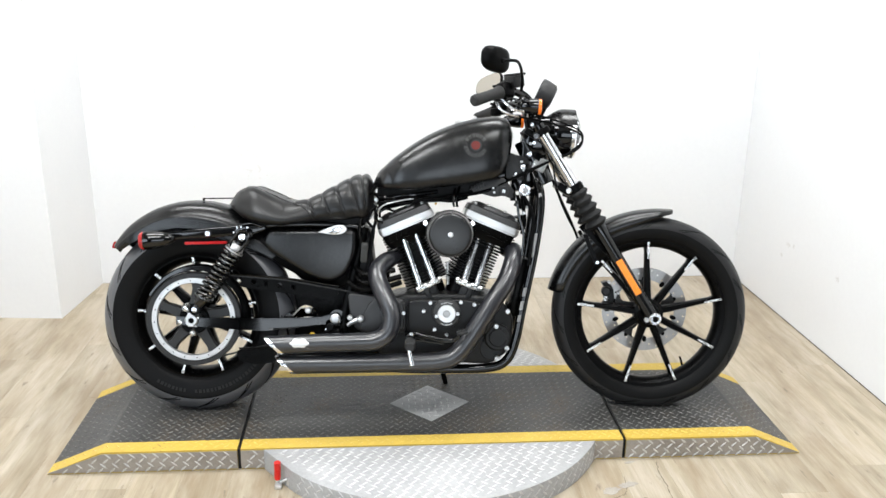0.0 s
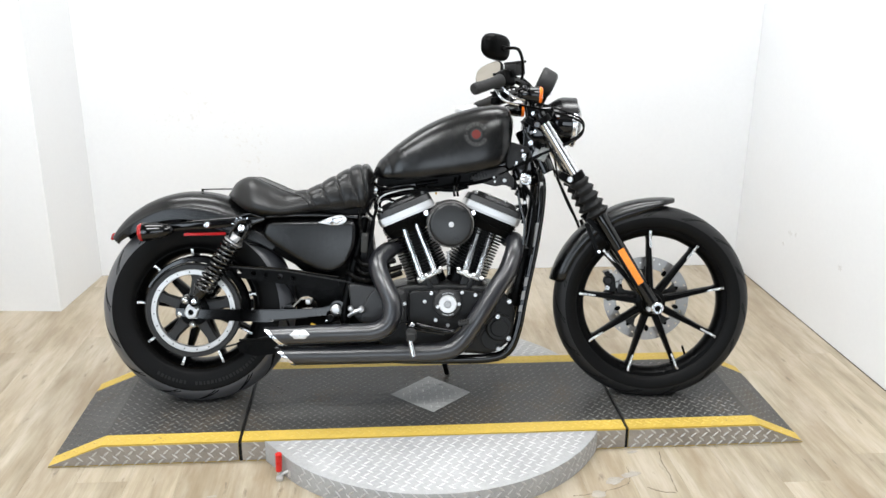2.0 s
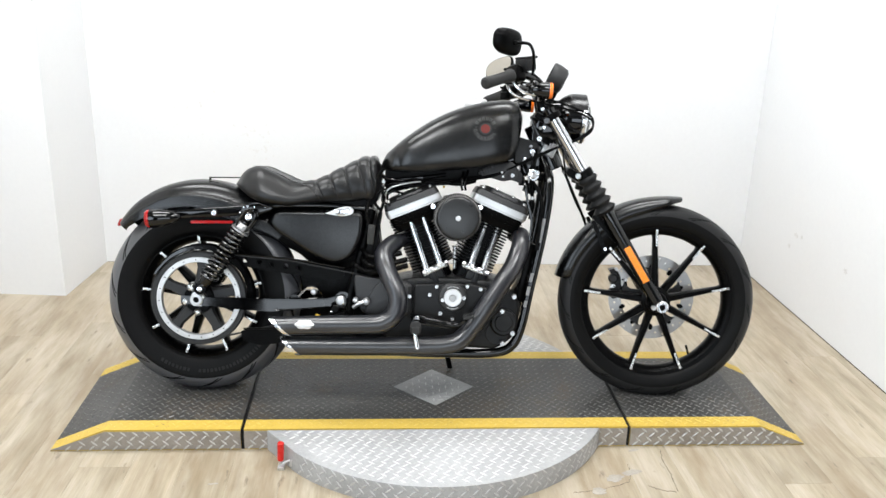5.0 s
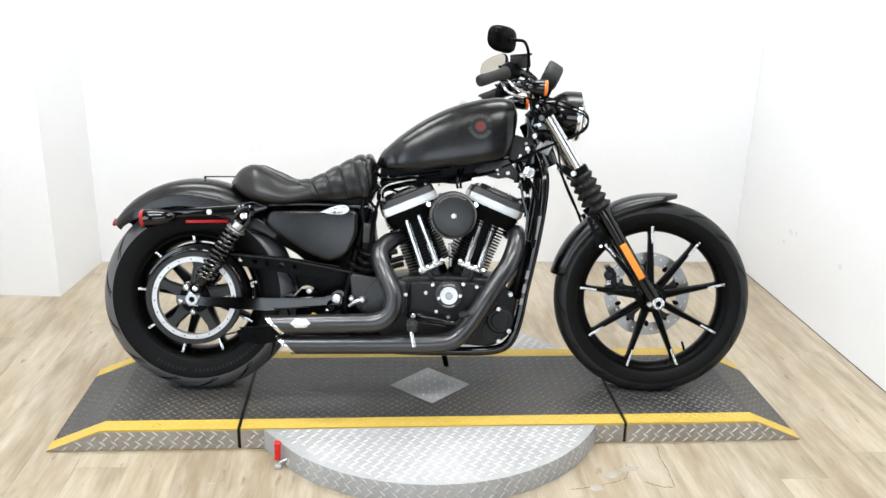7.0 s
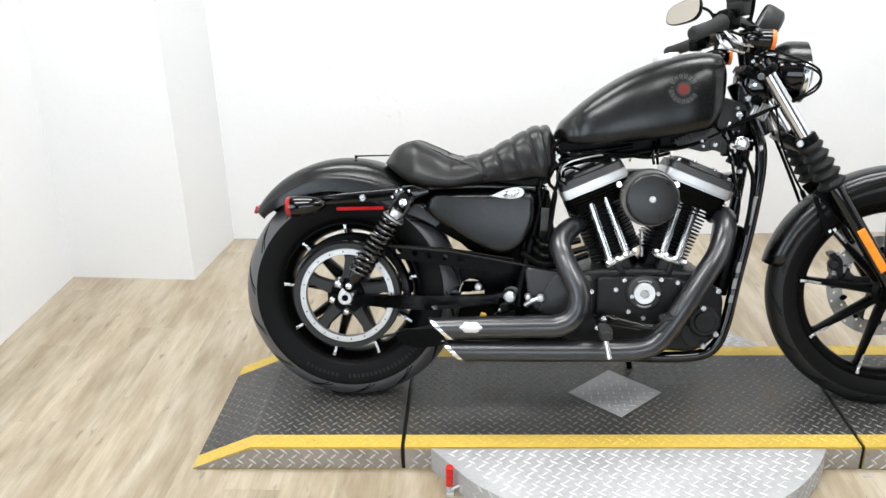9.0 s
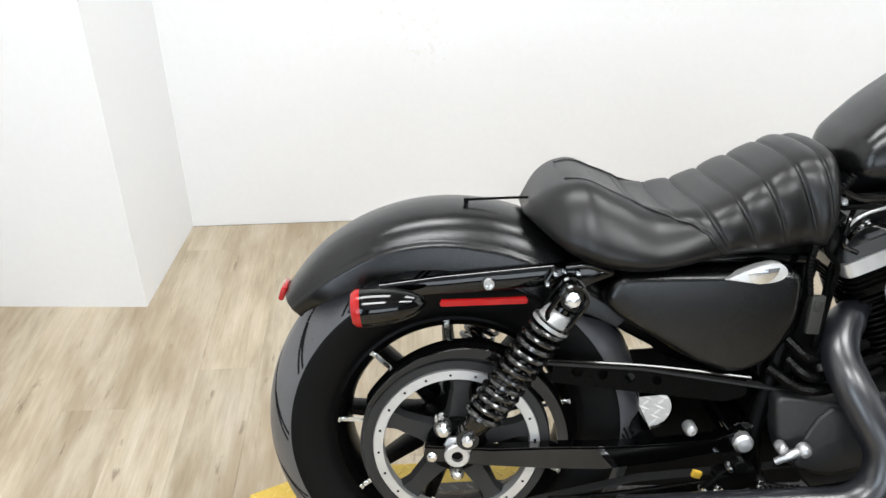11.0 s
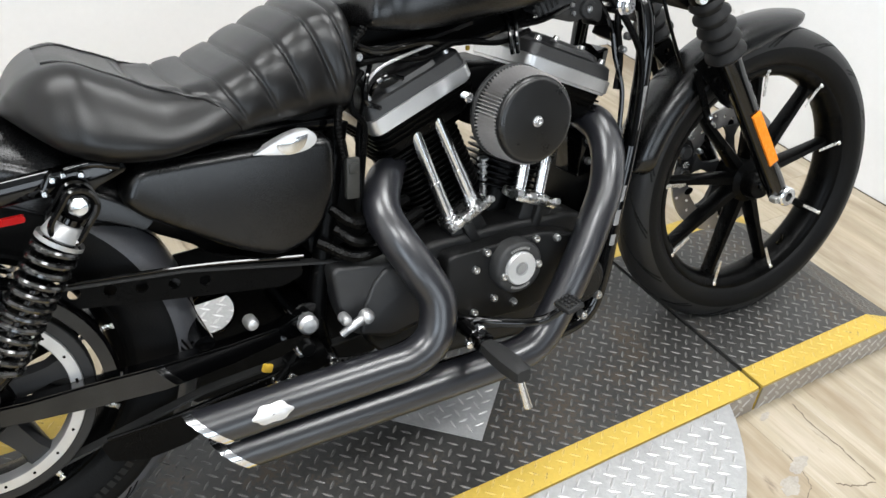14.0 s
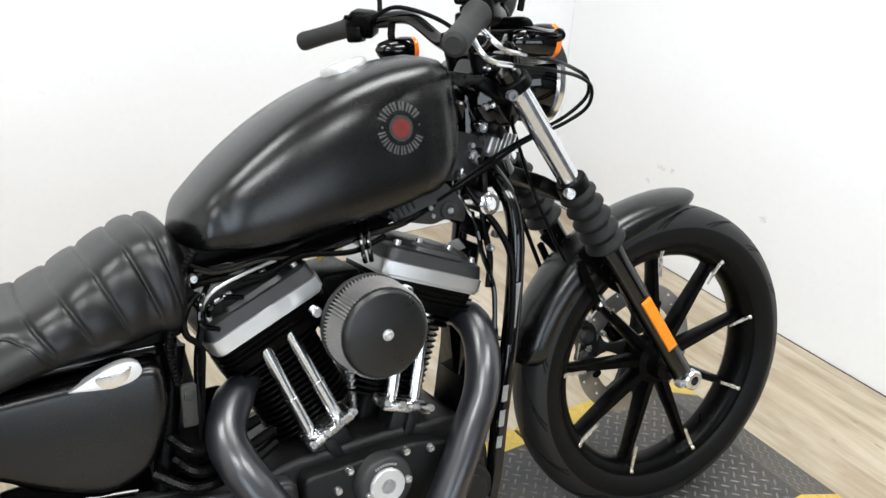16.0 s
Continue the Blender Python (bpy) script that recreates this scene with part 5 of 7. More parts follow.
# pushrod tubes and lifter blocks
RODS = ((((0.688, 0.582), (0.743, 0.428)), ((0.729, 0.597), (0.79, 0.445)), ((0.732, 0.411), (0.81, 0.450))),
        (((0.943, 0.597), (0.890, 0.442)), ((0.986, 0.585), (0.932, 0.427)), ((0.863, 0.447), (0.947, 0.414))))
for one, two, (left, right) in RODS:
    inward = 0.024 if one[0][0] > 0.8 else 0.004
    for (x0, z0), (x1, z1) in (one, two):
        a, b = Vector((x0, -0.07 + inward, z0 + 0.004)), Vector((x1, -0.08 + inward * 0.5, z1 - 0.004))
        d = b - a
        bm = bmesh.new()
        rod(bm, a, a + d * 0.6, 0.0104, 18)
        rod(bm, a + d * 0.58, b, 0.0114, 18, edge=0.001)
        rod(bm, b - d * 0.04, b + d * 0.02, 0.0145, 18, edge=0.002)
        part("pushrod_tube", bm, CHROME, bike, "chrome pushrod tube")
    lv, rv = Vector((left[0], -0.08, left[1])), Vector((right[0], -0.08, right[1]))
    tilt = -math.degrees(math.atan2(rv.z - lv.z, rv.x - lv.x))
    c = (lv + rv) / 2
    bm = bmesh.new()
    block(bm, c, ((rv - lv).length, 0.05, 0.017), (0, tilt, 0), 0.004)
    lifter = part("lifter_block", bm, MACHINED, bike, "bright lifter block with screws")
    for t in (0.04, 0.36, 0.64, 0.96):
        p = lv.lerp(rv, t) + Vector((0, -0.02, 0.003))
        bm = bmesh.new()
        rod(bm, p, p + Vector((0, -0.014, 0.006)), 0.0066, 8, edge=0.0015)
        part("lifter_screw", bm, SCREW, lifter)
    bm = bmesh.new()
    block(bm, c + Vector((0.0, 0.005, -0.028)), (0.068, 0.05, 0.046), (0, tilt, 0), 0.008)
    block(bm, c + Vector((0.0, -0.02, -0.03)), (0.02, 0.02, 0.045), (0, tilt, 0), 0.005)
    part("lifter_base", bm, BLACK_WRINKLE, bike)

# air cleaner
AC = Vector((0.839, -0.191, 0.603))
bm = bmesh.new()
rod(bm, AC + Vector((0, 0.067, 0)), AC + Vector((0, 0.12, 0)), 0.06, 40, 0.05, 0.004)
aircl = part("air_cleaner", bm, BLACK_SATIN, bike, "round air cleaner with pleated grey filter")
bm = bmesh.new()
ring_a, ring_b = [], []
for k in range(156):
    a = 2 * math.pi * k / 156
    r = 0.0765 if k % 2 else 0.0665
    ring_a.append(AC + Vector((r * math.cos(a), 0.062, r * math.sin(a))))
    ring_b.append(AC + Vector((r * 0.955 * math.cos(a), 0.008, r * 0.955 * math.sin(a))))
loft(bm, [ring_a, ring_b])
part("pleated_filter", bm, PLEAT, aircl, "pleated grey gauze filter", smooth=False)
for y0, y1 in ((0.06, 0.07),):
    bm = bmesh.new()
    rod(bm, AC + Vector((0, y0, 0)), AC + Vector((0, y1, 0)), 0.078, 64, edge=0.002)
    part("filter_base", bm, GRIP_RUBBER, aircl)
bm = bmesh.new()
lathe(bm, [(0.0685, 0.014), (0.0695, 0.008), (0.069, 0.003), (0.0665, 0.0), (0.0645, -0.0022), (0.06, -0.0032), (0.0, -0.0034)], AC, (0, 1, 0), 64)
part("filter_cap", bm, FILTER_CAP, aircl, "dark rubber filter cap")
bm = bmesh.new()
lathe(bm, [(0.0088, 0.0), (0.0088, -0.0025), (0.0066, -0.003), (0.0066, -0.006), (0.0055, -0.007), (0.003, -0.007), (0.003, -0.004), (0, -0.004)], AC + Vector((0, -0.003, 0)), (0, 1, 0), 20)
part("centre_bolt", bm, SATIN_METAL, aircl, "bright centre bolt")
for dx, dz in ((-0.105, 0.02), (0.1, 0.02)):
    bm = bmesh.new()
    c = AC + Vector((dx * 0.75, 0.085, dz + 0.013))
    rod(bm, c, c + Vector((0, -0.018, 0)), 0.0085, 14, edge=0.002)
    part("breather_bolt", bm, CHROME, bike, "chrome breather bolt")
bm = bmesh.new()
rod(bm, (0.838, -0.035, 0.426), (0.838, -0.035, 0.503), 0.006, 10)
for k in range(7):
    c = Vector((0.838, -0.035, 0.498 - 0.012 * k))
    rod(bm, c, c + Vector((0, 0, 0.006)), 0.0105 - 0.0006 * k, 14, edge=0.002)
part("finned_boss", bm, SCREW, bike, "small bright finned boss between the cylinders")

# cases
bm = bmesh.new()
slab(bm, rounded([(0.702, 0.385), (0.78, 0.386), (0.84, 0.39), (0.90, 0.387), (0.975, 0.365), (0.995, 0.32), (0.96, 0.27), (0.86, 0.245), (0.74, 0.25), (0.702, 0.27)], 0.02, 5), -0.1, -0.142, bevel=0.006, segs=3)
camc = part("cam_cover", bm, BLACK_WRINKLE, bike, "wrinkle black cam cover")
bm = bmesh.new()
slab(bm, rounded([(0.505, 0.41), (0.64, 0.392), (0.697, 0.384), (0.698, 0.28), (0.6, 0.262), (0.53, 0.29), (0.515, 0.33)], 0.02, 5), -0.09, -0.132, bevel=0.006, segs=3)
spc = part("sprocket_cover", bm, CASE, bike, "wrinkle black sprocket cover")
bm = bmesh.new()
slab(bm, rounded([(0.69, 0.379), (0.69, 0.288), (0.6, 0.27), (0.545, 0.287), (0.549, 0.31), (0.557, 0.34), (0.572, 0.37), (0.594, 0.391)], 0.006, 3), -0.128, -0.138, bevel=0.0075, segs=3)
part("cover_facet", bm, CASE, spc)
bm = bmesh.new()
lathe(bm, [(0.047, 0.02), (0.047, -0.002), (0.0445, -0.006), (0.041, -0.0085), (0.031, -0.0085), (0.030, -0.006), (0, -0.006)], (0.829, -0.158, 0.345), (0, 1, 0), 48)
tc = part("timer_cover", bm, MARK_DARK, camc, "round timer cover with a bright centre")
bm = bmesh.new()
lathe(bm, [(0.0295, 0.0), (0.0295, -0.006), (0.0275, -0.009), (0.0125, -0.0085), (0.0115, -0.005), (0, -0.005)], (0.829, -0.163, 0.345), (0, 1, 0), 40)
badge = part("timer_badge", bm, BADGE_METAL, camc, "silver ring with a dark centre")
bm = bmesh.new()
lathe(bm, [(0.0112, -0.004), (0.0112, -0.0062), (0.0085, -0.0064), (0.008, -0.0088), (0, -0.009)], (0.829, -0.163, 0.345), (0, 1, 0), 28)
part("badge_centre", bm, COLLAR_GREY, badge, "dark grey raised centre")
for a0 in (62, 242):
    bm = bmesh.new()
    for k in range(9):
        a = radians(a0 + 7 * k)
        u, v = Vector((math.cos(a), 0, math.sin(a))), Vector((-math.sin(a), 0, math.cos(a)))
        c = Vector((0.829, -0.1668, 0.345)) + u * 0.036
        loft(bm, [[c + u * p * 0.0022 + v * q * 0.0015 + Vector((0, dy, 0)) for p, q in ((-1, -1), (1, -1), (1, 1), (-1, 1))] for dy in (0, -0.0005)])
    tagged(part("timer_marking", bm, COLLAR_GREY, tc, "small grey marks round the rim", smooth=False), kind="stuff")
for x, z, y in ((0.69, 0.343, -0.136), (0.755, 0.351, -0.144), (0.777, 0.378, -0.144), (0.876, 0.38, -0.144), (0.92, 0.372, -0.144), (0.79, 0.29, -0.144), (0.865, 0.345, -0.166), (0.796, 0.337, -0.166), (0.83, 0.272, -0.144), (0.965, 0.35, -0.144), (0.75, 0.272, -0.144)):
    bm = bmesh.new()
    bolt(bm, (x, y, z), (0, -1, 0), 0.0068, 0.006)
    part("case_screw", bm, SCREW, camc)
for x, z in ((0.994, 0.298), (1.032, 0.347), (1.03, 0.225), (0.997, 0.191)):
    bm = bmesh.new()
    bolt(bm, (x, -0.125, z), (0, -1, 0), 0.0085, 0.01)
    part("frame_bolt", bm, SCREW, bike)
bm = bmesh.new()
rod(bm, (1.0, -0.06, 0.26), (1.0, -0.13, 0.26), 0.045, 32, edge=0.006)
rod(bm, (1.0, -0.128, 0.26), (1.0, -0.136, 0.26), 0.03, 24, edge=0.003)
rod(bm, (0.98, 0.09, 0.22), (0.98, -0.11, 0.22), 0.04, 24, edge=0.004)
part("oil_filter", bm, BLACK_WRINKLE, bike, "black oil pump housing")

# exhaust
def pipe_end(bm, path, r, cut):
    pts = spline(path, 10)
    tang = np.gradient(pts, axis=0)
    rings = []
    n = len(pts)
    side = Vector((0, 1, 0))
    for i, (p, t) in enumerate(zip(pts, tang)):
        t = Vector(t).normalized()
        side = (side - t * side.dot(t)).normalized()
        o = t.cross(side)
        rr = r(i / (n - 1))
        ring = []
        for k in range(28):
            a = 2 * math.pi * k / 28
            q = Vector(p) + (side * math.cos(a) + o * math.sin(a)) * rr
            if i == n - 1:
                q.x -= cut * ((q.z - p[2]) / rr * 0.5 + 0.5) - cut * 0.5
            ring.append(q)
        rings.append(ring)
    inner = [[Vector(pts[-1 - j]) + (v - Vector(pts[-1 - j])) * 0.9 for v in rings[-1 - j]] for j in (0, 2, 4)]
    return rings, inner


UP = [(0.672, -0.03, 0.522), (0.644, -0.055, 0.514), (0.618, -0.086, 0.498), (0.603, -0.12, 0.475), (0.609, -0.152, 0.444), (0.63, -0.177, 0.4), (0.652, -0.196, 0.347), (0.641, -0.206, 0.293), (0.60, -0.21, 0.265), (0.53, -0.209, 0.26), (0.40, -0.207, 0.256), (0.278, -0.205, 0.25)]
LP = [(1.035, -0.0, 0.538), (1.05, -0.035, 0.545), (1.056, -0.074, 0.536), (1.049, -0.108, 0.51), (1.036, -0.132, 0.478), (1.018, -0.149, 0.441), (0.989, -0.163, 0.4), (0.945, -0.177, 0.332), (0.892, -0.184, 0.252), (0.848, -0.19, 0.208), (0.79, -0.19, 0.193), (0.70, -0.19, 0.19), (0.5, -0.19, 0.187), (0.31, -0.19, 0.185)]
for path, nm in ((UP, "rear cylinder"), (LP, "front cylinder")):
    bm = bmesh.new()
    rings, inner = pipe_end(bm, path, lambda t: 0.021 + 0.009 * min(1, max(0, t - 0.03) / 0.09), 0.058)
    loft(bm, rings, True, False)
    ex = part("exhaust_pipe", bm, PIPE, bike, "satin black slash-cut exhaust pipe from the " + nm)
    bm = bmesh.new()
    loft(bm, inner, True, True)
    part("pipe_bore", bm, BLACK_SATIN, ex)
    bm = bmesh.new()
    last = rings[-1]
    c = sum((Vector(v) for v in last), Vector()) / len(last)
    loft(bm, [[v + (v - c) * 0.012 + Vector((0.011, 0, 0)) for v in last], [v + (v - c) * 0.03 for v in last], [v + (v - c) * 0.02 + Vector((-0.003, 0, 0)) for v in last], [c + (v - c) * 0.9 + Vector((-0.002, 0, 0)) for v in last], [c + (v - c) * 0.88 + Vector((0.012, 0, 0)) for v in last]], True, False)
    part("slash_tip", bm, CHROME, ex, "polished slash-cut edge")
bm = bmesh.new()
rows_ = []
for rr, out in ((0.05, 0.0022), (0.5, 0.0022), (0.9, 0.002), (1.0, 0.0004)):
    row = []
    for t in np.linspace(0, 2 * math.pi, 36, endpoint=False):
        k = rr * (1 + 0.09 * math.cos(6 * t))
        x, dz = 0.362 + 0.029 * k * math.cos(t), 0.006 + 0.0145 * k * math.sin(t)
        row.append((x, -0.2065 - math.sqrt(0.0301 ** 2 - dz * dz) - out, 0.2555 + dz))
    rows_.append(row)
loft(bm, rows_, True, False)
part("pipe_badge", bm, BADGE_METAL, bike, "small chrome shield badge on the pipe")

# foot peg, brake pedal, stand
bm = bmesh.new()
rod(bm, (0.712, -0.13, 0.285), (0.711, -0.215, 0.285), 0.0135, 16, edge=0.002)
block(bm, (0.712, -0.23, 0.284), (0.028, 0.03, 0.026), bevel=0.005)
peg = part("foot_peg", bm, BLACK_GLOSS, bike, "rubber foot peg with a bright feeler pin")
bm = bmesh.new()
loft(bm, [[(0.711 + x * w, y, 0.283 + z * w) for x, z in ((-1, -0.6), (-0.6, -0.9), (0.6, -0.9), (1, -0.6), (1, 0.6), (0.6, 0.9), (-0.6, 0.9), (-1, 0.6))] for y, w in ((-0.24, 0.010), (-0.248, 0.0125), (-0.275, 0.0155), (-0.31, 0.0165), (-0.343, 0.0145), (-0.349, 0.011))])
part("peg_rubber", bm, GRIP_RUBBER, peg, "black rubber sleeve")
bm = bmesh.new()
rod(bm, (0.708, -0.342, 0.274), (0.718, -0.35, 0.226), 0.0062, 12, 0.0072, 0.0015)
part("feeler_pin", bm, CHROME, peg, "bright feeler pin")
peg.matrix_basis = pose(0, -0.004, -0.012)
bm = bmesh.new()
for p in ((0.715, -0.21, 0.3), (0.72, -0.235, 0.275), (0.7, -0.2, 0.272)):
    rod(bm, p, Vector(p) + Vector((0, -0.014, 0)), 0.007, 10, edge=0.0015)
part("peg_screw", bm, CHROME, peg)
bm = bmesh.new()
tube(bm, [(0.70, -0.155, 0.28), (0.735, -0.19, 0.282), (0.80, -0.208, 0.268), (0.845, -0.216, 0.266), (0.868, -0.235, 0.286)], [0.0095, 0.0085, 0.008, 0.0075, 0.0065], 12)
pedal = part("brake_pedal", bm, BLACK_GLOSS, bike, "gloss black rear brake pedal")
bm = bmesh.new()
tube(bm, [(0.70, -0.15, 0.262), (0.76, -0.17, 0.256), (0.82, -0.19, 0.252)], 0.0045, 8)
part("pedal_rod", bm, BLACK_GLOSS, pedal)
bm = bmesh.new()
block(bm, (0.875, -0.243, 0.297), (0.034, 0.042, 0.01), (0, -12, 0), 0.003)
for i in range(4):
    for j in range(4):
        block(bm, (0.864 + 0.0075 * i, -0.257 + 0.0095 * j, 0.302 + 0.0016 * i), (0.0042, 0.006, 0.004), (0, -12, 0), 0.001, 1)
part("pedal_pad", bm, GRIP_RUBBER, pedal, "studded black rubber pad")
bm = bmesh.new()
tube(bm, [(0.80, 0.1, 0.17), (0.82, 0.13, 0.12), (0.838, 0.16, 0.05), (0.84, 0.168, 0.037)], [0.011, 0.010, 0.009, 0.009], 10)
block(bm, (0.842, 0.17, 0.0385), (0.035, 0.03, 0.006), (11.5, 0, 0), 0.002)
part("side_stand", bm, BLACK_SATIN, bike, "black side stand resting on the deck")

# frame
bm = bmesh.new()
for s in (-1, 1):
    tube(bm, [(1.125, s * 0.03, 0.80), (1.142, s * 0.085, 0.72), (1.124, s * 0.098, 0.56), (1.084, s * 0.1, 0.36), (1.063, s * 0.1, 0.25), (1.035, s * 0.1, 0.182), (0.98, s * 0.1, 0.155), (0.85, s * 0.1, 0.15), (0.65, s * 0.1, 0.155), (0.55, s * 0.1, 0.185)], 0.0155, 12, 5)
    tube(bm, [(0.56, s * 0.07, 0.62), (0.4, s * 0.085, 0.63), (0.2, s * 0.09, 0.625)], 0.012, 10)
frame_part = part("frame", bm, BLACK_GLOSS, bike, "gloss black tubular frame")
for s in (-1, 1):
    bm = bmesh.new()
    tube(bm, [(0.556, s * 0.1, 0.182), (0.52, s * 0.1, 0.2), (0.49, s * 0.09, 0.3), (0.52, s * 0.08, 0.45), (0.56, s * 0.07, 0.62)], 0.0152, 12, 5)
    part("seat_post", bm, BLACK_SATIN, frame_part)
bm = bmesh.new()
tube(bm, [(1.12, 0, 0.83), (1.0, 0, 0.79), (0.8, 0, 0.745), (0.6, 0, 0.70)], 0.028, 14)
part("backbone", bm, BLACK_GLOSS, frame_part)
bm = bmesh.new()
rod(bm, (1.095, 0, 0.915), (1.165, 0, 0.765), 0.036, 20, edge=0.004)
part("steering_head", bm, BLACK_GLOSS, frame_part)
for x, z, h in ((1.125, 0.565, 0.08), (1.096, 0.41, 0.03), (1.087, 0.365, 0.03), (1.079, 0.322, 0.022)):
    bm = bmesh.new()
    d = Vector((0.19, 0, 0.98))
    c = Vector((x - 0.006, -0.1, z))
    ring = [[c + d * k * h + Vector((0.0160 * math.sin(a), -0.0160 * math.cos(a), 0)) for a in np.linspace(-0.45, 0.25, 7)] for k in (-0.5, 0.5)]
    loft(bm, ring, False, False)
    part("frame_sticker", bm, STICKER, frame_part, "small worn silver label", smooth=True)

bm = bmesh.new()
block(bm, (1.075, 0, 0.42), (0.03, 0.15, 0.2), (0, 12, 0), 0.006)
regulator = part("regulator", bm, BLACK_SATIN, bike, "black finned regulator between the down tubes")
for k in range(8):
    bm = bmesh.new()
    block(bm, (1.1 - 0.004 * k + 0.012, 0, 0.49 - 0.02 * k), (0.02, 0.14, 0.004), (0, 12, 0))
    part("regulator_fin", bm, BLACK_SATIN, regulator)

# front fork and steering
FT = Vector((1.143, 0, 0.945))
fdir = (FT - Vector((1.521, 0, 0.335))).normalized()


def fork_at(z, s, y=0.103, dx=0.0):
    t = (z - FT.z) / fdir.z
    p = FT + fdir * t
    return Vector((p.x + dx, s * y, z))


for s in (-1, 1):
    bm = bmesh.new()
    loft(bm, [[Vector((p.x, p.y, p.z)) + Vector((math.cos(a) * r * 0.86, math.sin(a) * r, math.cos(a) * r * 0.5)) for a in np.linspace(0, 2 * math.pi, 20, endpoint=False)] for p, r in
              ((fork_at(0.318, s), 0.012), (fork_at(0.325, s), 0.02), (fork_at(0.35, s), 0.022), (fork_at(0.42, s), 0.0215), (fork_at(0.6, s), 0.0235), (fork_at(0.655, s), 0.025), (fork_at(0.66, s), 0.022))])
    leg = part("fork_leg", bm, BLACK_GLOSS, bike, "gloss black lower fork leg")
    bm = bmesh.new()
    rod(bm, fork_at(0.65, s), fork_at(0.95, s), 0.0195, 24)
    part("fork_tube", bm, TUBE_STEEL, bike, "bright steel upper fork tube")
    bm = bmesh.new()
    n = 5
    prof = [(0.02, 0.0)]
    Lb = (fork_at(0.752, s) - fork_at(0.632, s)).length
    for k in range(n):
        t0 = k / n
        big = 0.039 - 0.006 * t0
        prof += [(0.0275 - 0.003 * t0, Lb * (t0 + 0.01)), (big, Lb * (t0 + 0.085)), (big - 0.0005, Lb * (t0 + 0.115)), (0.0265 - 0.003 * t0, Lb * (t0 + 0.19))]
    prof += [(0.026, Lb), (0.026, Lb + 0.018), (0.02, Lb + 0.02)]
    lathe(bm, prof, fork_at(0.632, s), fdir, 32)
    part("fork_boot", bm, BOOT_RUBBER, bike, "ribbed black rubber fork boot", angle=50)
    bm = bmesh.new()
    u = Vector((-fdir.z, 0, fdir.x))
    o = fork_at(0.466, s) + Vector((0, s * 0.0235, 0))
    q = [o + fdir * a * 0.066 + u * b * 0.011 for a, b in ((-1, -1), (1, -1), (1, 1), (-1, 1))]
    loft(bm, [q, [p + Vector((0, s * 0.003, 0)) for p in q], [o + (p - o) * 0.93 + Vector((0, s * 0.005, 0)) for p in q]])
    part("fork_reflector", bm, AMBER_REFLECTOR, leg, "long amber reflector", smooth=False)
    for z, off, d, r in ((0.762, (-0.018, 0.02, -0.012), (-0.3, s, 0), 0.0095), (0.938, (-0.018, 0.02, -0.012), (-0.3, s, 0), 0.0095), (0.352, (-0.006, 0.012, -0.03), (0, s, 0), 0.008)):
        bm = bmesh.new()
        bolt(bm, fork_at(z, s) + Vector((off[0], s * off[1], off[2])), d, r, 0.012)
        part("pinch_bolt", bm, SATIN_METAL if z < 0.9 else GUNMETAL, bike, "steel pinch bolt")
    bm = bmesh.new()
    rod(bm, fork_at(0.945, s), fork_at(0.966, s), 0.021, 20, edge=0.004)
    part("fork_cap", bm, BLACK_GLOSS, bike)
for z, h in ((0.94, 0.022), (0.758, 0.026)):
    bm = bmesh.new()
    p, q = fork_at(z, -1), fork_at(z, 1)
    for s in (-1, 1):
        rod(bm, fork_at(z, s) - fdir * h / 2, fork_at(z, s) + fdir * h / 2, 0.029, 20, edge=0.003)
    mid = (p + q) / 2
    block(bm, mid + Vector((-0.022, 0, -0.01)), (0.07, 0.17, h), (0, 31.5, 0), 0.005)
    part("triple_clamp", bm, BLACK_SATIN, bike, "black triple clamp")

# front fender
ff_r = curve1([76, 90, 110, 135, 168], [0.366, 0.3585, 0.3555, 0.354, 0.356])
sec2 = [(0, 0), (0.018, 0.002), (0.034, 0.006), (0.046, 0.013), (0.053, 0.022), (0.056, 0.034), (0.0565, 0.045)]
part("front_fender", fender(FW, ff_r, np.linspace(79, 167, 46), sec2, lambda t: (1 - 0.45 * max(0, (0.1 - t) / 0.1) ** 2 - 0.3 * max(0, (t - 0.93) / 0.07) ** 2, 1 - 0.72 * max(0, (0.28 - t) / 0.28) ** 1.3)), BLACK_DENIM, bike, "matte black front fender", angle=55)
for s in (-1, 1):
    bm = bmesh.new()
    slab(bm, rounded([(1.295, 0.615), (1.335, 0.64), (1.405, 0.53), (1.398, 0.515), (1.375, 0.53)], 0.006), s * 0.06, s * 0.066, holes=[(1.33, 0.612, 0.006), (1.352, 0.58, 0.006), (1.375, 0.552, 0.005)])
    slab(bm, rounded([(1.292, 0.6), (1.305, 0.605), (1.352, 0.50), (1.34, 0.492)], 0.005), s * 0.066, s * 0.071)
    part("fender_bracket", bm, BLACK_SATIN, bike, "black fender bracket with holes")
    for x, z in ((1.398, 0.523), (1.343, 0.508)):
        bm = bmesh.new()
        bolt(bm, (x, s * 0.069, z), (0, s, 0), 0.006, 0.006)
        part("bracket_bolt", bm, CHROME, bike)
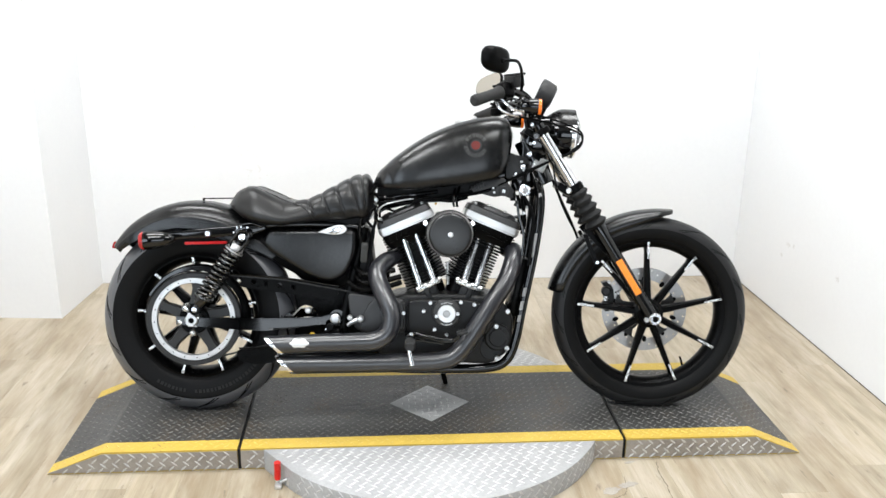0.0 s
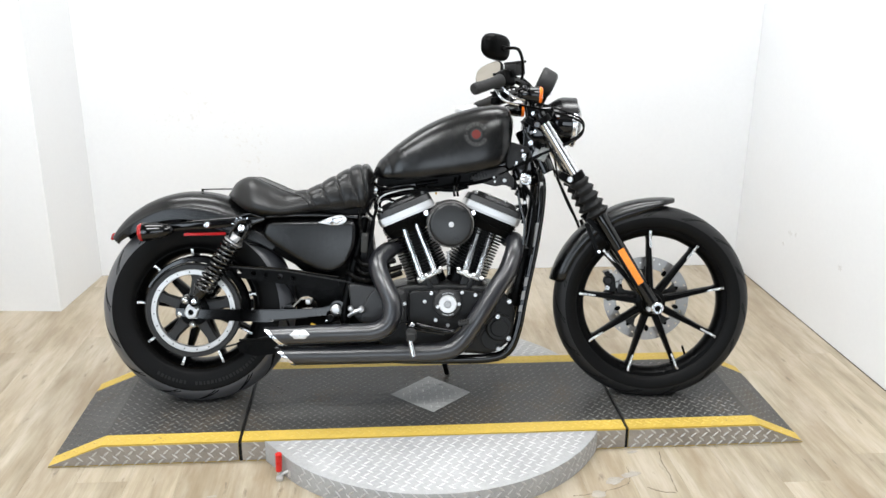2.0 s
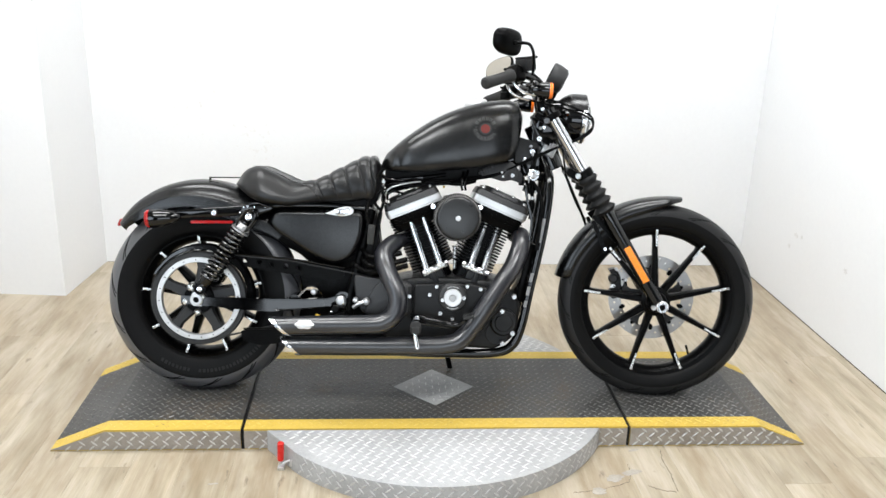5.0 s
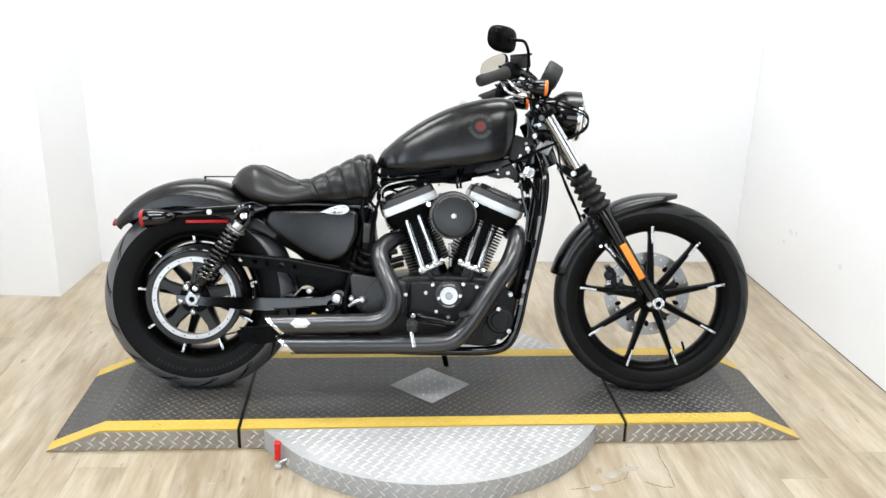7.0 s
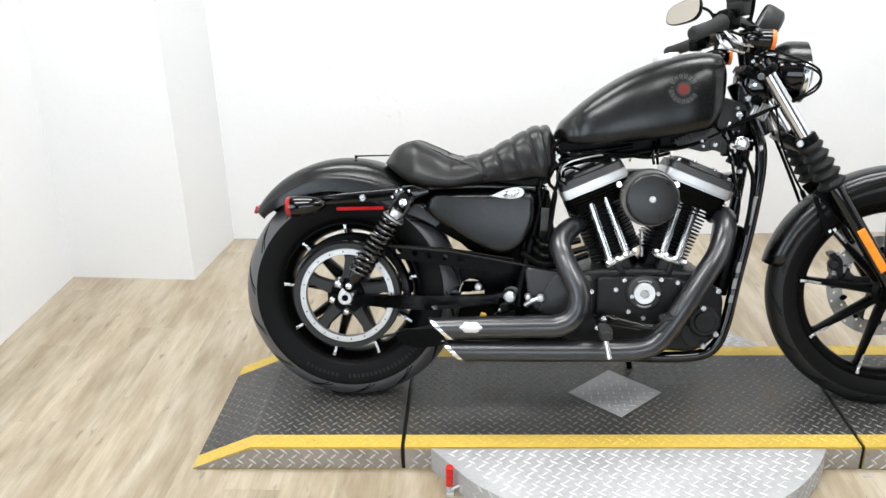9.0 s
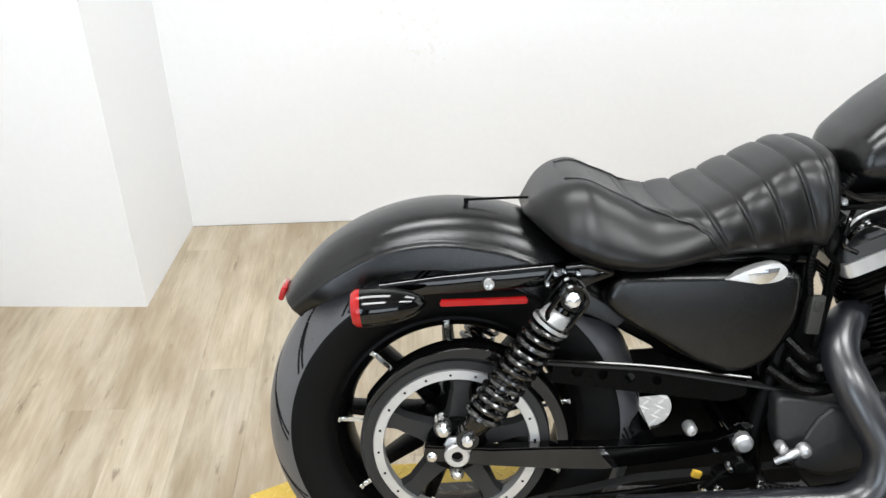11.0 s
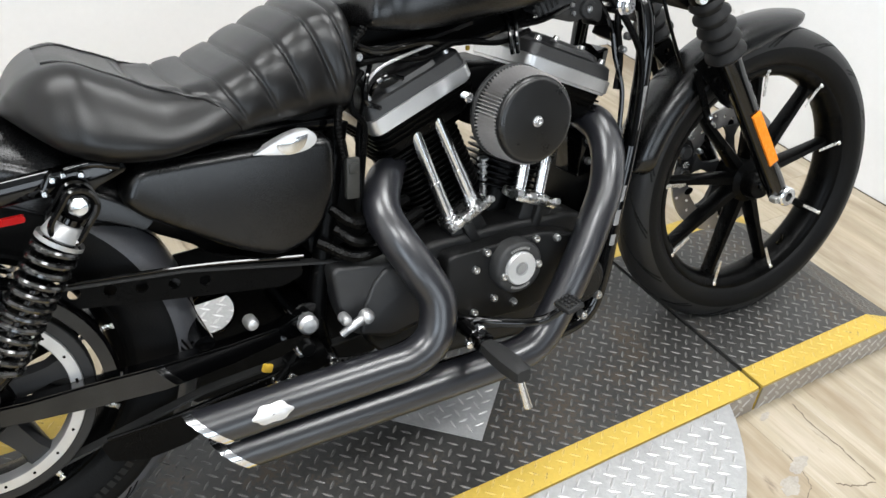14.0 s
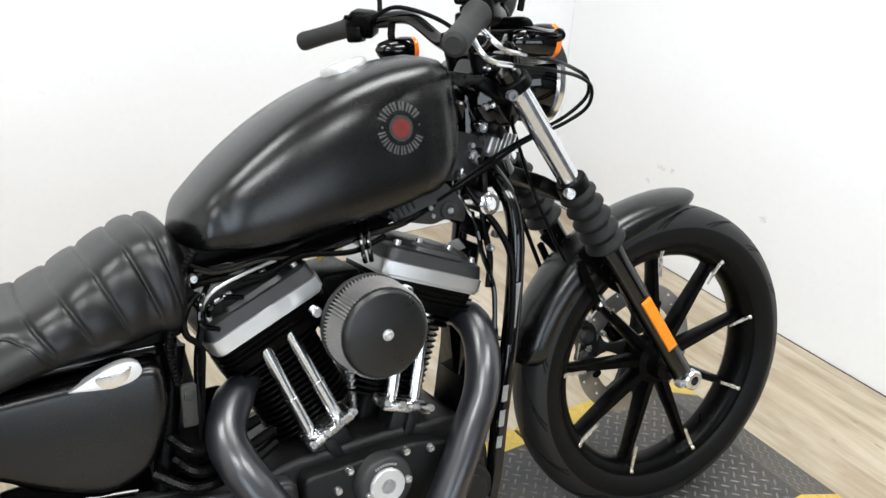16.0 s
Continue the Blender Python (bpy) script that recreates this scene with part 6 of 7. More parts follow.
# mounts between the front cylinder and the down tubes
for z0, z1 in ((0.43, 0.53), (0.60, 0.665)):
    bm = bmesh.new()
    slab(bm, rounded([(1.035, z0), (1.085, z0 + 0.01), (1.1, z1), (1.045, z1 - 0.01)], 0.008), 0.02, -0.045, bevel=0.004)
    mount = part("engine_mount", bm, BLACK_GLOSS, bike, "black engine mount bracket")
    for k in (0.3, 0.7):
        bm = bmesh.new()
        bolt(bm, (1.06, -0.045, z0 + (z1 - z0) * k), (0, -1, 0), 0.0075, 0.008)
        part("mount_bolt", bm, SCREW, mount)
# caliper
bm = bmesh.new()
slab(bm, rounded([(1.378, 0.42), (1.402, 0.426), (1.42, 0.40), (1.424, 0.36), (1.412, 0.322), (1.39, 0.318), (1.398, 0.345), (1.388, 0.37), (1.394, 0.398)], 0.008), 0.046, 0.09, bevel=0.006)
cal = part("brake_caliper", bm, BLACK_WRINKLE, bike, "black front brake caliper")
for z in (0.342, 0.392):
    bm = bmesh.new()
    lathe(bm, [(0.0, 0.034), (0.011, 0.034), (0.0125, 0.036), (0.0165, 0.038), (0.0175, 0.042), (0.0175, 0.05)], (1.394, 0, z), (0, 1, 0), 20)
    part("caliper_piston", bm, GREY_PLASTIC, cal)
for x, z in ((1.404, 0.424), (1.415, 0.322), (1.438, 0.386)):
    bm = bmesh.new()
    bolt(bm, (x, 0.048, z), (0, -1, 0), 0.006, 0.008)
    part("caliper_bolt", bm, SCREW, cal, "small bright bolt")
bm = bmesh.new()
slab(bm, rounded([(1.415, 0.415), (1.44, 0.402), (1.452, 0.35), (1.438, 0.335), (1.424, 0.36)], 0.006), 0.066, 0.074, bevel=0.002)
part("caliper_bracket", bm, BLACK_SATIN, cal)
bm = bmesh.new()
for k in range(7):
    a = k * math.pi / 3
    c = Vector((1.392 + (0.006 * math.cos(a) if k < 6 else 0), 0.0325, 0.367 + (0.006 * math.sin(a) if k < 6 else 0)))
    rod(bm, c, c - Vector((0, 0.002, 0)), 0.0024, 8)
part("caliper_dot", bm, MACHINED, cal, "small bright dots", smooth=False)

# headlight
HC, hx = Vector((1.254, 0, 0.934)), Vector((1, 0, -0.05)).normalized()
bm = bmesh.new()
lathe(bm, [(0.0, -0.115), (0.03, -0.112), (0.055, -0.095), (0.071, -0.06), (0.0755, -0.03), (0.0765, -0.002)], HC, hx, 48)
hl = part("headlight", bm, BLACK_GLOSS, bike, "gloss black round headlight with a short visor")
bm = bmesh.new()
lathe(bm, [(0.0765, -0.008), (0.081, -0.004), (0.081, 0.006), (0.077, 0.011), (0.073, 0.01), (0.073, -0.004)], HC, hx, 56, closed=True)
part("trim_ring", bm, CHROME, hl, "chrome trim ring")
bm = bmesh.new()
lathe(bm, [(0.073, 0.006), (0.062, 0.017), (0.045, 0.025), (0.022, 0.03), (0, 0.031)], HC, hx, 48)
lens = part("headlight_glass", bm, GLASS, hl, "clear headlight glass")
bm = bmesh.new()
lathe(bm, [(0.072, 0.003), (0.066, -0.012), (0.05, -0.035), (0.03, -0.05), (0.012, -0.055), (0, -0.055)], HC, hx, 40)
part("reflector_bowl", bm, CHROME, hl)
bm = bmesh.new()
rings = []
for k, x in enumerate(np.linspace(-0.085, 0.012, 9)):
    r = 0.0845 if x > -0.03 else 0.0845 - 0.022 * ((-0.03 - x) / 0.045) ** 1.6
    out = [HC + hx * x + Vector((0, math.sin(a) * r, math.cos(a) * r)) for a in np.linspace(-1.2, 1.2, 17)]
    inn = [HC + hx * x + Vector((0, math.sin(a) * (r - 0.003), math.cos(a) * (r - 0.003))) for a in np.linspace(1.2, -1.2, 17)]
    rings.append(out + inn)
loft(bm, rings)
part("visor", bm, BLACK_DENIM, hl, "matte black headlight visor")
bm = bmesh.new()
tube(bm, [(1.15, 0, 0.985), (1.17, 0, 0.96), (1.18, 0, 0.92)], 0.014, 12)
part("headlight_bracket", bm, BLACK_SATIN, hl)
for s in (-1, 1):
    bm = bmesh.new()
    tube(bm, [(1.14, s * 0.085, 0.935), (1.17, s * 0.085, 0.93), (1.2, s * 0.07, 0.92)], 0.008, 8)
    part("headlight_arm", bm, BLACK_SATIN, hl)

# speedometer
SC, sx = Vector((1.16, 0, 1.07)), Vector((-0.9, 0, 0.42)).normalized()
bm = bmesh.new()
lathe(bm, [(0, -0.034), (0.034, -0.034), (0.043, -0.027), (0.0465, 0.0), (0.047, 0.016), (0.044, 0.021), (0.04, 0.021)], SC, sx, 40)
sp = part("speedometer", bm, GREY_PLASTIC, bike, "black round speedometer on the handlebar")
bm = bmesh.new()
lathe(bm, [(0.042, 0.0175), (0, 0.0175)], SC, sx, 32)
part("dial", bm, DIAL, sp, "dark dial face")
bm = bmesh.new()
tube(bm, [(1.165, 0, 1.03), (1.15, 0, 1.0), (1.13, 0, 0.985)], 0.009, 8)
part("speedometer_mount", bm, BLACK_SATIN, sp)

# handlebar with controls
BAR = {s: [(1.11, 0, 0.995), (1.11, s * 0.05, 0.995), (1.108, s * 0.10, 1.008), (1.09, s * 0.165, 1.042), (1.06, s * 0.212, 1.048 - 0.004 * s), (1.013, s * 0.255, 1.043 - 0.011 * (s > 0)), (0.967 + 0.004 * (s > 0), s * 0.299 + 0.01 * (s > 0), 1.032 - 0.014 * (s > 0)), (0.93 + 0.01 * (s > 0), s * 0.333 + 0.02 * (s > 0), 1.023 - 0.018 * (s > 0))] for s in (-1, 1)}
BAR[-1][3:] = [(1.088, -0.162, 1.046), (1.05, -0.206, 1.063), (1.003, -0.25, 1.058), (0.962, -0.295, 1.043), (0.926, -0.334, 1.028)]
bm = bmesh.new()
for s in (-1, 1):
    tube(bm, BAR[s], 0.0125, 14, 6)
hb = part("handlebar", bm, BLACK_GLOSS, bike, "low black handlebar with rubber grips")
for s in (-1, 1):
    d = (Vector(BAR[s][-1]) - Vector(BAR[s][-3])).normalized()
    e = Vector(BAR[s][-1])
    bm = bmesh.new()
    lathe(bm, [(0.0, 0.008), (0.012, 0.008), (0.017, 0.004), (0.0185, -0.004), (0.0175, -0.02), (0.0168, -0.06), (0.0175, -0.1), (0.021, -0.112), (0.021, -0.118), (0.014, -0.12)], e, d, 28)
    part("grip", bm, GRIP_RUBBER, hb, "dark rubber grip")
    c = e - d * 0.145
    bm = bmesh.new()
    block(bm, c, (0.05, 0.045, 0.048), (10 * s, 8, s * -42), 0.01, 3)
    block(bm, c + Vector((-0.018, -s * 0.004, -0.018)), (0.03, 0.035, 0.03), (0, 0, s * -42), 0.006)
    for k in range(3):
        block(bm, c + Vector((-0.03 + 0.006 * k, s * 0.004 * k, 0.012 - 0.012 * k)), (0.012, 0.02, 0.008), (0, 20, s * -42), 0.002)
    part("switch_housing", bm, BLACK_SATIN, hb, "black switch housing")
    bm = bmesh.new()
    if s < 0:
        block(bm, c + Vector((0.028, 0.012, 0.028)), (0.044, 0.052, 0.038), (0, -8, 40), 0.006, 3)
        block(bm, c + Vector((0.029, 0.012, 0.05)), (0.047, 0.055, 0.008), (0, -8, 40), 0.003)
    else:
        block(bm, c + Vector((0.03, -0.01, 0.005)), (0.04, 0.03, 0.03), (0, 0, -40), 0.006)
    part("lever_perch", bm, BLACK_WRINKLE, hb, "black master cylinder" if s < 0 else "black clutch perch")
    bm = bmesh.new()
    l0 = c + Vector((0.055, -s * 0.0, 0.0))
    pts = [l0, l0 + Vector((0.008, s * 0.035, -0.003)), l0 + Vector((-0.02, s * 0.085, -0.012)), l0 + Vector((-0.055, s * 0.125, -0.018)), l0 + Vector((-0.075, s * 0.155, -0.014))]
    if s < 0:
        pts = [Vector(p) for p in ((1.058, -0.195, 1.034), (1.078, -0.225, 1.034), (1.086, -0.265, 1.032), (1.08, -0.31, 1.03), (1.07, -0.35, 1.03))]
    tube(bm, pts, [0.008, 0.007, 0.0062, 0.006, 0.0075], 10)
    lathe(bm, [(0, -0.009), (0.006, -0.007), (0.009, 0), (0.006, 0.007), (0, 0.009)], pts[-1], (0.2, 1, 0), 14)
    part("lever", bm, BLACK_GLOSS, hb, "black hand lever")
    # turn signal
    sc = Vector((1.127, -0.24, 1.015)) if s < 0 else Vector((1.1, 0.195, 0.985))
    bm = bmesh.new()
    lathe(bm, [(0.0235, 0.0), (0.0245, -0.01), (0.024, -0.024), (0.02, -0.048), (0.013, -0.066), (0, -0.074)], sc, (1, 0, -0.05), 28)
    fs = part("front_signal", bm, BLACK_GLOSS, bike, "gloss black bullet front turn signal with amber lens")
    bm = bmesh.new()
    lathe(bm, [(0.024, -0.004), (0.0243, 0.003), (0.022, 0.006), (0.012, 0.0075), (0, 0.008)], sc, (1, 0, -0.05), 28)
    part("lens", bm, AMBER, fs, "amber lens")
    bm = bmesh.new()
    tube(bm, [sc + Vector((-0.035, 0, 0.012)), sc + Vector((-0.04, 0, 0.028)), Vector((1.07, s * 0.207, 1.044))], 0.007, 10)
    part("signal_stalk", bm, BLACK_SATIN, fs)
    # mirror
    if s < 0:
        mc, nrm, stem = Vector((0.985, -0.365, 1.147)), Vector((-0.62, 0.76, 0.12)), [(1.068, -0.255, 1.06), (1.071, -0.262, 1.085), (1.066, -0.3, 1.12), (1.052, -0.345, 1.141), (1.03, -0.37, 1.143), (1.006, -0.374, 1.142)]
    else:
        mc, nrm, stem = Vector((0.985, 0.36, 1.128)), Vector((-0.66, -0.72, 0.15)), [(1.06, 0.245, 1.05), (1.065, 0.26, 1.085), (1.055, 0.31, 1.125), (1.025, 0.365, 1.145), (1.003, 0.372, 1.143)]
    nrm.normalize()
    hw = Vector((0, 0, 1)).cross(nrm).normalized()
    vt = nrm.cross(hw)
    def egg(sc_, off):
        out = []
        for k in range(40):
            a = 2 * math.pi * k / 40
            ca, sa = math.cos(a), math.sin(a)
            x = math.copysign(abs(ca) ** 0.7, ca) * (0.052 if s < 0 else 0.063)
            z = math.copysign(abs(sa) ** 0.7, sa) * (0.038 if s < 0 else 0.037) * (1 + 0.10 * ca * s)
            out.append(mc + hw * x * sc_ + vt * (z * sc_ + (0.1 if s < 0 else 0.2) * x * sc_) + nrm * off)
        return out
    bm = bmesh.new()
    loft(bm, [egg(0.95, 0.009), egg(1.0, 0.006), egg(1.0, 0.0), egg(0.94, -0.009), egg(0.78, -0.016), egg(0.5, -0.021), egg(0.2, -0.023)])
    mir = part("mirror", bm, BLACK_SATIN, bike, "black round-cornered rear-view mirror")
    bm = bmesh.new()
    loft(bm, [egg(0.94, 0.0092), egg(0.93, 0.0098)])
    part("mirror_glass", bm, FLOOR_TINTED_MIRROR, mir, "mirror glass", smooth=False)
    bm = bmesh.new()
    tube(bm, stem, 0.0048, 10)
    rod(bm, Vector(stem[-1]) - nrm * 0.008, Vector(stem[-1]) + nrm * 0.012, 0.008, 12, edge=0.002)
    part("mirror_stem", bm, BLACK_SATIN, mir)
bm = bmesh.new()
for s in (-1, 1):
    rod(bm, (1.118, s * 0.045, 0.955), (1.11, s * 0.045, 1.0), 0.016, 16, edge=0.002)
block(bm, (1.11, 0, 1.004), (0.036, 0.12, 0.03), (0, 10, 0), 0.006)
part("riser", bm, BLACK_SATIN, hb, "black handlebar risers")

# wiring and clamps behind the headlight
bm = bmesh.new()
slab(bm, rounded([(1.095, 0.905), (1.112, 0.985), (1.185, 0.99), (1.2, 0.91), (1.175, 0.86), (1.12, 0.87)], 0.014), 0.06, -0.06, bevel=0.01)
wc = part("wiring_cover", bm, BLACK_GLOSS, bike, "black wiring cover behind the headlight")
for x, y, z, r in ((1.118, -0.062, 0.965, 0.007), (1.15, -0.063, 0.93, 0.009), (1.125, -0.062, 0.905, 0.006)):
    bm = bmesh.new()
    bolt(bm, (x, y, z), (0, -1, 0), r, 0.008)
    part("cover_screw", bm, CHROME, wc)

# the front end stands turned a little to the right
STEER_AXIS, STEER_AT = (FT - Vector((1.521, 0, 0.335))).normalized(), Vector((1.105, 0, 0.9))
TURNED = Matrix.Translation(STEER_AT) @ Matrix.Rotation(radians(-4.5), 4, STEER_AXIS) @ Matrix.Translation(-STEER_AT)
FRONT_END = ("handlebar", "mirror", "front_signal", "front_wheel", "front_axle", "fork_leg", "fork_tube", "fork_boot", "pinch_bolt", "fork_cap", "triple_clamp",
             "front_fender", "fender_bracket", "bracket_bolt", "brake_caliper", "headlight", "speedometer", "wiring_cover")
for ob in bike.children:
    if ob.name.split(".")[0] in FRONT_END:
        ob.matrix_basis = TURNED

# cables and hoses
CABLES = [
    ("throttle_cable", CHROME, 0.0042, [(0.99, -0.25, 1.03), (1.01, -0.258, 1.008), (1.03, -0.256, 0.996), (1.063, -0.25, 0.989)]),
    ("throttle_cable", CHROME, 0.0042, [(0.975, -0.25, 1.02), (0.988, -0.256, 0.995), (1.01, -0.252, 0.982), (1.045, -0.24, 0.975)]),
    ("control_cable", BLACK_SATIN, 0.0032, [(1.063, -0.25, 0.989), (1.14, -0.215, 0.974), (1.22, -0.16, 0.955), (1.262, -0.14, 0.935), (1.268, -0.13, 0.905), (1.24, -0.11, 0.875), (1.19, -0.09, 0.85), (1.12, -0.075, 0.82), (1.03, -0.07, 0.775)]),
    ("control_cable", BLACK_SATIN, 0.0032, [(1.045, -0.24, 0.975), (1.14, -0.21, 0.96), (1.22, -0.17, 0.943), (1.262, -0.15, 0.922), (1.262, -0.14, 0.89), (1.23, -0.12, 0.865), (1.16, -0.09, 0.835), (1.08, -0.08, 0.795), (1.0, -0.075, 0.76)]),
    ("brake_hose", BLACK_SATIN, 0.0045, [(1.06, -0.2, 1.06), (1.1, -0.16, 1.03), (1.14, -0.1, 0.95), (1.16, -0.05, 0.86), (1.2, 0.03, 0.78), (1.24, 0.05, 0.70), (1.29, 0.075, 0.6), (1.35, 0.08, 0.45)]),
    ("clutch_cable", BLACK_SATIN, 0.0042, [(1.03, 0.2, 1.05), (1.08, 0.16, 1.07), (1.16, 0.1, 1.02), (1.17, 0.06, 0.92), (1.15, 0.06, 0.8), (1.12, 0.08, 0.6)]),
    ("speed_cable", BLACK_SATIN, 0.0035, [(1.19, -0.02, 0.86), (1.2, -0.06, 0.75), (1.235, -0.065, 0.66), (1.27, -0.06, 0.6)]),
    ("wire_loom", BLACK_SATIN, 0.006, [(1.1, -0.05, 0.83), (1.09, -0.08, 0.78), (1.08, -0.085, 0.72), (1.09, -0.085, 0.65), (1.08, -0.09, 0.6)]),
    ("wire_loom", BLACK_SATIN, 0.0055, [(0.585, -0.07, 0.69), (0.6, -0.085, 0.66), (0.585, -0.09, 0.6), (0.575, -0.1, 0.53), (0.57, -0.1, 0.48)]),
    ("breather_hose", BLACK_GLOSS, 0.007, [(0.6, -0.06, 0.715), (0.65, -0.075, 0.72), (0.72, -0.075, 0.728), (0.8, -0.06, 0.74)]),
    ("oil_hose", BLACK_SATIN, 0.009, [(0.53, -0.1, 0.46), (0.56, -0.125, 0.44), (0.62, -0.11, 0.445), (0.68, -0.1, 0.46)]),
    ("oil_hose", BLACK_SATIN, 0.009, [(0.5, -0.1, 0.445), (0.55, -0.13, 0.42), (0.62, -0.12, 0.425), (0.68, -0.1, 0.44)]),
    ("oil_hose", BLACK_SATIN, 0.009, [(0.53, -0.09, 0.49), (0.56, -0.115, 0.468), (0.61, -0.1, 0.47), (0.66, -0.09, 0.48)]),
    ("plug_wire", BLACK_GLOSS, 0.004, [(0.86, -0.05, 0.75), (0.855, -0.085, 0.735), (0.852, -0.1, 0.705), (0.855, -0.1, 0.69)]),
    ("plug_wire", BLACK_GLOSS, 0.004, [(0.875, -0.05, 0.755), (0.868, -0.085, 0.738), (0.863, -0.1, 0.71), (0.865, -0.1, 0.69)]),
    ("plug_wire", BLACK_GLOSS, 0.004, [(0.62, -0.07, 0.7), (0.6, -0.095, 0.68), (0.595, -0.1, 0.65), (0.62, -0.095, 0.635)]),
]
CABLES += [
    ("wire_loom", BLACK_GLOSS, 0.006, [(0.585, -0.06, 0.735), (0.63, -0.075, 0.715), (0.7, -0.08, 0.722), (0.78, -0.078, 0.715), (0.86, -0.08, 0.728), (0.93, -0.078, 0.735), (1.0, -0.07, 0.755)]),
    ("wire_loom", BLACK_SATIN, 0.0045, [(0.6, -0.07, 0.7), (0.64, -0.085, 0.705), (0.7, -0.088, 0.7), (0.76, -0.085, 0.716), (0.84, -0.088, 0.708), (0.9, -0.08, 0.72)]),
    ("vacuum_hose", SATIN_METAL, 0.0026, [(0.6, -0.08, 0.655), (0.607, -0.09, 0.68), (0.63, -0.092, 0.697), (0.68, -0.088, 0.71), (0.72, -0.08, 0.716)]),
    ("wire_loom", BLACK_SATIN, 0.005, [(0.6, -0.08, 0.69), (0.575, -0.095, 0.67), (0.572, -0.1, 0.64), (0.59, -0.1, 0.615), (0.585, -0.1, 0.57), (0.575, -0.1, 0.5)]),
    ("plug_wire", BLACK_GLOSS, 0.004, [(0.61, -0.085, 0.655), (0.612, -0.098, 0.672), (0.632, -0.1, 0.682), (0.66, -0.095, 0.675)]),
    ("wire_loom", BLACK_SATIN, 0.006, [(1.06, -0.06, 0.78), (1.075, -0.09, 0.74), (1.1, -0.1, 0.7), (1.115, -0.112, 0.65), (1.11, -0.118, 0.58), (1.1, -0.118, 0.5)]),
    ("wire_loom", BLACK_GLOSS, 0.0045, [(1.05, -0.06, 0.76), (1.062, -0.09, 0.71), (1.07, -0.095, 0.66), (1.085, -0.1, 0.6), (1.08, -0.105, 0.53)]),
]
for nm, mt, r, pts in CABLES:
    bm = bmesh.new()
    tube(bm, pts, r, 8, 8)
    part(nm, bm, mt, bike)

# clutter below the tank and round the steering head
bm = bmesh.new()
slab(bm, rounded([(0.905, 0.748), (0.955, 0.775), (1.02, 0.788), (1.056, 0.742), (1.05, 0.716), (1.034, 0.722), (1.02, 0.728), (0.99, 0.722), (0.955, 0.731), (0.93, 0.738)], 0.008), -0.05, -0.076, bevel=0.004)
lathe(bm, [(0.016, 0.0), (0.016, -0.006), (0.0145, -0.008), (0.008, -0.008), (0.007, -0.005), (0, -0.005)], (1.02, -0.074, 0.742), (0, 1, 0), 24)
for k in range(5):
    block(bm, (0.918 + 0.009 * k, -0.076, 0.748 + 0.0045 * k), (0.005, 0.006, 0.024), (0, -25, 0), 0.001, 1)
coil = part("ignition_coil_bracket", bm, GREY_PLASTIC, bike, "black bracket below the tank")
for x, z, r in ((1.02, 0.742, 0.0065), (0.985, 0.752, 0.004), (0.988, 0.738, 0.004)):
    bm = bmesh.new()
    lathe(bm, [(r, 0), (r * 0.9, -0.004), (r * 0.4, -0.004), (r * 0.35, -0.001), (0, -0.001)], (x, -0.08, z), (0, 1, 0), 14)
    part("bracket_screw", bm, SCREW, coil)
bm = bmesh.new()
rod(bm, (1.085, -0.04, 0.745), (1.088, -0.1, 0.745), 0.017, 20, 0.02, 0.003)
rod(bm, (1.085, -0.098, 0.745), (1.088, -0.106, 0.745), 0.012, 16, edge=0.003)
part("ignition_switch", bm, CHROME, bike, "bright ignition switch")
bm = bmesh.new()
slab(bm, rounded([(1.055, 0.80), (1.085, 0.855), (1.088, 0.935), (1.14, 0.95), (1.165, 0.88), (1.15, 0.80), (1.11, 0.73), (1.05, 0.745)], 0.012), 0.035, -0.035, bevel=0.006)
part("neck_gusset", bm, BLACK_GLOSS, frame_part)
bm = bmesh.new()
slab(bm, rounded([(1.04, 0.872), (1.105, 0.852), (1.118, 0.815), (1.09, 0.776), (1.03, 0.785), (1.03, 0.84)], 0.01), -0.036, -0.046, bevel=0.003)
part("neck_plate", bm, GREY_PLASTIC, frame_part, "dark grey plate at the steering head")
for x, z, r in ((1.086, 0.823, 0.0105), (1.108, 0.866, 0.0105), (1.062, 0.8, 0.005)):
    bm = bmesh.new()
    bolt(bm, (x, -0.048, z), (0, -1, 0), r, 0.01)
    part("plate_bolt", bm, CHROME, frame_part, "bright hexagon bolt")
bm = bmesh.new()
for k in range(5):
    block(bm, (1.128 + 0.008 * k, -0.05, 0.835 - 0.002 * k), (0.0035, 0.03, 0.045), (0, 25, 0), 0.001, 1)
block(bm, (1.144, -0.04, 0.831), (0.044, 0.02, 0.042), (0, 25, 0), 0.003)
part("horn", bm, SATIN_METAL, bike, "small ribbed grey horn at the steering head")
for x, y, z, r in ((1.092, -0.055, 0.815, 0.0095), (1.115, -0.045, 0.87, 0.008), (1.06, -0.055, 0.79, 0.007), (1.10, -0.09, 0.69, 0.007), (1.085, -0.095, 0.67, 0.006), (0.597, -0.075, 0.712, 0.0065), (1.11, -0.06, 0.9, 0.006), (1.08, -0.06, 0.84, 0.005)):
    bm = bmesh.new()
    bolt(bm, (x, y, z), (0, -1, 0), r, 0.008)
    part("frame_screw", bm, SCREW, bike)
for k, (x, y, z) in enumerate(((1.06, -0.05, 0.72), (1.11, -0.05, 0.74), (1.08, -0.06, 0.70), (1.13, -0.05, 0.86), (1.1, -0.04, 0.93))):
    bm = bmesh.new()
    block(bm, (x, y, z), (0.03, 0.04, 0.02 + 0.006 * (k % 3)), (5 * k, 12 * k, 9 * k), 0.003)
    part("connector", bm, BLACK_SATIN, bike, "black electrical connector")
bm = bmesh.new()
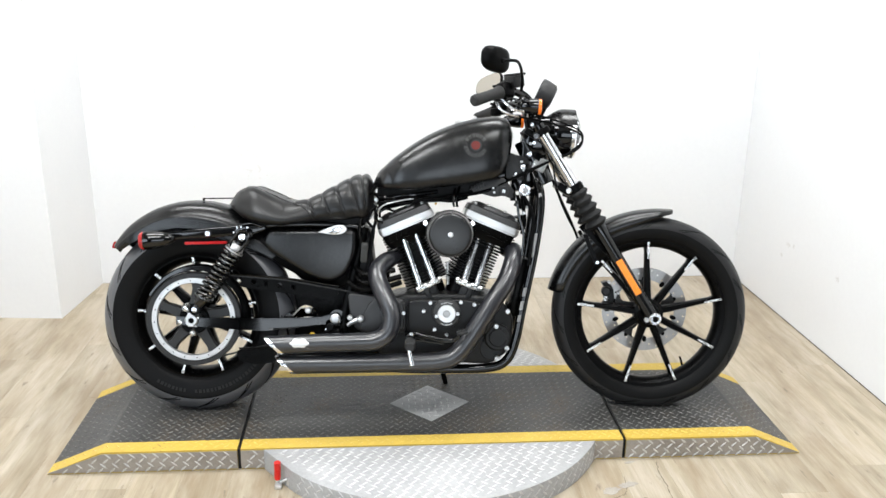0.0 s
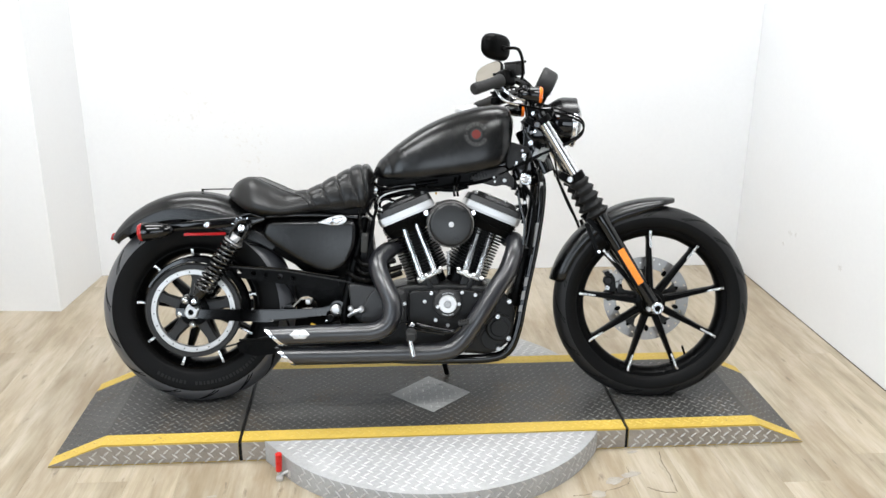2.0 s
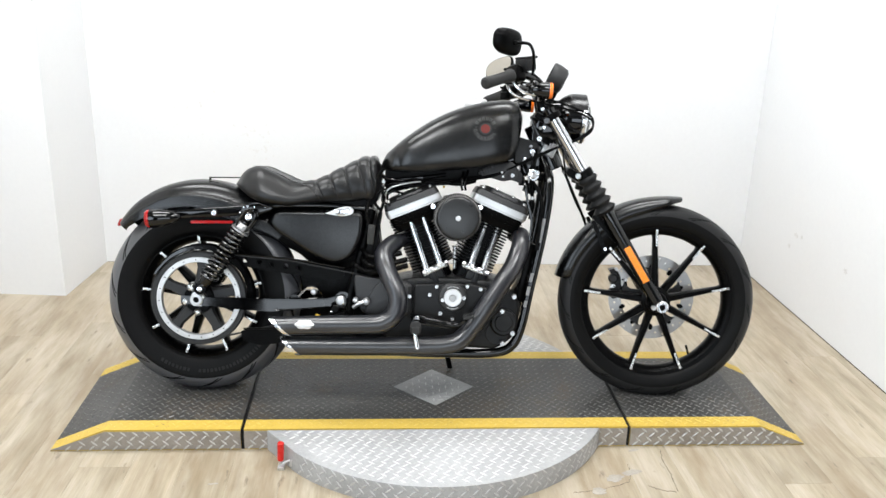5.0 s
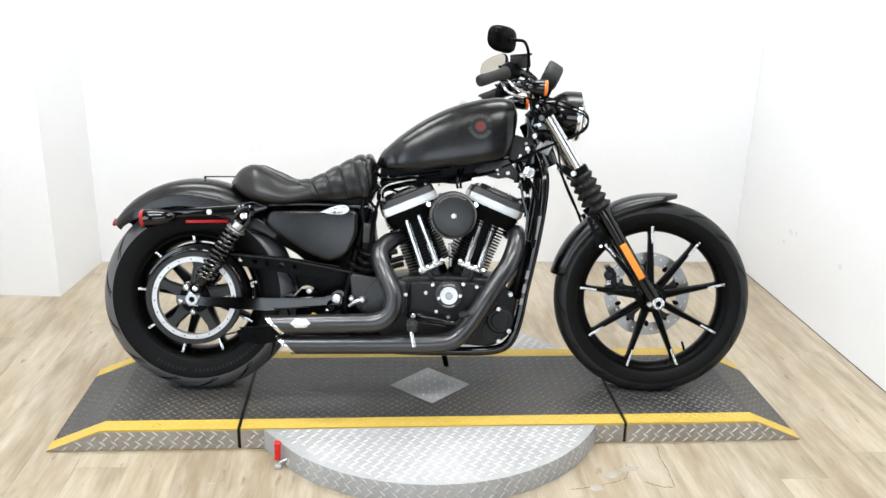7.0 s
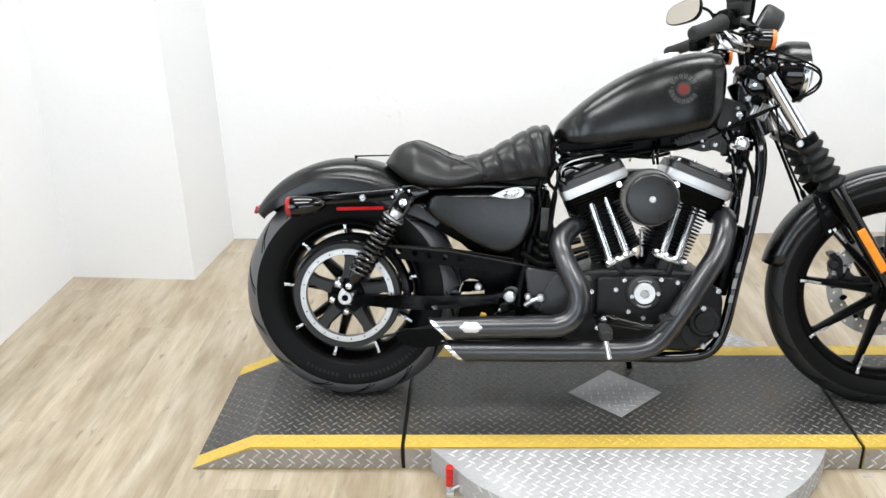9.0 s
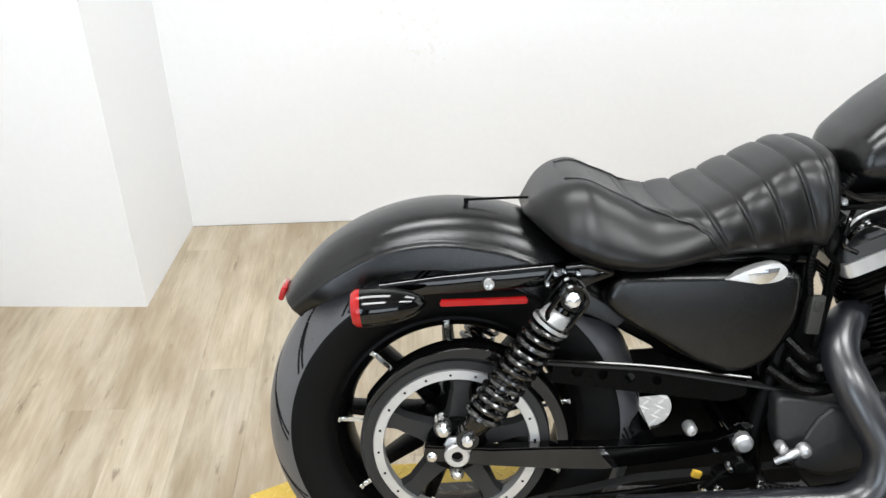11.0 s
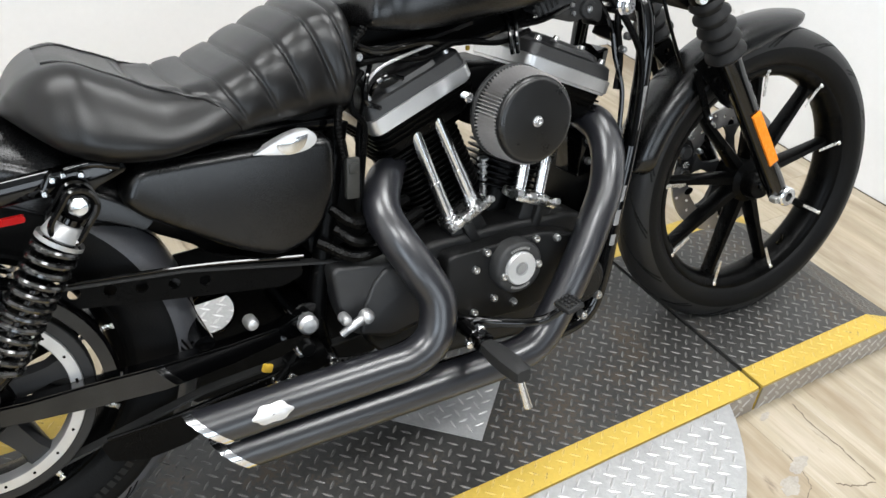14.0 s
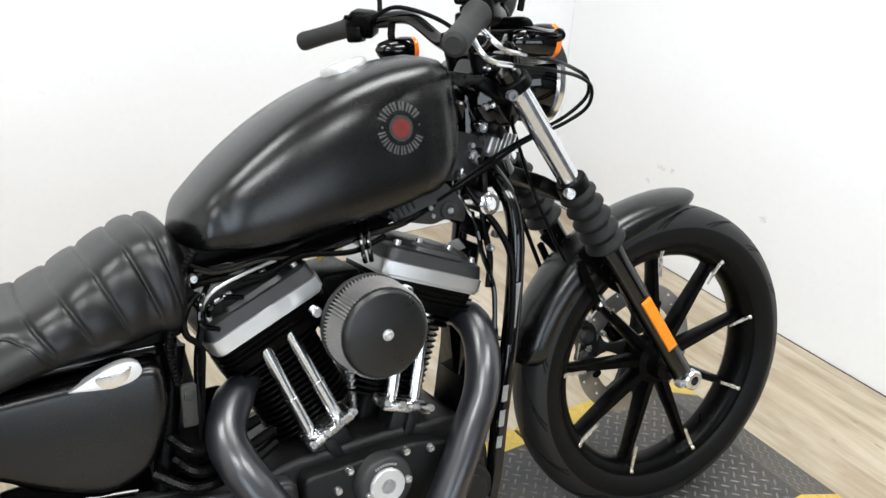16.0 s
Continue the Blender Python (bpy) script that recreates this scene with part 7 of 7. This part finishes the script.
slab(bm, rounded([(0.60, 0.752), (0.66, 0.765), (1.0, 0.80), (1.02, 0.765), (0.95, 0.738), (0.9, 0.722), (0.84, 0.708), (0.76, 0.702), (0.68, 0.712), (0.60, 0.72)], 0.006), 0.045, -0.045)
part("tank_tunnel", bm, BLACK_SATIN, bike)
bm = bmesh.new()
block(bm, (0.83, 0.0, 0.62), (0.07, 0.12, 0.1), bevel=0.01)
part("intake", bm, BLACK_SATIN, bike, "black intake between the cylinders")
bm = bmesh.new()
block(bm, (0.795, -0.06, 0.7), (0.007, 0.006, 0.008), bevel=0.002)
part("yellow_clip", bm, YELLOW_CLIP, bike, "small yellow clip")
for x, z in ((0.391, 0.271),):
    bm = bmesh.new()
    block(bm, (x, -0.128, z), (0.017, 0.008, 0.014), (0, 20, 0), 0.003)
    part("yellow_tag", bm, YELLOW_CLIP, bike, "small yellow tag on a cable")
# rear linkage parts behind the pipes
bm = bmesh.new()
block(bm, (0.455, -0.125, 0.265), (0.065, 0.04, 0.036), (0, -18, 0), 0.006)
tube(bm, [(0.40, -0.135, 0.245), (0.43, -0.135, 0.275), (0.45, -0.135, 0.295)], 0.006, 8)
rod(bm, (0.45, -0.14, 0.30), (0.45, -0.16, 0.30), 0.012, 16, edge=0.002)
part("master_cylinder", bm, BLACK_SATIN, bike, "black rear brake master cylinder")
bm = bmesh.new()
tube(bm, [(0.48, -0.14, 0.262), (0.56, -0.15, 0.254), (0.62, -0.15, 0.262), (0.66, -0.15, 0.268)], 0.004, 8)
part("brake_line", bm, BLACK_SATIN, bike)
# connector box and ribbed loom below the seat
bm = bmesh.new()
block(bm, (0.56, -0.11, 0.54), (0.022, 0.012, 0.064), (0, 4, 0), 0.003)
block(bm, (0.561, -0.117, 0.557), (0.014, 0.003, 0.016), (0, 4, 0), 0.001)
part("connector_box", bm, CONNECTOR, bike, "dark grey plastic electrical connector")
bm = bmesh.new()
loom = spline([(0.6, -0.098, 0.757), (0.57, -0.1, 0.72), (0.556, -0.104, 0.672), (0.545, -0.106, 0.622), (0.549, -0.108, 0.572)], 16)
tube(bm, loom, [0.0068 if i % 2 else 0.0056 for i in range(len(loom))], 10, steps=1)
part("wiring_loom", bm, BLACK_SATIN, bike, "black ribbed wiring loom")
for x, y, z, r in ((0.402, -0.135, 0.243, 0.0085), (0.424, -0.137, 0.251, 0.0085), (0.492, -0.14, 0.261, 0.0085), (0.44, -0.14, 0.29, 0.007)):
    bm = bmesh.new()
    lathe(bm, [(0, -0.01), (r * 0.8, -0.009), (r, -0.005), (r, 0.008)], (x, y, z), (0, 1, 0), 14)
    part("linkage_bolt", bm, CHROME, bike, "chrome linkage bolt")
bm = bmesh.new()
tube(bm, [(0.508, -0.15, 0.305), (0.525, -0.155, 0.318), (0.545, -0.153, 0.325)], [0.006, 0.0075, 0.008], 10)
lathe(bm, [(0, -0.012), (0.008, -0.01), (0.0125, -0.004), (0.0125, 0.006), (0, 0.01)], (0.55, -0.153, 0.326), (0, 1, 0), 16)
part("linkage_arm", bm, SATIN_METAL, bike, "bright linkage arm")
bm = bmesh.new()
for k in range(8):
    c = Vector((0.49 + 0.0085 * k, -0.15, 0.252))
    rod(bm, c, c + Vector((0.004, 0, 0)), 0.0085, 12)
part("linkage_boot", bm, BOOT_RUBBER, bike, "ribbed rubber boot")


# ---- floor planks, laid last ----
PW, PL = 0.152, 1.22
plank_mesh = {}
row_x = X0 - 0.02
col = 0
rng = random.Random(5)


def plank_data(w, length):
    key = (round(w, 3), round(length, 3))
    if key not in plank_mesh:
        b = bmesh.new()
        block(b, (0, 0, -0.0025), (w - 0.0003, length - 0.0003, 0.005))
        b.faces.ensure_lookup_table()
        up = [e for e in b.edges if all(v.co.z > -0.0001 for v in e.verts)]
        bmesh.ops.bevel(b, geom=up, offset=0.0004, segments=1, affect="EDGES")
        me = bpy.data.meshes.new("plank")
        b.to_mesh(me)
        b.free()
        me.materials.append(WOOD)
        plank_mesh[key] = me
    return plank_mesh[key]


while row_x < X1 + 0.05:
    y = Y0 - 0.02 - (col * 0.437 % 1.0) * PL * 0.9
    while y < Y1:
        a, b_ = max(y, Y0 - 0.02), min(y + PL, Y1 - 0.002)
        if Y1 - b_ < 0.05:
            b_ = Y1 - 0.002
        if b_ - a > 0.03:
            ob = new("plank", plank_data(PW, b_ - a))
            ob.parent = floor
            ob.matrix_world = pose(row_x + PW / 2, (a + b_) / 2, 0)
        y += PL
    row_x += PW
    col += 1

# cracked and scuffed boards beside the turntable
for line, wd in (([(1.47, -0.645), (1.478, -0.56), (1.476, -0.487), (1.488, -0.42)], 0.0035), ([(1.155, -0.647), (1.22, -0.638), (1.292, -0.615), (1.335, -0.596)], 0.003),
                 ([(1.39, -0.614), (1.42, -0.637), (1.466, -0.65)], 0.0045), ([(1.36, -0.5), (1.352, -0.56), (1.335, -0.596)], 0.0025)):
    bm = bmesh.new()
    pts = spline([(x, y, 0.0) for x, y in line], 8)
    rng = random.Random(int(line[0][0] * 1000))
    rings = []
    for i, p in enumerate(pts):
        q = pts[min(i + 1, len(pts) - 1)] - pts[max(i - 1, 0)]
        w = wd * rng.uniform(0.25, 1.0) * (0.3 if i in (0, len(pts) - 1) else 1)
        sx, sy = -q[1], q[0]
        k = w / max(math.hypot(sx, sy), 1e-6)
        jx, jy = rng.uniform(-0.002, 0.002), rng.uniform(-0.002, 0.002)
        rings.append([(p[0] + jx + sx * k * o, p[1] + jy + sy * k * o, z) for o, z in ((-0.5, 0.0002), (-0.5, 0.0006), (0.5, 0.0006), (0.5, 0.0002))])
    loft(bm, rings)
    part("floor_crack", bm, CRACK, floor, smooth=False)
for x, y, r in ((1.3, -0.575, 0.035), (1.36, -0.545, 0.03), (1.235, -0.64, 0.028), (1.4, -0.42, 0.016), (1.63, -0.75, 0.014), (0.1, -0.58, 0.012)):
    bm = bmesh.new()
    rng = random.Random(int(x * 1000))
    rim = [r * (0.75 + 0.25 * math.sin(2.0 * k * math.pi / 11 + x * 9) + rng.uniform(-0.15, 0.15)) for k in range(22)]
    ring = [(x + rim[k] * math.cos(k * math.pi / 11) * 1.3, y + rim[k] * math.sin(k * math.pi / 11) * 0.6) for k in range(22)]
    loft(bm, [[(a, b, z) for a, b in ring] for z in (0.0002, 0.0007)])
    part("floor_scuff", bm, SCUFF, floor, "grey worn patch on the boards", smooth=False)
for y, z, r in ((0.36, 0.334, 0.02), (0.8, 0.344, 0.022), (0.75, 0.351, 0.014), (0.85, 0.28, 0.016)):
    bm = bmesh.new()
    rng = random.Random(int(y * 1000))
    rim = [r * rng.uniform(0.3, 1.1) for k in range(20)]
    loft(bm, [[(px, y + rim[k] * math.cos(k * math.pi / 10), z + rim[k] * math.sin(k * math.pi / 10) * 0.8) for k in range(20)] for px in (X1 + 0.0005, X1 - 0.0006)])
    part("wall_smudge", bm, SMUDGE, wall_panel, "faint grey smudge", smooth=False)
